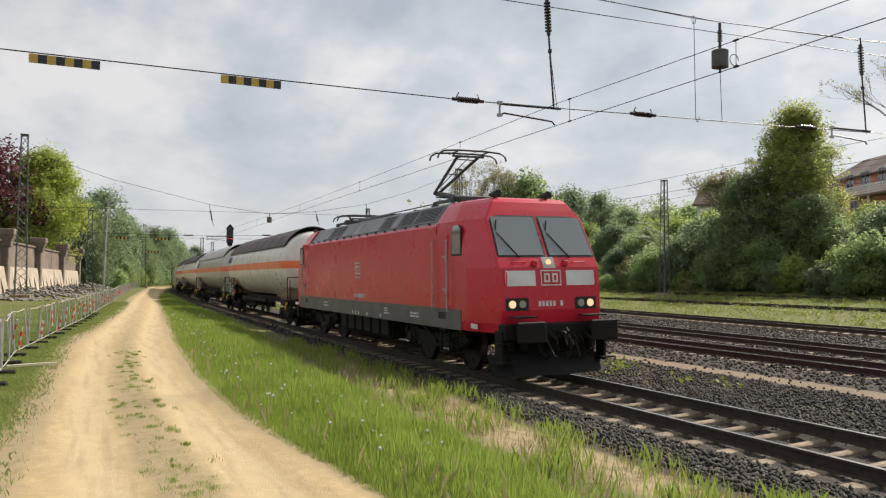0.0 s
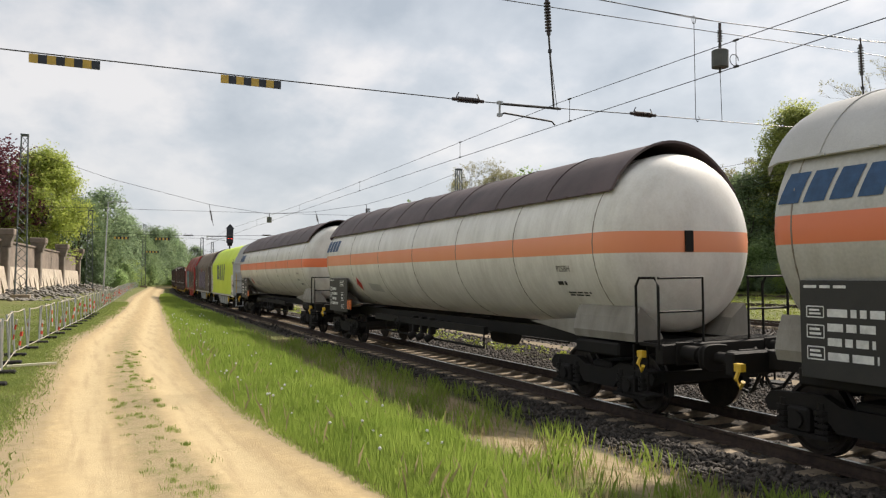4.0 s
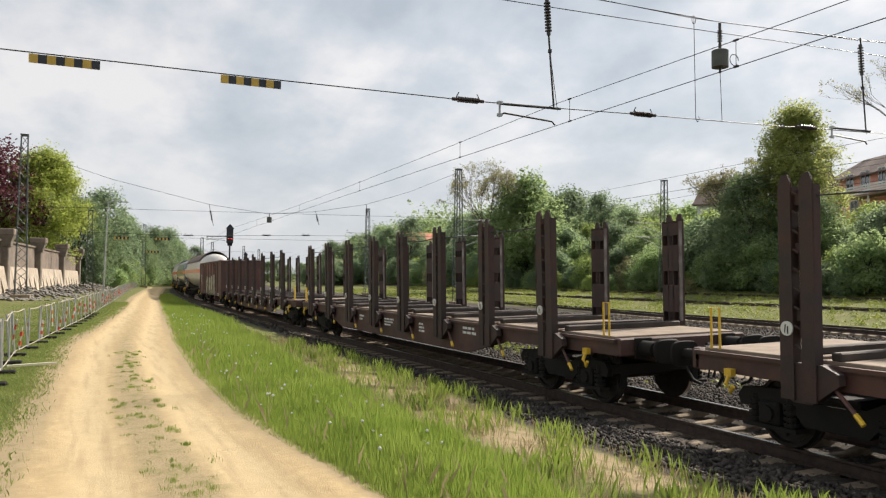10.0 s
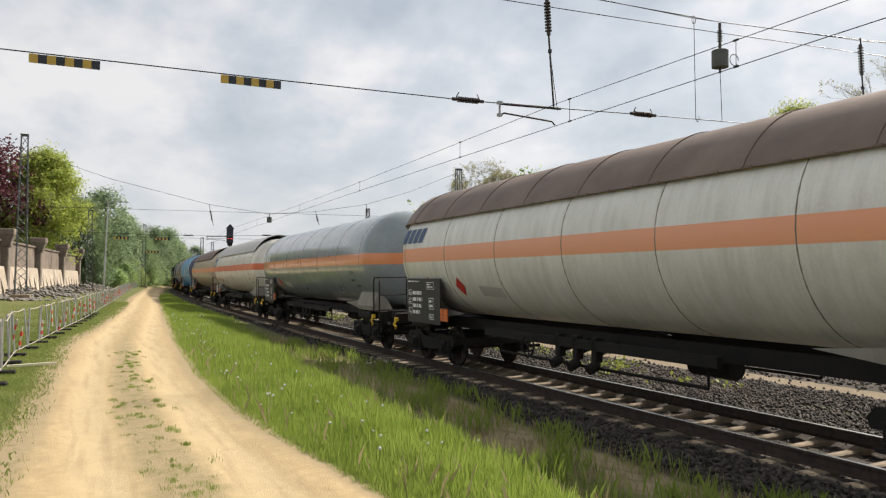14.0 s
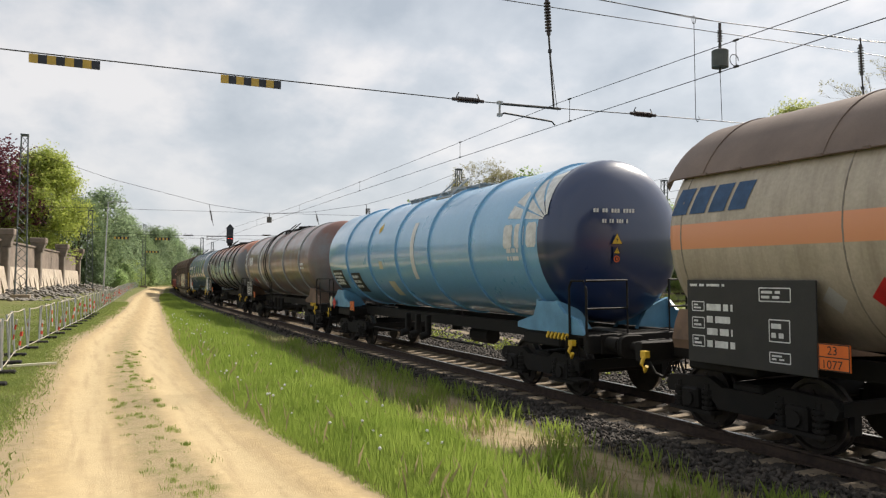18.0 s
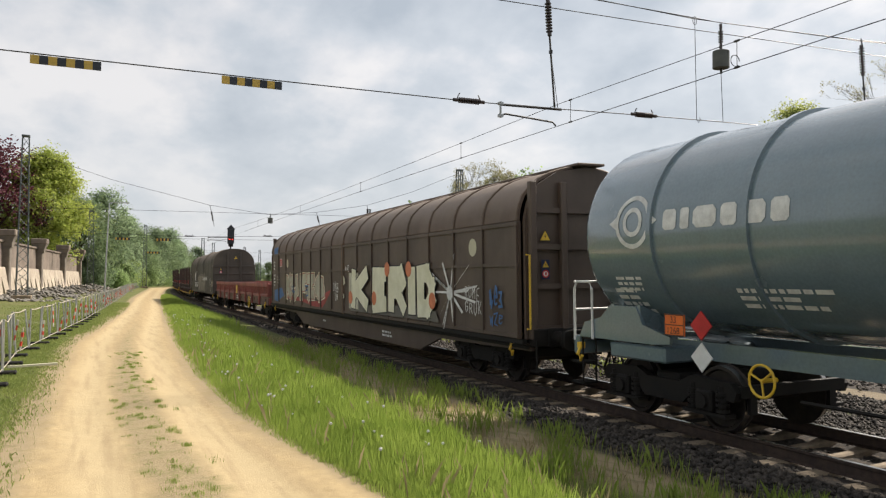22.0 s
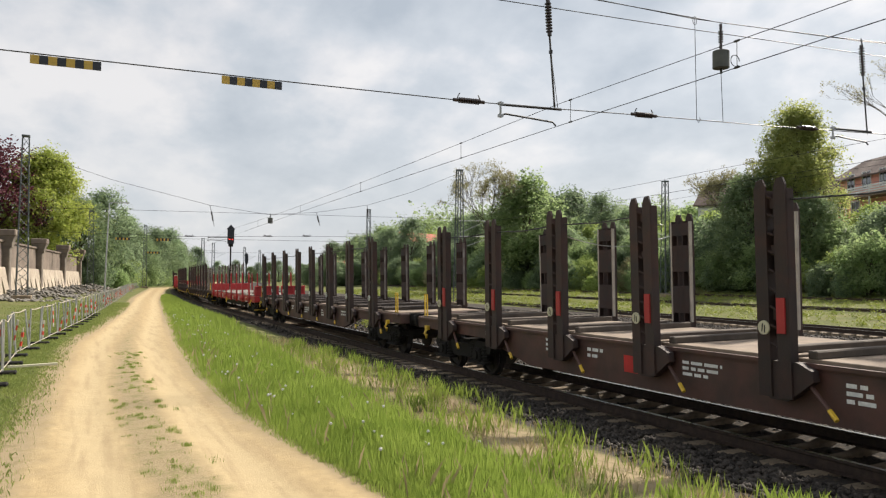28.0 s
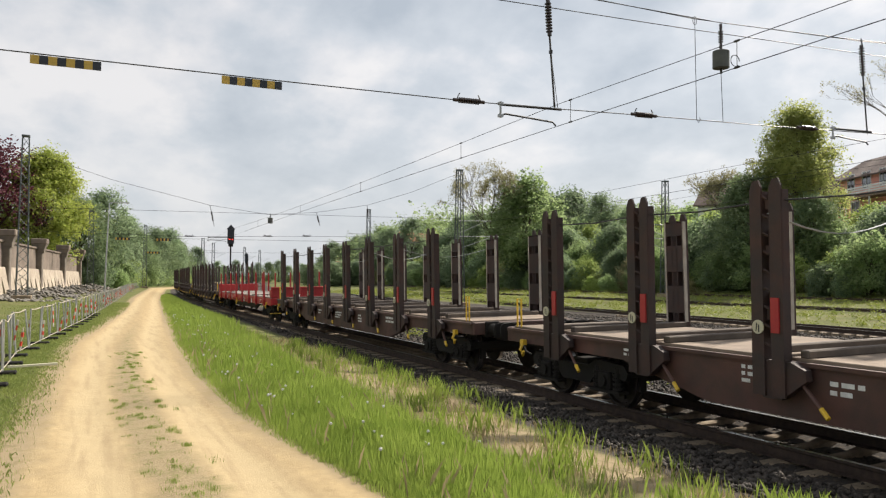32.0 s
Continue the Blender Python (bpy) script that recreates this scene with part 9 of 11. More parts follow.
def hanger(x, y, ztop, zbot, zins):
    s = thing("insulated_hanger", "dark ribbed insulator on a long steel hanger", "insulator", "insulated hangers")
    bm = B()
    insulator(bm, (x, y, ztop), (x + 0.05, y, zins), 0.075, 10)
    part("insulator", bm, CERAMIC, s)
    bm = B()
    rod(bm, (x + 0.05, y, zins), (x + 0.18, y, zbot), 0.022, 6)
    rod(bm, (x + 0.03, y, ztop), (x, y, ztop + 0.18), 0.02, 6)
    box(bm, (x + 0.08, y, zins - 0.35), (0.06, 0.06, 0.08))
    part("rod", bm, M["wire"], s)
    bm = B()
    pipe(bm, [(x + 0.08, y, zins - 0.35), (x + 0.34, y + 0.1, zbot - 0.05)], 0.007, 4)
    part("stay_wire", bm, M["wire"], s)


def line_insulator(x, y, z):
    s = thing("line_insulator", "dark ribbed insulator with horns in a span wire", "insulator", "line insulators")
    bm = B()
    insulator(bm, (x - 0.36, y, z), (x + 0.36, y, z + 0.012), 0.062, 9, 0.2)
    part("ribs", bm, CERAMIC, s)
    bm = B()
    for k in (-0.28, 0.28):
        pipe(bm, [(x + k, y, z), (x + k * 0.9, y, z + 0.08), (x + k * 0.75, y, z + 0.15)], 0.012, 5)
    part("horn", bm, M["wire"], s)


def build_overhead():
    y = 14.2
    wire_thing("span_wire", "thin lower span wire across the tracks", [(-9, y, 5.74), (-1.4, y, 5.765), (3.2, y, 5.775), (7.1, y, 5.80), (9.4, y, 5.86), (11.65, y, 5.94), (15.6, y, 6.05), (19.4, y, 6.19), (40, y, 6.9)], 0.011)
    wire_thing("span_wire", "thin upper span wire across the tracks", [(-9, y, 8.35), (0, y, 8.05), (7.8, y, 8.05), (13, y, 8.17), (20.2, y, 8.40), (40, y, 9.6)], 0.010)
    for k in (0, 0.06):
        wire_thing("span_wire", "twisted pair of carrying wires across the tracks", [(-9, y + k, 9.2), (2, y + k, 8.55), (9, y + k, 8.44 + k), (13.2, y + k, 8.47), (14.0, y + k, 8.47 + k * .5), (19.3, y + k, 8.74), (28, y + k, 9.4), (40, y + k, 10.9)], 0.010)
    lattice_mast("grey lattice catenary mast beside the lane", -9.2, y, 10.5)
    lattice_mast("grey lattice catenary mast between the tracks", 40.2, y, 12.0)
    bar_sign(-0.95, 0.12, y, 5.755)
    bar_sign(2.11, 3.20, y, 5.765)
    for x, z in ((7.1, 5.80), (11.65, 5.94), (17.0, 6.11)):
        line_insulator(x, y, z)
    steady_arm(7.85, y, 5.57)
    steady_arm(17.95, y, 5.95)
    hanger(9.02, y, 8.25, 5.88, 7.45)
    hanger(19.12, y, 8.60, 6.22, 7.75)
    w = thing("tension_weight", "round grey iron weight hanging from the carrying wire", "weight")
    bm = B()
    lathe(bm, [(-0.22, 0.17), (-0.21, 0.20), (0.20, 0.20), (0.22, 0.17)], "y", 24)
    for v in bm.verts:
        v.co = (14.03 + v.co.x, y + v.co.z, 7.55 + v.co.y)
    part("drum", bm, IRON, w)
    bm = B()
    insulator(bm, (14.03, y, 8.44), (14.03, y, 7.8), 0.06, 5, 0.3)
    part("insulator", bm, CERAMIC, w)
    bm = B()
    rod(bm, (14.03, y, 7.34), (14.03, y, 7.2), 0.03, 6)
    rod(bm, (14.03, y, 7.2), (14.08, y, 6.01), 0.008, 5)
    part("hanging_wire", bm, M["wire"], w)
    dr = thing("dropper", "thin hanging dropper wire with end loops", "wire", "overhead wires")
    bm = B()
    rod(bm, (13.2, y, 8.45), (13.24, y, 5.99), 0.008, 5)
    n = 12
    pipe(bm, [(13.2 + 0.06 * math.cos(2 * math.pi * i / n), y, 8.40 + 0.10 * math.sin(2 * math.pi * i / n)) for i in range(n)], 0.008, 5, True)
    pipe(bm, [(13.24, y, 5.99), (13.3, y, 5.92), (13.36, y, 6.0), (13.33, y, 6.06)], 0.008, 5)
    part("line", bm, M["wire"], dr)
    # contact and carrying wires along the tracks
    ss = [-60, -30, -10, 0, 7, 14.0, 22, 30, 38, 46, 54, 62, 90, 120, 180, 260]
    wire_thing("contact_wire", "contact wire along the near track", [on_track(s, 0.22, 5.45) for s in ss], 0.0075)
    car = [(-60, 6.3), (-20, 5.9), (0, 5.83), (8, 5.86), (14.0, 5.93), (22, 5.83), (30, 5.77), (38, 5.76), (46, 5.80), (54, 5.88), (62, 6.0), (90, 5.8), (120, 6.0), (180, 5.9), (260, 5.9)]
    wire_thing("carrying_wire", "carrying wire along the near track", [on_track(s, 0.22, z) for s, z in car], 0.0065)
    for s in (8.95, 13.6, 19.0, 28.0, 38.0, 50.0):
        d = thing("dropper", "short dropper between carrying and contact wire", "wire", "overhead wires")
        z = np.interp(s, [a for a, b in car], [b for a, b in car])
        bm = B()
        a, b = on_track(s, 0.22, z), on_track(s, 0.22, 5.45)
        rod(bm, a, b, 0.006, 5)
        for p in (a, b):
            rod(bm, p + Vector((0, -0.05, 0)), p + Vector((0, 0.05, 0)), 0.018, 6)
        if s < 10:
            pipe(bm, [b + Vector((-0.04 + 0.09 * math.cos(q), 0, 0.10 + 0.09 * math.sin(q))) for q in np.linspace(0, 5.5, 12)], 0.007, 4)
        part("line", bm, M["wire"], d)
    for x0, sl, bd, nm in ((18.98, 0.02, 0.0006, "second"), (22.1, 0.075, 0.0006, "third")):
        for z, r in ((5.42, 0.0075), (6.02, 0.0065)):
            wire_thing("contact_wire" if z < 6 else "carrying_wire", f"overhead wire along the {nm} track", [(x0 + sl * q + bd * q * q, q, z - (0.14 * math.sin(math.pi * ((q - 14) % 48) / 48) if z > 6 else 0)) for q in range(-40, 200, 12)], r)
    # second cross span
    y = 62.0
    wire_thing("span_wire", "sagging carrying wire between two masts", [(-4.2, y, 11.1), (1.5, y, 9.35), (8.5, y, 7.8), (13.1, y, 7.25), (17.0, y, 7.6), (21.4, y, 8.4), (25.4, y, 9.7), (30.1, y, 11.7)], 0.014)
    wire_thing("span_wire", "level span wire between two masts", [(-4.2, y, 7.1), (2.2, y, 7.17), (12, y, 7.3), (26.5, y, 7.5), (30.1, y, 7.6)], 0.012)
    wire_thing("span_wire", "lower span wire between two masts", [(-4.2, y, 5.4), (6.5, y, 5.3), (16.4, y, 5.6), (30.1, y, 5.9)], 0.012)
    lattice_mast("tall green-grey lattice catenary mast beside the lane", -4.25, y, 12.1, 0.75, 0.42)
    lattice_mast("tall grey lattice catenary mast between the tracks", 30.1, y, 11.9, 0.75, 0.42, arms=((6.0, 4.0), (7.4, 3.2)))
    for x, z0, z1, dx in ((8.5, 7.8, 6.15, 0.35), (17.0, 7.6, 6.5, 0.3), (21.4, 8.4, 7.2, 0.1)):
        s = thing("insulated_hanger", "dark ribbed insulator on a slanting hanger", "insulator", "insulated hangers")
        bm = insulator(B(), (x + dx * 0.3, y, z0 - (z0 - z1) * 0.3), (x + dx * 0.7, y, z0 - (z0 - z1) * 0.75), 0.09, 8)
        part("insulator", bm, CERAMIC, s)
        bm = rod(B(), (x, y, z0), (x + dx, y, z1), 0.02, 5)
        part("rod", bm, M["wire"], s)
    for x in (7.0, 13.0, 16.2):
        line_insulator(x, y, 5.32 + (x - 6.5) * 0.03)
    w = thing("tension_weight", "small grey weight on the far span", "weight")
    bm = rod(B(), (13.2, y, 7.0), (13.2, y, 6.55), 0.2, 14)
    part("drum", bm, IRON, w)
    bm = rod(B(), (13.2, y, 7.3), (13.2, y, 7.0), 0.03, 6)
    part("hanging_wire", bm, M["wire"], w)
    steady_arm(8.4, y, 5.05)
    lattice_mast("grey lattice mast in front of the wooded bank", 49.4, 57.2, 11.5, 0.7, 0.4, arms=((7.4, -4.0), (6.1, -3.4)))
    lattice_mast("grey lattice mast far along the tracks", 34.4, 99.0, 11.5, 0.7, 0.4, arms=((8.2, -3.0),))
    lattice_mast("grey lattice mast beside the far lane", 9.3, 150.0, 11.6, 0.7, 0.45, arms=((11.4, 3.2), (11.4, -3.2)))
    lattice_mast("grey lattice mast among the trees", 0.2, 96.0, 9.6, 0.7, 0.45)
    for k, (x, yy) in enumerate(((22, 170), (27, 190), (38, 210), (30, 240), (46, 230))):
        lattice_mast("distant grey lattice catenary mast", x, yy, 10.5, 0.8, 0.5, arms=((8.0, 3.0),))
    # far striped bars and their wires
    for yy, z, xs in ((110.0, 7.45, ((3.1, 4.9), (8.2, 10.0))), (165.0, 7.4, ((6.0, 8.0), (10.6, 13.0)))):
        wire_thing("span_wire", "distant span wire with striped bars", [(-6, yy, z - 0.1), (10, yy, z + 0.02), (40, yy, z + 0.3)], 0.02)
        for a, b in xs:
            bar_sign(a, b, yy, z, 0.34)
    # lamp pole by the trees
    lp = thing("lamp_pole", "slim grey lamp pole with a flat arm", "street lamp")
    bm = rod(B(), (1.35, 77.2, 0.2), (1.62, 77.2, 9.0), 0.08, 8, 0.05)
    part("pole", bm, M["steel"], lp)
    bm = B()
    rod(bm, (1.62, 77.2, 9.0), (2.6, 77.2, 9.05), 0.035, 6)
    box(bm, (2.95, 77.2, 9.06), (0.8, 0.25, 0.08), bevel=0.02)
    part("lamp_head", bm, M["steel"], lp)


build_overhead()


def signal(x, y, top, scale, lit):
    s = thing("railway_signal", "black railway signal with pointed top, showing red", "signal", "railway signals")
    k = scale
    bm = B()
    box(bm, (x, y, top - 1.35 * k), (0.74 * k, 0.25, 1.7 * k), bevel=0.04)
    part("signal_head", bm, STRIPE_K, s)
    bm = B()
    extrude_xz(bm, [(x - 0.50 * k, top - 0.55 * k), (x + 0.50 * k, top - 0.55 * k), (x, top)], y - 0.08, y + 0.08)
    part("pointed_top", bm, STRIPE_K, s)
    for dx in (-0.17, 0.17):
        bm = rod(B(), (x + dx * k, y - 0.14, top - 1.65 * k), (x + dx * k, y - 0.17, top - 1.65 * k), 0.085 * k, 12)
        part("red_lamp", bm, glow_mat("signal_red_light", (1.0, 0.06, 0.04), 1.5) if lit else STRIPE_K, s)
        bm = B()
        rod(bm, (x + dx * k, y - 0.13, top - 1.5 * k), (x + dx * k, y - 0.36, top - 1.54 * k), 0.14 * k, 10)
        part("hood", bm, STRIPE_K, s)
    bm = B()
    rod(bm, (x, y, float(ground_z(np.array(x), np.array(y))) - 0.05), (x, y, top - 2.1 * k), 0.09, 8)
    box(bm, (x, y, top - 2.35 * k), (0.5 * k, 0.3, 0.3 * k), bevel=0.03)
    part("post", bm, M["black"], s)


signal(14.7, 90.0, 8.25, 1.0, True)
signal(34.3, 187.0, 8.3, 1.1, False)


# ------------------------------------------------ fence along the lane
def fence_x(y):
    return np.interp(y, [8, 17, 19.6, 24, 35, 60, 110, 160, 220], [-1.35, -1.38, -1.42, -1.05, -0.05, 1.72, 5.0, 9.3, 15])


def build_fence():
    TAPE_R = mat("red_tape", (0.62, 0.06, 0.03), None, 5, 0.5, bump=0.02)
    TAPE_W = mat("white_tape", (0.50, 0.47, 0.42), (0.40, 0.37, 0.33), 5, 0.6, bump=0.02)
    ROPE = mat("dirty_white_rope", (0.38, 0.34, 0.27), (0.27, 0.24, 0.19), 6, 0.8)
    r = random.Random(5)
    y = 12.6
    i = 0
    while y < 150:
        ln = 1.75
        x0, x1 = float(fence_x(y)), float(fence_x(y + ln))
        z0, z1 = float(ground_z(np.array(x0), np.array(y))), float(ground_z(np.array(x1), np.array(y + ln)))
        f = thing("fence_panel", "low thin wire mesh site fence panel with red and white tape", "fence", "site fence panels")
        h = 1.02
        lean = r.uniform(-0.10, 0.06)
        a, b = Vector((x0, y + 0.04, z0)), Vector((x1, y + ln - 0.04, z1))
        up = Vector((lean, 0, h))
        d = b - a
        for p in (a, b):
            bm = rod(B(), p + Vector((0, 0, 0.02)), p + up, 0.021, 6)
            part("post", bm, M["steel"], f)
            if y < 40:
                bm = B()
                box(bm, p + Vector((0, 0, 0.05)), (0.46, 0.15, 0.07), bevel=0.02)
                part("rubber_foot", bm, M["black"], f)
        if y < 90:
            bm = B()
            pipe(bm, [a + up * 0.98, a.lerp(b, 0.5) + up * r.uniform(0.90, 0.97), b + up * 0.98], 0.013, 6)
            pipe(bm, [a + up * 0.12, a.lerp(b, 0.5) + up * 0.11, b + up * 0.12], 0.012, 6)
            part("rail", bm, ROPE, f)
            if y < 60:
                bm = B()
                for k in range(1, 5):
                    rod(bm, a + up * (0.12 + 0.86 * k / 5), b + up * (0.12 + 0.86 * k / 5), 0.0010, 3)
                for k in range(1, 8):
                    p = a.lerp(b, k / 8)
                    rod(bm, p + up * 0.12, p + up * 0.98, 0.0010, 3)
                part("mesh", bm, M["wire"], f)
        # tape wound on a slat
        for along in ((r.uniform(0.03, 0.7),) if y < 60 else (r.uniform(0.1, 0.9),) if y < 125 else ()):
            p = a.lerp(b, along)
            p = p + Vector((0, 0, h * r.uniform(0.0, 0.35)))
            tilt = Vector((r.uniform(-0.1, 0.1), r.uniform(-0.25, 0.25), h * r.uniform(0.45, 0.66)))
            for k in range(5):
                bm = rod(B(), p + tilt * (k / 5), p + tilt * ((k + 1) / 5), 0.026 * r.uniform(0.5, 1.4), 5)
                part("tape_band", bm, TAPE_R if k % 2 else TAPE_W, f)
        y += ln
        i += 1
    pl = thing("loose_board", "pale wooden board lying beside the fence", "board")
    bm = box(B(), (-0.95, 17.2, 0.36), (0.9, 0.09, 0.04), Euler((0, 0, 0.35)).to_matrix())
    part("plank", bm, P["cream"], pl)


build_fence()


# ------------------------------------------------ old retaining wall on the lane side
def wall_point(f):
    return Vector((-8.6 + 7.5 * f, 46 + 71 * f, 0))


def build_old_wall():
    BRICKY = mat("brown_weathered_masonry", (0.215, 0.168, 0.132), (0.135, 0.105, 0.085), 0.9, 0.9, dirt=(0.12, 0.10, 0.085), dirt_amt=0.7, bump=0.5, fine=7, depth=0.05)
    RENDER_ = mat("pale_worn_render", (0.50, 0.43, 0.34), (0.36, 0.30, 0.235), 1.1, 0.9, dirt=(0.17, 0.135, 0.11), dirt_amt=0.8, streak=True, bump=0.4, fine=6, depth=0.03)
    DARK_ = mat("dark_niche_stone", (0.20, 0.165, 0.135), (0.13, 0.11, 0.09), 1.5, 0.9)
    wl = thing("wall_old", "old brown retaining wall with pale piers, dark niches and capped pillars", "wall", kind="structure")
    a, b = wall_point(0), wall_point(1)
    d = (b - a)
    u = d.normalized()
    n = Vector((u.y, -u.x, 0))           # towards the tracks
    rot = Matrix((( u.x, n.x, 0), (u.y, n.y, 0), (0, 0, 1)))
    L = d.length

    def slab(along, out, z0, z1, ln, th, m, name, bevel=0.0):
        c = a + u * along + n * out + Vector((0, 0, (z0 + z1) / 2))
        part(name, box(B(), c, (ln, th, z1 - z0), rot, bevel), m, wl)

    slab(L / 2, -0.5, 2.9, 4.9, L, 0.6, BRICKY, "upper_wall")
    slab(L / 2, -0.75, 0.0, 2.9, L, 0.6, DARK_, "lower_wall")
    slab(L / 2, -0.45, 4.88, 5.05, L, 0.75, BRICKY, "coping")
    step = 2.35
    rb = random.Random(8)
    k = int(L / step)
    for i in range(k):
        c0 = i * step + 0.2
        mid, tilt = step * rb.uniform(0.46, 0.56), rb.uniform(-0.35, -0.15)
        gap = [(0.0, 0.30), (0.5, 0.44), (1.0, 0.40), (1.5, 0.27), (1.9, 0.12), (2.2, 0.0)]
        gap = [(z * rb.uniform(0.95, 1.0), h * rb.uniform(0.85, 1.15)) for z, h in gap]
        for sd in (-1, 1):
            edge = [(c0 + mid + sd * h + tilt * z / 2.2, z) for z, h in gap]
            out_x = c0 if sd < 0 else c0 + step
            pts = [(out_x, 0.0)] + edge + [(edge[-1][0], 2.9), (out_x, 2.9)]
            bm = B()
            loft(bm, [[a + u * q + n * (o + (0.5 * (1 - z / 2.9) if o > 0 else 0)) + Vector((0, 0, z)) for q, z in pts] for o in (-0.42, 0.05)])
            part("pier", bm, RENDER_, wl)
    for px in (0.345, 0.555, 0.775, 0.985, 0.14):
        s = px * L
        slab(s, -0.05, 0.0, 4.5, 0.8, 0.8, DARK_, "pillar", 0.06)
        bm = B()
        secs = []
        for z, k in ((4.48, 0.41), (4.8, 0.45), (5.1, 0.54), (5.3, 0.64), (5.35, 0.66)):
            secs.append([a + u * (s + du * k) + n * (dn * k + 0.05) + Vector((0, 0, z)) for du, dn in ((-1, -1), (1, -1), (1, 1), (-1, 1))])
        loft(bm, secs)
        part("pillar_neck", bm, DARK_, wl)
        slab(s, 0.05, 5.35, 5.9, 1.42, 1.42, BRICKY, "pillar_cap", 0.07)
    # rubble in front
    rub = []
    r = np.random.default_rng(12)
    cnt = 2200
    s = r.uniform(0.15, 1.0, cnt) * L
    out = r.gamma(2.2, 0.7, cnt) + 0.8
    pile = 0.85 * np.abs(np.sin(s * 0.21)) ** 3
    V, F = [], []
    base = np.array([(1, 0, 0), (-1, 0, 0), (0, 1, 0), (0, -1, 0), (0, 0, 1), (0, 0, -1)], float)
    fc = np.array([(0, 2, 4), (2, 1, 4), (1, 3, 4), (3, 0, 4), (2, 0, 5), (1, 2, 5), (3, 1, 5), (0, 3, 5)])
    for i in range(cnt):
        p = a + u * s[i] + n * out[i]
        z = float(ground_z(np.array(p.x), np.array(p.y))) + max(0, pile[i] * (1 - abs(out[i] - 2.2) / 3)) * r.uniform(0.2, 1)
        k_ = r.uniform(0.07, 0.24)
        v = base * r.uniform(0.6, 1.2, (6, 3)) * k_ * np.array([1.2, 1.2, 0.7])
        V.append(v + np.array([p.x, p.y, z]))
        F.append(fc + 6 * i)
    ob = raw("rubble", np.concatenate(V), np.concatenate(F), mat("rubble_stone", (0.24, 0.22, 0.19), (0.12, 0.11, 0.10), 0.8, 0.9, bump=0.3))
    tagged(ob, "heaps of grey broken stone at the foot of the wall", "rubble", kind="stuff")


build_old_wall()


# ------------------------------------------------ foliage
def leaf_cloud(rng, centres, radii, n, leaf, flat=0.75, spray=9):
    """n leaf quads in sprays of a few, the sprays gathered round the centres and thickest near their outsides."""
    m = max(1, n // spray)
    k = rng.integers(0, len(centres), m)
    d = rng.normal(size=(m, 3))
    d /= np.linalg.norm(d, axis=1, keepdims=True) + 1e-9
    rad = radii[k] * rng.uniform(0.05, 1.0, m) ** 0.45 * rng.uniform(0.7, 1.45, m)
    c0 = centres[k] + d * rad[:, None] * np.array([1, 1, flat])
    # each spray reaches outwards and hangs a little
    way = d + rng.normal(size=(m, 3)) * 0.7 + np.array([0, 0, -0.15])
    way /= np.linalg.norm(way, axis=1, keepdims=True) + 1e-9
    j = np.repeat(np.arange(m), spray)
    n = len(j)
    c = c0[j] + way[j] * (leaf * rng.uniform(-1.2, 2.4, n))[:, None] + rng.normal(size=(n, 3)) * leaf * 0.55
    nrm = d[j] * 0.35 + rng.normal(size=(n, 3)) * 0.55 + np.array([0, 0, 0.75])
    nrm /= np.linalg.norm(nrm, axis=1, keepdims=True) + 1e-9
    t = np.cross(nrm, rng.normal(size=(n, 3)))
    t /= np.linalg.norm(t, axis=1, keepdims=True) + 1e-9
    b = np.cross(nrm, t)
    s = leaf * rng.uniform(0.5, 1.25, n)[:, None]
    v = np.stack([c - t * s * 0.5, c - b * s * 0.36 + nrm * s * 0.08, c + t * s * 0.5, c + b * s * 0.36 + nrm * s * 0.08], 1).reshape(-1, 3)
    f = np.arange(4 * n).reshape(n, 4)
    return v, f


BARK = mat("bark", (0.10, 0.08, 0.062), (0.065, 0.052, 0.042), 3, 0.9, bump=0.6, fine=18, depth=0.03)
LEAF = dict(
    green=leaf_mat("leaf_green", (0.22, 0.315, 0.14), (0.38, 0.47, 0.215), 0.75),
    dark=leaf_mat("leaf_dark", (0.17, 0.24, 0.145), (0.30, 0.38, 0.21), 0.68),
    lime=leaf_mat("leaf_lime", (0.34, 0.43, 0.08), (0.58, 0.63, 0.17), 0.6),
    maple=leaf_mat("leaf_maple", (0.235, 0.295, 0.105), (0.53, 0.55, 0.18), 0.72),
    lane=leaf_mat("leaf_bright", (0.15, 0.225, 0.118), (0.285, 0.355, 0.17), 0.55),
    purple=leaf_mat("leaf_purple", (0.075, 0.022, 0.032), (0.14, 0.045, 0.055), 0.35),
    fresh=leaf_mat("leaf_fresh", (0.26, 0.35, 0.10), (0.42, 0.50, 0.16), 0.6),
    brown=leaf_mat("leaf_brownish", (0.25, 0.235, 0.12), (0.36, 0.34, 0.18), 0.5),
    grass=leaf_mat("grass_blade", (0.165, 0.24, 0.038), (0.315, 0.385, 0.088), 0.55, 0.5, 1.1, 0.4),
    dry=leaf_mat("dry_grass", (0.30, 0.25, 0.125), (0.41, 0.34, 0.19), 0.35, 0.7, 1.5),
    turf=leaf_mat("short_turf", (0.17, 0.225, 0.055), (0.29, 0.325, 0.10), 0.4, 0.6, 1.6),
    weed=leaf_mat("weed_leaf", (0.16, 0.22, 0.035), (0.27, 0.28, 0.06), 0.4, 0.5, 0.8),
)


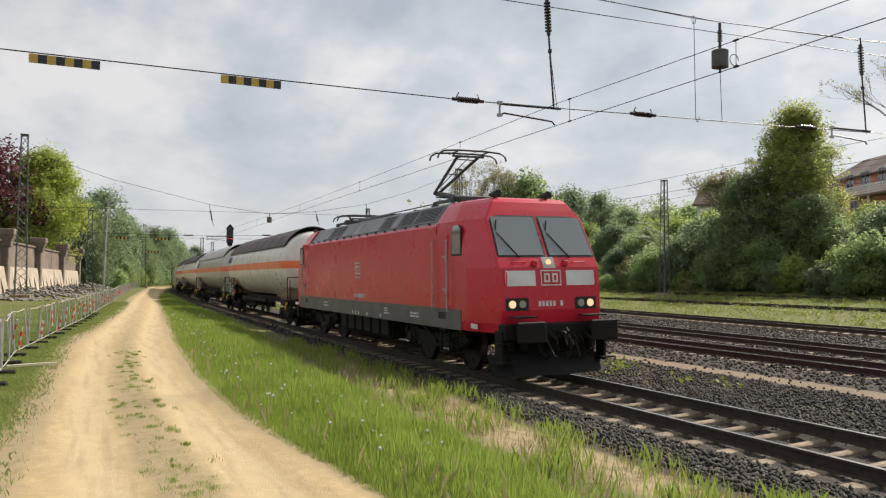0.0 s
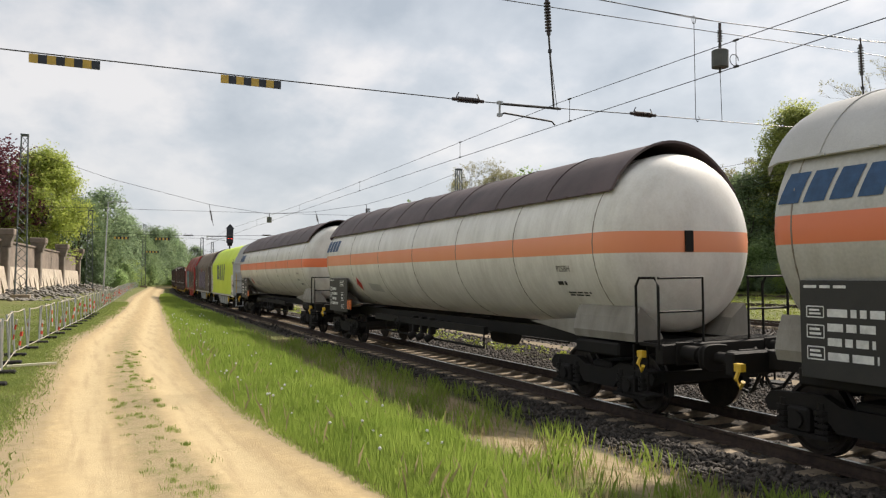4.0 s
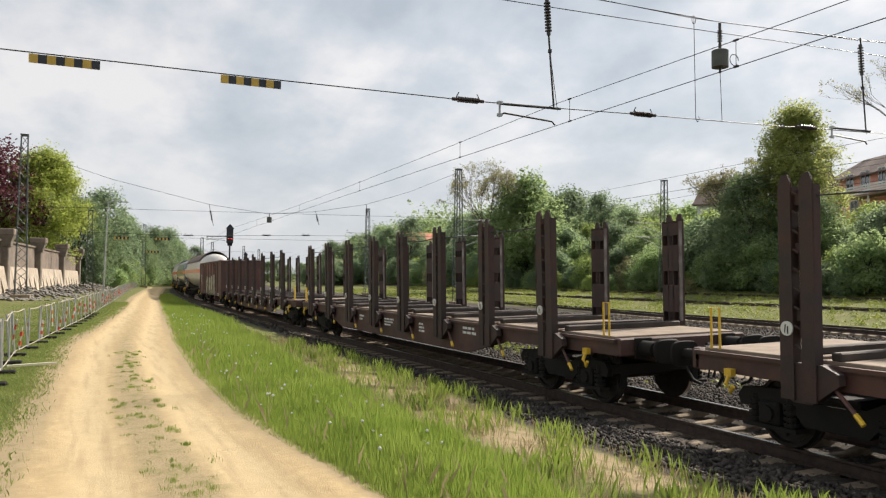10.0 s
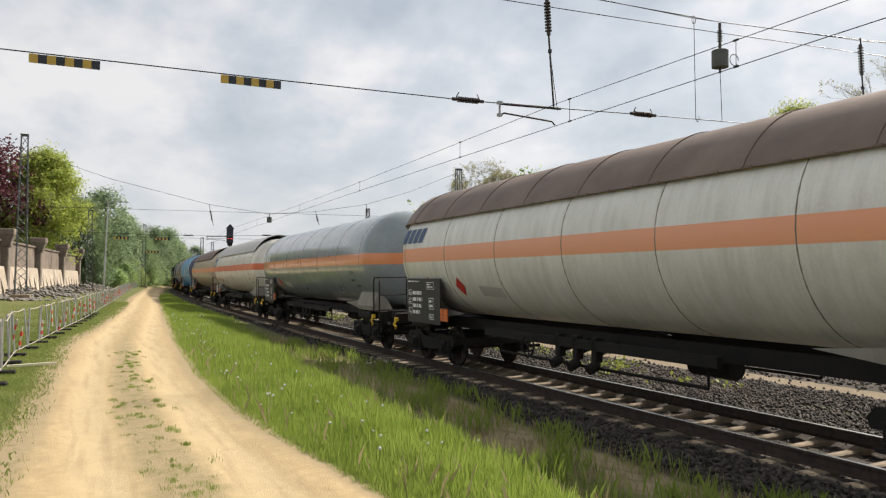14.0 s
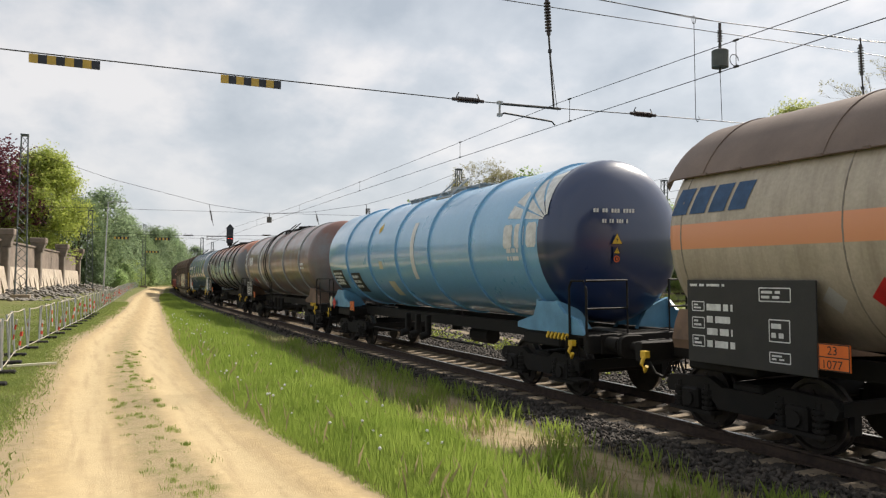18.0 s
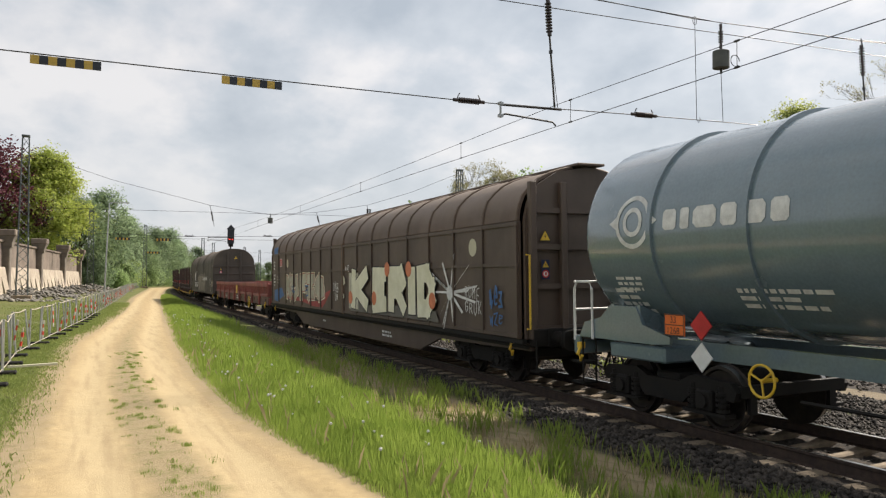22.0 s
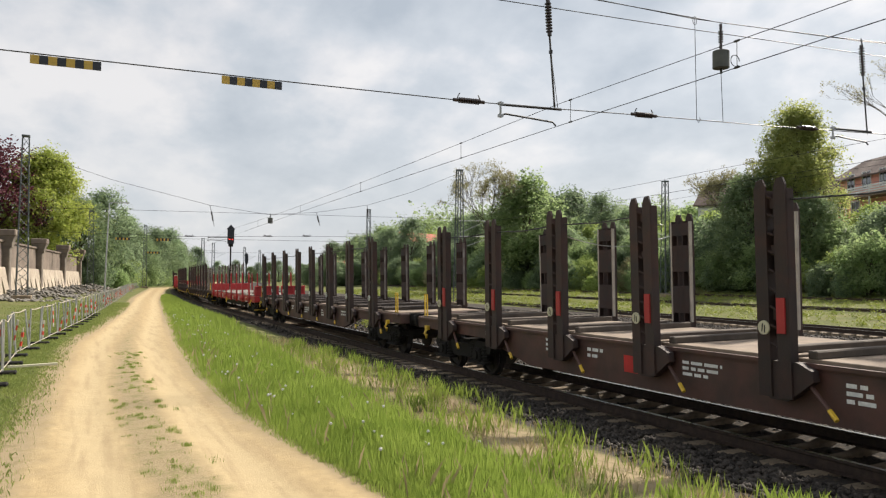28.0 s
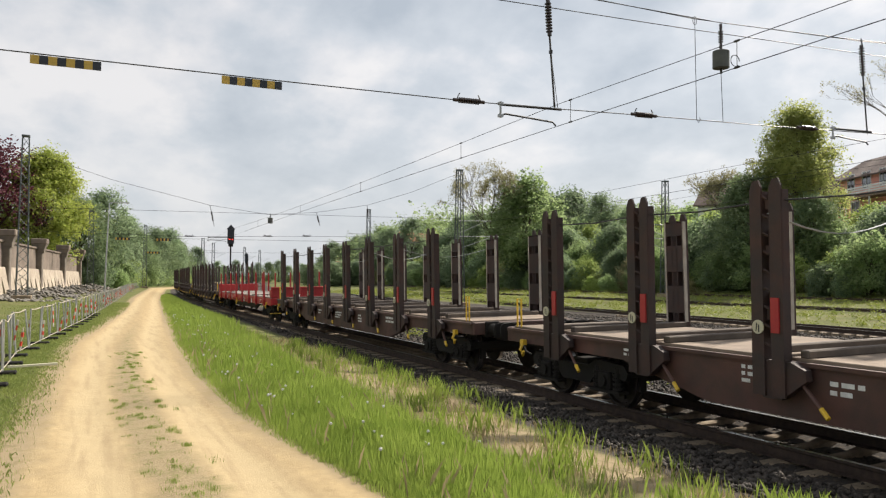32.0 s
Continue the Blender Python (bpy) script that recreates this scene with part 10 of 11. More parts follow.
def plant_mesh(seed, height, rad, base, lobes, n, leaf, m, spread=0.9):
    rng = np.random.default_rng(seed)
    H = height - base
    q = rng.uniform(0, 2 * np.pi, lobes)
    zz = rng.uniform(0, 1, lobes)
    # uneven profile: wide in the lower middle, ragged above
    prof = np.interp(zz, [0, 0.25, 0.55, 0.8, 1], [0.65, 1.0, 0.92, 0.6, 0.18]) * rng.uniform(0.10, 1.0, lobes) ** 0.55
    cx, cy = rad * prof * np.cos(q) * spread, rad * prof * np.sin(q) * spread
    cz = base + H * (0.08 + 0.84 * zz)
    cs = np.stack([cx, cy, cz], 1)
    rr = rad * rng.uniform(0.16, 0.34, lobes)
    v, f = leaf_cloud(rng, cs, rr, n, leaf)
    return v, f, cs


def tree_proto(name, label, seed, height, rad, base, lobes, n, leaf, m, trunk_r, bare=False, category="tree", group=""):
    t = thing(name, label, category, group)
    v, f, cs = plant_mesh(seed, height, rad, base, lobes, n, leaf, m)
    raw("crown", v, f, m, t)
    rng = random.Random(seed)
    bm = B()
    pts = [(0, 0, -0.3), (rng.uniform(-.1, .1), rng.uniform(-.1, .1), base * 0.6 + 0.2), (rng.uniform(-.25, .25), rng.uniform(-.25, .25), base + (height - base) * 0.35), (0, 0, base + (height - base) * 0.8)]
    for (p, q), (r0, r1) in zip(zip(pts, pts[1:]), ((trunk_r, trunk_r * 0.8), (trunk_r * 0.8, trunk_r * 0.5), (trunk_r * 0.5, trunk_r * 0.12))):
        rod(bm, p, q, r0, 8, r1)
    for i in rng.sample(range(len(cs)), min(len(cs), 16)):
        c = Vector(cs[i])
        z = max(base * 0.5, c.z - rad * 0.6)
        rod(bm, (0, 0, z), c, trunk_r * 0.35, 5, trunk_r * 0.06)
    part("trunk", bm, BARK, t)
    return t


def bare_tree(name, label, seed, height, spread, m, depth_max=5, leaves=2600):
    """A leafless or thinly leaved crown: forking twigs."""
    t = thing(name, label, "tree")
    rng = random.Random(seed)
    bm = B()
    tips = []

    def grow(p, d, ln, r, depth):
        q = p + d * ln
        rod(bm, p, q, r, 5 if depth < 2 else 3, r * 0.65)
        if depth == depth_max:
            tips.append(q)
            return
        for _ in range(3 if depth > 0 else 4):
            e = (d + Vector((rng.uniform(-1, 1), rng.uniform(-1, 1), rng.uniform(-0.3, 0.7))) * spread).normalized()
            grow(q, e, ln * rng.uniform(0.62, 0.85), r * 0.6, depth + 1)

    grow(Vector((0, 0, -0.3)), Vector((0, 0, 1)), height * 0.27, height * 0.011, 0)
    part("trunk", bm, BARK, t)
    nr = np.random.default_rng(seed)
    cs = np.array([tuple(p) for p in tips])
    v, f = leaf_cloud(nr, cs, np.full(len(cs), 0.35), leaves, 0.16)
    raw("crown", v, f, m, t)
    return t


def put(t, x, y, k=1.0, rz=0.0, dz=0.0):
    z = float(ground_z(np.array(x), np.array(y))) + dz
    t.matrix_basis = pose(x, y, z, 0, 0, rz) @ Matrix.Scale(k, 4)
    return t


def again(t, x, y, k, rz, dz=0.0):
    c = copy_thing(t, Matrix.Identity(4))
    return put(c, x, y, k, rz, dz)


def build_plants():
    r = random.Random(31)
    # lane side
    put(tree_proto("copper_tree", "dark purple-leaved tree above the old wall", 3, 13.5, 5.2, 3.0, 60, 9000, 0.34, LEAF["purple"], 0.35), -10.0, 103, 1.25)
    put(tree_proto("lime_green_tree", "tall rounded tree with bright yellow-green leaves", 4, 13.5, 4.5, 2.2, 150, 40000, 0.22, LEAF["lime"], 0.35), -5.0, 105, 1.27)
    dk = tree_proto("broadleaf_tree", "dense dark green broadleaf tree by the lane", 5, 14, 5.0, 1.0, 110, 16000, 0.32, LEAF["dark"], 0.4, group="lane trees")
    put(dk, 2.4, 138, 1.2)
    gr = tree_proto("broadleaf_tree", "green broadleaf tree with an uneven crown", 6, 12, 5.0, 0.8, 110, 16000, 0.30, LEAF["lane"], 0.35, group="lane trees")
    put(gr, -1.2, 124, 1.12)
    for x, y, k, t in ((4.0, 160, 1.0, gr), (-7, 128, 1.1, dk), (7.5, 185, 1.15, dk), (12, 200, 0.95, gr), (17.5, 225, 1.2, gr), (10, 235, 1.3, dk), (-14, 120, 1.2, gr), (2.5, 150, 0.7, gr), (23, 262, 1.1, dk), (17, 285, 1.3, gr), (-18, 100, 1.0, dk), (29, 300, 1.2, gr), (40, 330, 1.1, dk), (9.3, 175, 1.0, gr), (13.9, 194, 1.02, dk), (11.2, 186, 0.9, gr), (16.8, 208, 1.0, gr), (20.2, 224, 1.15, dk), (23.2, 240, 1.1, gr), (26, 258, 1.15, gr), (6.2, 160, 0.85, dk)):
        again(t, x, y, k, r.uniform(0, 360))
    put(bare_tree("thin_tree", "thin leafless grey tree among the greenery", 8, 10, 0.8, LEAF["brown"]), 6.3, 170, 1.0)
    # shrubs: four kinds, copied along the banks
    kinds = [tree_proto("shrub", lb, sd, h, rd, 0.1, lo, n, lf, LEAF[m], 0.09, category="shrub", group="bank shrubs")
             for lb, sd, h, rd, lo, n, lf, m in (("dense green shrub on the bank", 11, 4.2, 2.7, 120, 13000, 0.19, "green"), ("dark green shrub on the bank", 12, 4.8, 2.6, 120, 13000, 0.20, "dark"), ("fresh light green shrub on the bank", 13, 3.8, 2.4, 100, 11000, 0.18, "fresh"), ("brownish thin shrub on the bank", 14, 3.6, 1.9, 70, 5500, 0.17, "brown"))]
    used = set()

    def shrub(i, x, y, k):
        if i not in used:
            used.add(i)
            put(kinds[i], x, y, k, r.uniform(0, 360), -0.15)
        else:
            again(kinds[i], x, y, k, r.uniform(0, 360), -0.15)

    for row, (lat, k0, k1, stp) in enumerate(((43.7, 0.4, 0.65, 2.6), (45.5, 0.8, 1.15, 3.8), (50.0, 1.05, 1.45, 4.2), (56.0, 1.3, 1.7, 4.6), (64.0, 1.5, 1.9, 6.0))):
        y = 30.0 - row * 2
        while y < (330, 330, 330, 230, 230)[row]:
            x = float(track_x(y)) + lat + r.uniform(-1.2, 1.2)
            i = r.choices((0, 1, 2, 3), (5, 4, 3.5, 0.8))[0]
            if not (row >= 3 and y < 75 and 1.20 < x / max(y, 1) < 1.62):
                shrub(i, x, y, r.uniform(k0, k1) * (1 if y < 110 else (1.9 if row == 0 else 0.8 if 0.365 < x / y < 0.465 and y < 190 else 1.4)))
            y += stp * r.uniform(0.75, 1.25) * (1 if y < 110 else 1.3)
    # lane side shrubs behind the fence, far end
    for i in range(16):
        y = 122 + i * 7
        shrub(r.choice((0, 1, 2)), float(lane_x(y)) - r.uniform(5.0, 8.5), y, r.uniform(0.7, 1.2))
    for i in range(20):
        y = 140 + i * 6.5
        shrub(r.choice((0, 0, 1, 2)), float(lane_x(y)) - r.uniform(4.2, 5.4), y, r.uniform(0.75, 1.25))
    for x, y in ((20, 255), (25, 262), (15, 240), (31, 275), (36, 290)):
        shrub(1, x, y, 1.2)
    # tall trees on the right bank
    big = tree_proto("maple_tree", "tall full maple with fresh and dark leaves on the bank", 35, 16.3, 4.7, 0.6, 240, 64000, 0.23, LEAF["maple"], 0.4)
    put(big, 61.2, 52.3, 1.0)
    again(gr, 57.2, 54.4, 0.92, 40, -0.5)
    again(gr, 58.0, 48.0, 0.68, 130, -0.5)
    for x, y, k in ((64.5, 47.0, 1.35), (66.5, 45.0, 1.3), (62.8, 45.6, 1.25)):
        shrub(2, x, y, k)
    put(tree_proto("round_tree", "round dark green tree above the bank", 22, 11.5, 5.0, 1.6, 90, 18000, 0.34, LEAF["green"], 0.35), 56.8, 95.0, 1.36)
    put(bare_tree("thin_tree", "tall thinly leaved grey-brown tree on the bank", 23, 18.0, 0.62, LEAF["brown"], 6, 16000), 53.9, 99, 1.1)
    put(bare_tree("thin_tree", "tall leafless tree behind the house", 24, 17, 0.6, LEAF["brown"], 6, 5000), 95.0, 61.3, 1.45)
    put(bare_tree("thin_tree", "thinly leaved brownish tree beside a dark roof", 25, 12.5, 0.5, LEAF["brown"], 6, 9000), 59.2, 57.0, 1.0)
    for x, y, k in ((66, 84, 0.62), (72, 98, 0.8), (61, 118, 0.9), (66, 135, 1.0), (68, 165, 1.05), (75, 120, 1.0), (90, 60, 0.9), (92, 45, 0.9), (88, 72, 0.85)):
        again(gr if r.random() < 0.5 else dk, x, y, k, r.uniform(0, 360), -0.5)
    for i in range(15):
        y = 135 + i * 9.0
        x = float(track_x(y)) + r.uniform(44.5, 56)
        if not 0.385 < x / y < 0.47:
            again(gr if i % 2 else dk, x, y, r.uniform(0.8, 1.12), r.uniform(0, 360), -0.8)
    # hedges before the low house, and far trees that close the view along the line
    for x, y in ((52.5, 178), (55.5, 181), (58, 178), (60.5, 183), (63, 180), (50, 185)):
        shrub(r.choice((0, 1)), x, y, r.uniform(1.1, 1.35))
    for i in range(16):
        a = radians(6.2 + i * 0.72 + r.uniform(-0.2, 0.2))
        d = r.uniform(400, 460)
        again(dk if i % 2 else gr, d * math.sin(a), d * math.cos(a), r.uniform(0.75, 1.05), r.uniform(0, 360), -0.5)
    # tall trees where the right bank meets the far bend
    for i in range(26):
        y = 165 + i * 7.0
        x = float(track_x(y)) + r.uniform(47, 62)
        if 0.37 < x / y < 0.462 and y < 215:         # the gap in which a house shows
            continue
        again(gr if r.random() < 0.6 else dk, x, y, r.uniform(0.85, 1.3) * (0.8 if i % 3 else 1.1), r.uniform(0, 360), -1.0)
    # distant wooded hill
    rng = np.random.default_rng(44)
    cs = []
    for i in range(560):
        y = rng.uniform(190, 420)
        x = float(track_x(y)) + rng.uniform(44, 150)
        cs.append((x, y, float(ground_z(np.array(x), np.array(y))) + rng.uniform(1.5, 15) * np.interp(x - track_x(y), [44, 70, 150], [0.5, 1, 1.2])))
    cs = np.array(cs)
    v, f = leaf_cloud(rng, cs, rng.uniform(2.2, 4.6, len(cs)), 90000, 0.8, 0.9)
    tagged(raw("far_wood", v, f, LEAF["green"]), "distant mixed green woodland on the hill", "woodland", kind="stuff")


build_plants()


# ------------------------------------------------ houses on the bank
PINK = mat("pink_render", (0.72, 0.33, 0.26), (0.64, 0.29, 0.225), 1.0, 0.85, bump=0.2, fine=30)
WHITEWALL = mat("white_render", (0.66, 0.66, 0.64), (0.58, 0.58, 0.56), 1.0, 0.85, bump=0.2, fine=30)
TILE_B = mat("brown_roof_tiles", (0.13, 0.085, 0.07), (0.09, 0.065, 0.055), 2.5, 0.8, bump=0.6, fine=9, depth=0.04)
TILE_R = mat("orange_roof_tiles", (0.42, 0.13, 0.07), (0.34, 0.10, 0.06), 2.5, 0.8, bump=0.6, fine=9, depth=0.04)
PANE = glass_mat("house_window_glass", (0.05, 0.06, 0.07))


def house(label, x, y, rz, wx, wy, z0, eave, ridge, wall_m, roof_m, windows=(), over=0.5):
    h = thing("house", label, "house", "houses on the bank")
    h.matrix_basis = pose(x, y, 0, 0, 0, rz)
    bm = B()
    box(bm, (0, 0, (z0 + eave) / 2), (wx, wy, eave - z0))
    extrude_xz(bm, [(-wx / 2, eave), (wx / 2, eave), (0, ridge - 0.15)], -wy / 2, wy / 2)
    part("wall", bm, wall_m, h)
    for sx in (-1, 1):
        bm = B()
        k = (ridge - eave) / (wx / 2)
        e = wx / 2 + over
        loft(bm, [[(0, yy, ridge), (sx * e, yy, eave - k * over), (sx * e, yy, eave - k * over - 0.18), (0, yy, ridge - 0.18)] for yy in (-wy / 2 - over, wy / 2 + over)])
        part("roof", bm, roof_m, h)
    for face, u, z, ww, hh in windows:
        wn = new("window", mesh_of("window", window_frame_mesh(face, u, z, ww, hh, wx, wy), M["white"]))
        wn.parent = h
        bm = B()
        if face in "ab":
            s = -1 if face == "a" else 1
            box(bm, (s * (wx / 2 + 0.02), u, z), (0.03, ww - 0.12, hh - 0.12))
        else:
            box(bm, (u, -(wy / 2 + 0.02), z), (ww - 0.12, 0.03, hh - 0.12))
        part("pane", bm, PANE, wn)
    return h


def window_frame_mesh(face, u, z, ww, hh, wx, wy):
    bm = B()
    for du, dz, a, b in ((0, hh / 2, ww, 0.08), (0, -hh / 2, ww + 0.1, 0.08), (-ww / 2, 0, 0.08, hh), (ww / 2, 0, 0.08, hh), (0, 0, 0.06, hh)):
        if face in "ab":
            s = -1 if face == "a" else 1
            box(bm, (s * (wx / 2 + 0.04), u + du, z + dz), (0.08, a, b))
        else:
            box(bm, (u + du, -(wy / 2 + 0.04), z + dz), (a, 0.08, b))
    return bm


def build_houses():
    h = house("pink rendered house with brown tiled roof and white balcony", 83.7, 56.7, -21.6, 9, 15, 3.0, 13.4, 16.0, PINK, TILE_B,
              (("a", 6.2, 12.8, 1.0, 1.2), ("a", 3.4, 12.6, 1.4, 1.9), ("a", 0.4, 12.6, 1.6, 1.9), ("a", -2.6, 12.6, 1.2, 1.9), ("a", 5.6, 9.7, 1.1, 1.3), ("a", 2.6, 9.7, 1.6, 1.4), ("c", 0, 12.5, 1.6, 1.5)))
    h.matrix_basis = pose(83.7, 56.7, 1.1, 0, 0, -21.6)
    bm = B()
    box(bm, (-5.4, -2.7, 10.5), (1.8, 9.0, 0.2))
    part("balcony_floor", bm, M["concrete"], h)
    for k in range(4):
        bm = box(B(), (-6.28, -2.7, 10.75 + k * 0.27), (0.05, 9.0, 0.19), bevel=0.01)
        part("balcony_board", bm, M["white"], h)
    for yy in (-7.1, -2.7, 1.7):
        bm = box(B(), (-6.2, yy, 9.6), (0.12, 0.12, 4.2))
        part("balcony_post", bm, M["white"], h)
    house("small white gabled house half hidden by trees", 64.2, 53.9, 62, 4.6, 4.0, 4.0, 10.5, 13.3, WHITEWALL, TILE_B, (("c", 0, 9.8, 0.9, 1.1),))
    house("house with a dark brown roof behind the trees", 77.0, 76.0, 30, 7, 7, 6.0, 12.4, 14.8, WHITEWALL, TILE_B)
    house("long house with orange tiled roof on the far hill", 76, 180, 112, 9, 13, 5.0, 11.8, 13.9, WHITEWALL, TILE_R,
          (("a", -4, 10.4, 1.4, 1.5), ("a", -1, 10.4, 1.6, 1.6), ("a", 3, 10.4, 1.4, 1.5)))
    house("low pale house with orange roof behind shrubs", 67, 203, 112, 8, 14, 1.0, 4.6, 7.0, WHITEWALL, TILE_R)
    house("far house with an orange roof", 92, 120, 100, 8, 10, 6.0, 11.5, 14.5, WHITEWALL, TILE_R)
    w = thing("wall_low", "low dark concrete wall at the foot of the bank", "wall", kind="structure")
    for i in range(3):
        y = 18 + i * 4.0
        bm = box(B(), (float(track_x(y)) + 43.4, y + 2, 1.3), (0.3, 3.96, 2.0), bevel=0.02)
        part("wall_panel", bm, mat("dark_wall_concrete", (0.14, 0.135, 0.125), (0.09, 0.085, 0.08), 0.8, 0.9, dirt=(0.05, 0.05, 0.045), dirt_amt=0.6, streak=True) if i == 0 else bpy.data.materials["dark_wall_concrete"], w)


build_houses()


# ------------------------------------------------ grass, weeds and ballast
def blades(rng, x, y, h, w, lean=0.35):
    n = len(x)
    z = ground_z(x, y)
    q = rng.uniform(0, 2 * np.pi, n)
    dx, dy = np.cos(q) * w / 2, np.sin(q) * w / 2
    lx, ly = rng.normal(0, lean, n) * h, rng.normal(0, lean, n) * h
    v = np.empty((n, 4, 3))
    v[:, 0] = np.stack([x - dx, y - dy, z - 0.02], 1)
    v[:, 1] = np.stack([x + dx, y + dy, z - 0.02], 1)
    v[:, 2] = np.stack([x + dx * 0.7 + lx * 0.35, y + dy * 0.7 + ly * 0.35, z + h * 0.6], 1)
    v[:, 3] = np.stack([x + lx, y + ly, z + h], 1)
    f = np.arange(4 * n).reshape(n, 4)
    f = np.concatenate([f[:, [0, 1, 2]], f[:, [0, 2, 3]]])
    return v.reshape(-1, 3), f


def dense_edge(y):
    return np.interp(y, [0, 5.8, 6.7, 10, 14, 18, 26, 40, 90], [-5.25, -5.13, -4.96, -4.75, -4.6, -4.46, -3.6, -2.4, -1.9])


def stone_edge(y):
    return np.interp(y, [0, 7, 10, 13, 19, 26, 36, 90], [-3.35, -3.25, -3.2, -2.75, -2.65, -2.45, -2.2, -1.9])


def build_grass():
    rng = np.random.default_rng(8)
    # tall grass between lane and ballast
    X, Y, Hh, Wd = [], [], [], []
    for y0, y1, n, hh, wd in ((-9, 4.5, 30000, 0.27, 0.014), (4.5, 9, 250000, 0.235, 0.0043), (9, 15, 210000, 0.245, 0.006), (15, 26, 120000, 0.27, 0.0115), (26, 48, 50000, 0.25, 0.035), (48, 100, 34000, 0.24, 0.08)):
        y = rng.uniform(y0, y1, n)
        lo = lane_x(y) + lane_half(y) + 0.05
        hi = track_x(y) + dense_edge(y) - 0.12
        u = rng.uniform(0, 1, n)
        x = lo + (hi - lo) * u
        # thin towards both borders and on bare patches
        clump = 0.5 + 0.2 * np.sin(x * 2.1 + 1.3 * np.sin(y * 0.7)) * np.sin(y * 1.3 + 2 * np.sin(x)) + 0.10 * np.sin(x * 11.0 + 2.1 * np.sin(y * 6.7)) * np.sin(y * 9.3 + 2 * np.sin(x * 5.1))
        keep = rng.uniform(0, 1, n) < np.clip(0.2 + 1.0 * clump, 0, 1) * np.clip(u * 6, 0.12, 1) * np.clip((1 - u) * 3.2 - 0.25 + 0.25 * np.sin(x * 5.3) * np.sin(y * 4.1), 0.03, 1)
        x, y, u, clump = x[keep], y[keep], u[keep], clump[keep]
        X.append(x)
        Y.append(y)
        Hh.append(hh * (0.20 + 0.86 * np.clip(u * 2.4, 0.04, 1)) * (0.72 + 0.4 * clump) * rng.uniform(0.35, 1.2, len(x)) * np.where(rng.uniform(0, 1, len(x)) < 0.03, 1.35, 1.0))
        Wd.append(np.full(len(x), wd) * rng.uniform(0.7, 1.3, len(x)))
    v, f = blades(rng, np.concatenate(X), np.concatenate(Y), np.concatenate(Hh), np.concatenate(Wd) * 0.72, 0.10)
    tagged(raw("verge_grass", v, f, LEAF["grass"]), "tall bright green grass between lane and track", "grass", kind="stuff")
    # short grass on the fence side
    n = 330000
    y = np.concatenate([4 + 56 * rng.uniform(0, 1, n) ** 1.7, rng.uniform(-9, 4, 50000)])
    n = len(y)
    x = lane_x(y) - lane_half(y) - rng.gamma(2.0, 0.8, n) + 0.1
    keep = rng.uniform(0, 1, n) < np.clip(0.6 + 0.5 * np.sin(x * 1.7 + 2 * np.sin(y * 0.4)) * np.sin(y * 0.8), 0.15, 1) * np.clip((lane_x(y) - lane_half(y) - x) * 1.3 + 0.1, 0.06, 1)
    x, y = x[keep], y[keep]
    v, f = blades(rng, x, y, 0.036 * rng.uniform(0.4, 1.8, len(x)), 0.0012 + 0.00045 * np.abs(y), 0.45)
    tagged(raw("short_grass", v, f, LEAF["turf"]), "short patchy grass along the fence", "grass", kind="stuff")
    # dry straws at the ballast border and on the lane's crown
    n = 15000
    y = 5 + 22 * rng.uniform(0, 1, n) ** 1.4
    x = track_x(y) + dense_edge(y) + (stone_edge(y) + 0.15 - dense_edge(y)) * rng.uniform(-0.25, 1, n) ** 1
    keep = rng.uniform(0, 1, n) < np.clip(0.35 + 0.6 * np.sin(x * 4.1 + 1.7 * np.sin(y * 1.9)) * np.sin(y * 2.7), 0.05, 1)
    x, y = x[keep], y[keep]
    h = 0.10 * rng.uniform(0.25, 1.6, len(x))
    k = 700                                        # seed stalks that stand over the green
    ys = 5 + 24 * rng.uniform(0, 1, k) ** 1.3
    lo, hi = lane_x(ys) + lane_half(ys) + 0.15, track_x(ys) + dense_edge(ys)
    x, y = np.concatenate([x, lo + (hi - lo) * rng.uniform(0, 1, k)]), np.concatenate([y, ys])
    h = np.concatenate([h, rng.uniform(0.12, 0.36, k)])
    v, f = blades(rng, x, y, h, 0.0014 + 0.0002 * y, 0.22)
    tagged(raw("dry_grass", v, f, LEAF["dry"]), "dry straw-coloured grass along the ballast", "grass", kind="stuff")
    X, Y, Hh = [], [], []
    for i in range(170):
        cy = 5.2 + 15 * rng.uniform(0, 1) ** 1.5
        cx = lane_x(cy) + rng.normal(0.05, 0.17)
        k = int(rng.gamma(1.2, 24)) + 6
        X.append(cx + rng.normal(0, 0.03, k))
        Y.append(cy + rng.normal(0, 0.04, k))
        Hh.append(0.024 * rng.uniform(0.4, 1.6, k))
    for i in range(150):
        cy = 4.6 + 20 * rng.uniform(0, 1) ** 1.4
        cx = track_x(cy) + rng.uniform(dense_edge(cy), stone_edge(cy) + 0.25)
        k = int(rng.integers(8, 60))
        X.append(cx + rng.normal(0, 0.10, k))
        Y.append(cy + rng.normal(0, 0.10, k))
        Hh.append(0.24 * rng.uniform(0.3, 1.3, k))
    X, Y, Hh = np.concatenate(X), np.concatenate(Y), np.concatenate(Hh)
    v, f = blades(rng, X, Y, Hh, 0.0022 + 0.0002 * Y, 0.16)
    tagged(raw("weed_tufts", v, f, LEAF["grass"]), "small green weed tufts on clay and ballast", "weeds", kind="stuff")
    # weeds between the far tracks
    cs = []
    for i in range(2400):
        y = rng.uniform(12, 130)
        lat = rng.choice([rng.uniform(3.0, 4.0), rng.uniform(22.8, 31.5), rng.uniform(33.6, 42.5)], p=[0.08, 0.5, 0.42])
        x = float(track_x(y)) + lat
        cs.append((x, y, float(ground_z(np.array(x), np.array(y))) + 0.06))
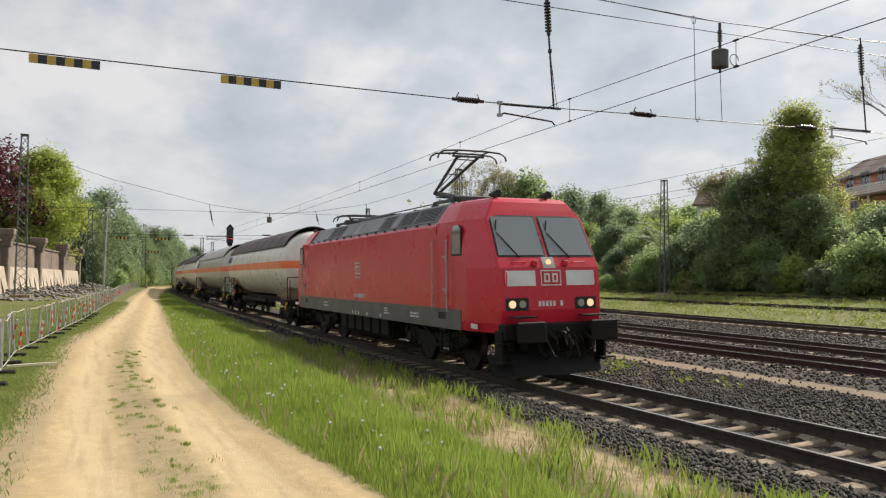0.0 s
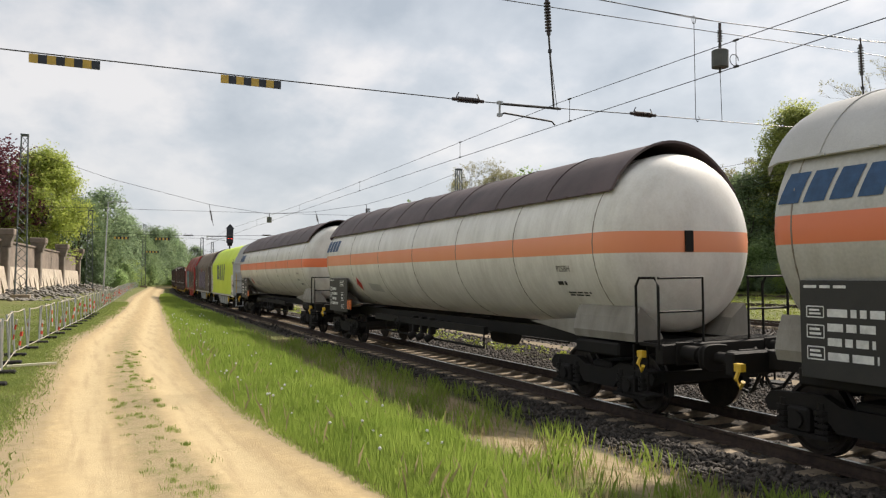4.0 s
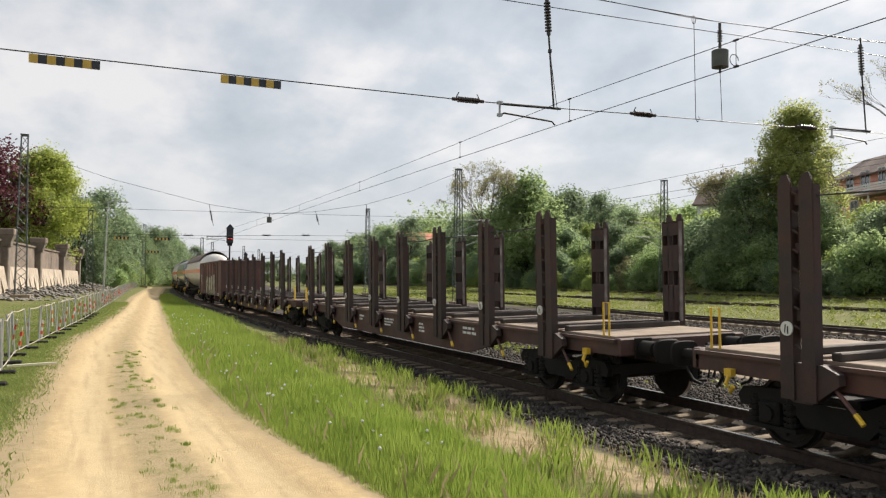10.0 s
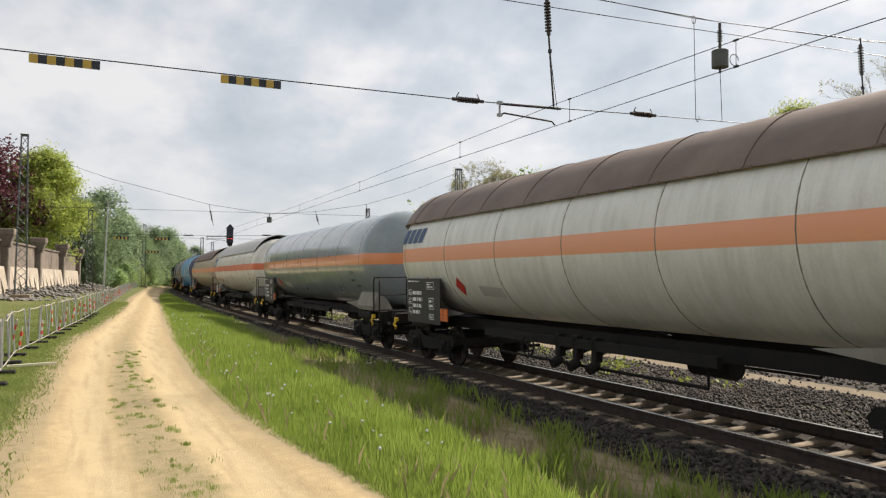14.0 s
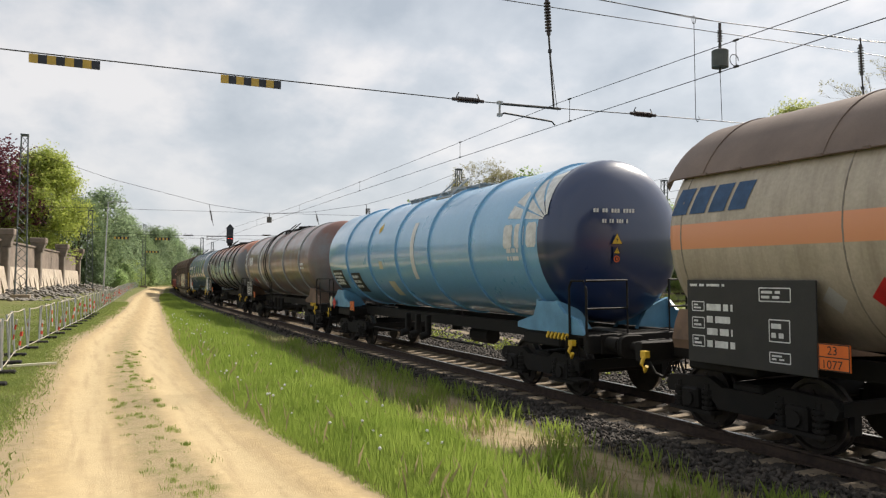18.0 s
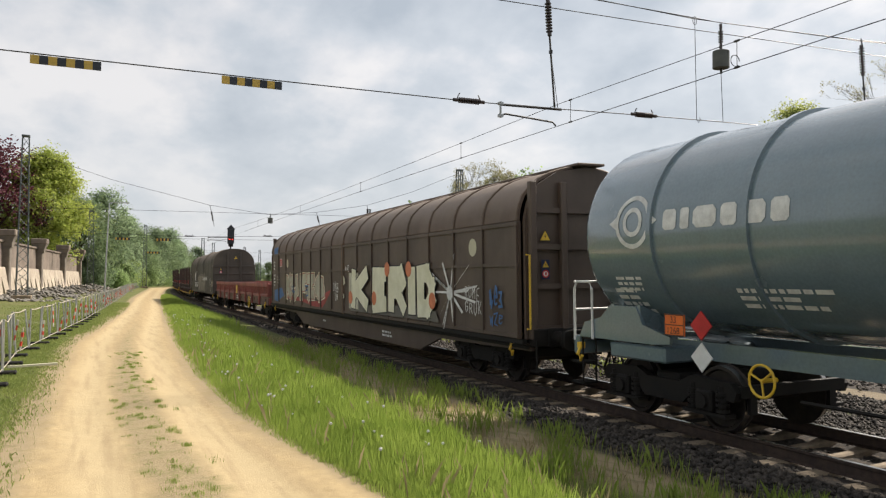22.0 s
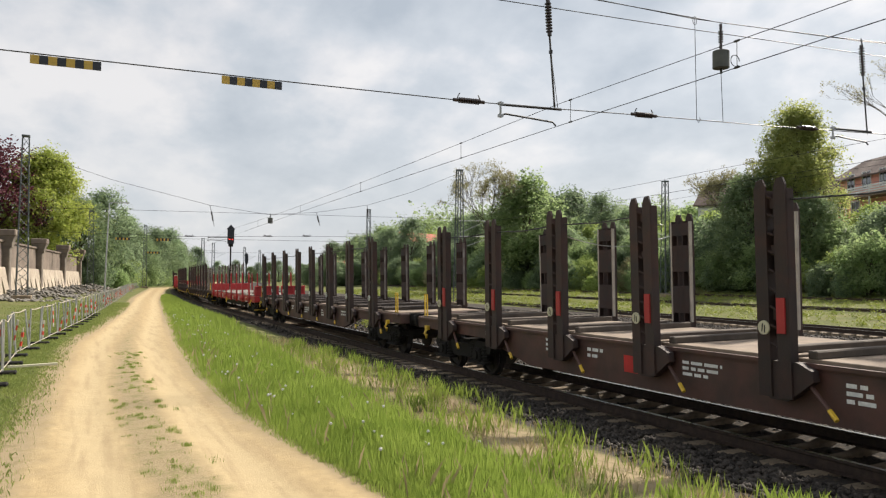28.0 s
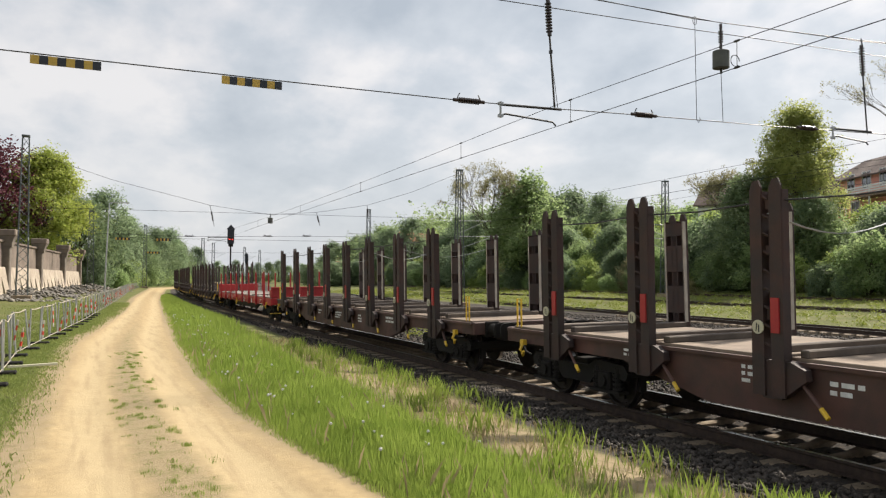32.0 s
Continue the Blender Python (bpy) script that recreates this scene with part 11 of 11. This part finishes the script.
    v, f = leaf_cloud(rng, np.array(cs), rng.uniform(0.15, 0.6, 2400), 110000, 0.11, 0.4)
    tagged(raw("track_weeds", v, f, LEAF["weed"]), "yellow-green weeds between the far tracks", "weeds", kind="stuff")
    # dandelion clocks
    r = random.Random(4)
    stem = B()
    rod(stem, (0, 0, 0), (0.01, 0.0, 0.26), 0.004, 5)
    first = thing("dandelion_clock", "white dandelion seed head on a thin stem", "flower", "dandelion clocks")
    part("stem", stem, LEAF["grass"], first)
    bm = B()
    bmesh.ops.create_icosphere(bm, subdivisions=2, radius=0.017, matrix=Matrix.Translation((0.01, 0, 0.27)))
    part("seed_head", bm, mat("dandelion_fluff", (0.7, 0.7, 0.66), None, 60, 0.95, bump=0.6, fine=200, depth=0.01), first)
    spots = [(3.28, 7.5)] + [(float(lane_x(y)) + float(lane_half(y)) + r.uniform(0.25, 1.6), y) for y in [6.5 + 30 * r.random() ** 1.3 for _ in range(90)]]
    for i, (x, y) in enumerate(spots):
        if i == 0:
            put(first, x, y)
        else:
            again(first, x, y, r.uniform(0.55, 1.0) * (1 + y / 90), r.uniform(0, 360))


build_grass()


def build_ballast():
    rng = np.random.default_rng(21)
    base = np.array([(1, 0, 0), (-1, 0, 0), (0, 1, 0), (0, -1, 0), (0, 0, 1), (0, 0, -1)], float)
    fc = np.array([(0, 2, 4), (2, 1, 4), (1, 3, 4), (3, 0, 4), (2, 0, 5), (1, 2, 5), (3, 1, 5), (0, 3, 5)])
    X, Y, S, Zo = [], [], [], []
    for y0, y1, n, s in ((-6, 3.5, 9000, 0.04), (3.5, 9, 20000, 0.037), (9, 15, 18000, 0.037), (15, 26, 9000, 0.04), (26, 50, 6000, 0.06)):
        y = rng.uniform(y0, y1, n)
        lo, hi = stone_edge(y) + 0.1, np.full(n, 5.0)
        u = rng.uniform(0, 1, n)
        lat = lo + (hi - lo) * u
        keep = (rng.uniform(0, 1, n) < np.clip((lat - lo) * 2.2, 0.15, 1)) & ((np.abs(np.abs(lat) - 0.7535) > 0.09))
        y, lat = y[keep], lat[keep]
        X.append(track_x(y) + lat)
        Y.append(y)
        S.append(s * rng.uniform(0.4, 1.5, len(y)))
        Zo.append(np.where(np.abs(lat) < 1.35, rng.uniform(-0.06, -0.005, len(y)), rng.uniform(-0.01, 0.05, len(y))))
    # beds and shoulders of the far tracks
    n = 26000
    y = 7 + 48 * rng.uniform(0, 1, n) ** 1.5
    lat = rng.uniform(5.0, 20.5, n)
    keep = (np.abs(lat - 5.7) > 0.45) | (rng.uniform(0, 1, n) < 0.12)
    y, lat = y[keep], lat[keep]
    X.append(track_x(y) + lat)
    Y.append(y)
    S.append((0.04 + 0.0008 * y) * rng.uniform(0.5, 1.4, len(y)))
    Zo.append(rng.uniform(-0.01, 0.04, len(y)))
    X, Y, S, Zo = map(np.concatenate, (X, Y, S, Zo))
    n = len(X)
    Z = ground_z(X, Y) + Zo
    v = base[None] * rng.uniform(0.55, 1.25, (n, 6, 3)) * S[:, None, None] * np.array([1, 1, 0.8])
    q = rng.uniform(0, 2 * np.pi, n)
    c, s_ = np.cos(q)[:, None], np.sin(q)[:, None]
    tilt = rng.normal(0, 0.9, n)[:, None]
    x, y, z = v[..., 0], v[..., 1], v[..., 2]
    x, z = x * np.cos(tilt) - z * np.sin(tilt), x * np.sin(tilt) + z * np.cos(tilt)
    v = np.stack([x * c - y * s_ + X[:, None], x * s_ + y * c + Y[:, None], z + Z[:, None]], -1)
    f = fc[None] + 6 * np.arange(n)[:, None, None]
    ob = raw("ballast", v.reshape(-1, 3), f.reshape(-1, 3), BALLAST)
    tagged(ob, "loose brown-grey ballast stones round the tracks", "ballast", kind="stuff")


def stone_mat():
    m = mat("ballast_stones", (0.068, 0.056, 0.045), (0.030, 0.025, 0.021), 2.2, 0.9, bump=0.3, fine=90)
    nt = m.node_tree
    bsdf = nt.nodes["Principled BSDF"]
    last = bsdf.inputs["Base Color"].links[0].from_socket
    geo, hsv, mr = nt.nodes.new("ShaderNodeNewGeometry"), nt.nodes.new("ShaderNodeHueSaturation"), nt.nodes.new("ShaderNodeMapRange")
    mr.inputs[3].default_value, mr.inputs[4].default_value = 0.4, 1.6
    nt.links.new(geo.outputs["Random Per Island"], mr.inputs[0])
    nt.links.new(mr.outputs[0], hsv.inputs["Value"])
    nt.links.new(last, hsv.inputs["Color"])
    nt.links.new(hsv.outputs[0], bsdf.inputs["Base Color"])
    return m


BALLAST = stone_mat()
build_ballast()


# ------------------------------------------------ what moves
def wagon_pose(u0, u1, t):
    s = (u0 + u1) / 2 - run(t)
    d = (u1 - u0) * 0.34
    a, b = on_track(s - d), on_track(s + d)
    rz = -math.degrees(math.atan2(b.x - a.x, b.y - a.y))
    m = (a + b) / 2
    return pose(m.x, m.y, 0, 0, 0, rz) @ pose(0, 0, 0, 0, -math.degrees(CANT), 0)


def motions():
    for ob, u0, u1 in TRAIN:
        walk(ob, [(t / 2, wagon_pose(u0, u1, t / 2)) for t in range(65)])
    spans = {ob.name: (u0, u1) for ob, u0, u1 in TRAIN}
    for ws, w, r, k in WHEELS:
        u0, u1 = spans[w.name]
        u = (u0 + u1) / 2
        # turn while the wagon is between 40 m before and 12 m past the camera
        fr = [f for f in range(0, 961) if -12 < u - run(f / 30) < 40]
        if not fr:
            continue
        rows = [] if fr[0] == 0 else [(0, pose(0, k, r))]
        base = run(fr[0] / 30)
        for f in fr:
            rows.append((f / 30, pose(0, k, r, math.degrees((run(f / 30) - base) / r) % 360)))
        if fr[-1] < 960:
            rows.append((32.0, rows[-1][1]))
        walk(ws, rows)


motions()
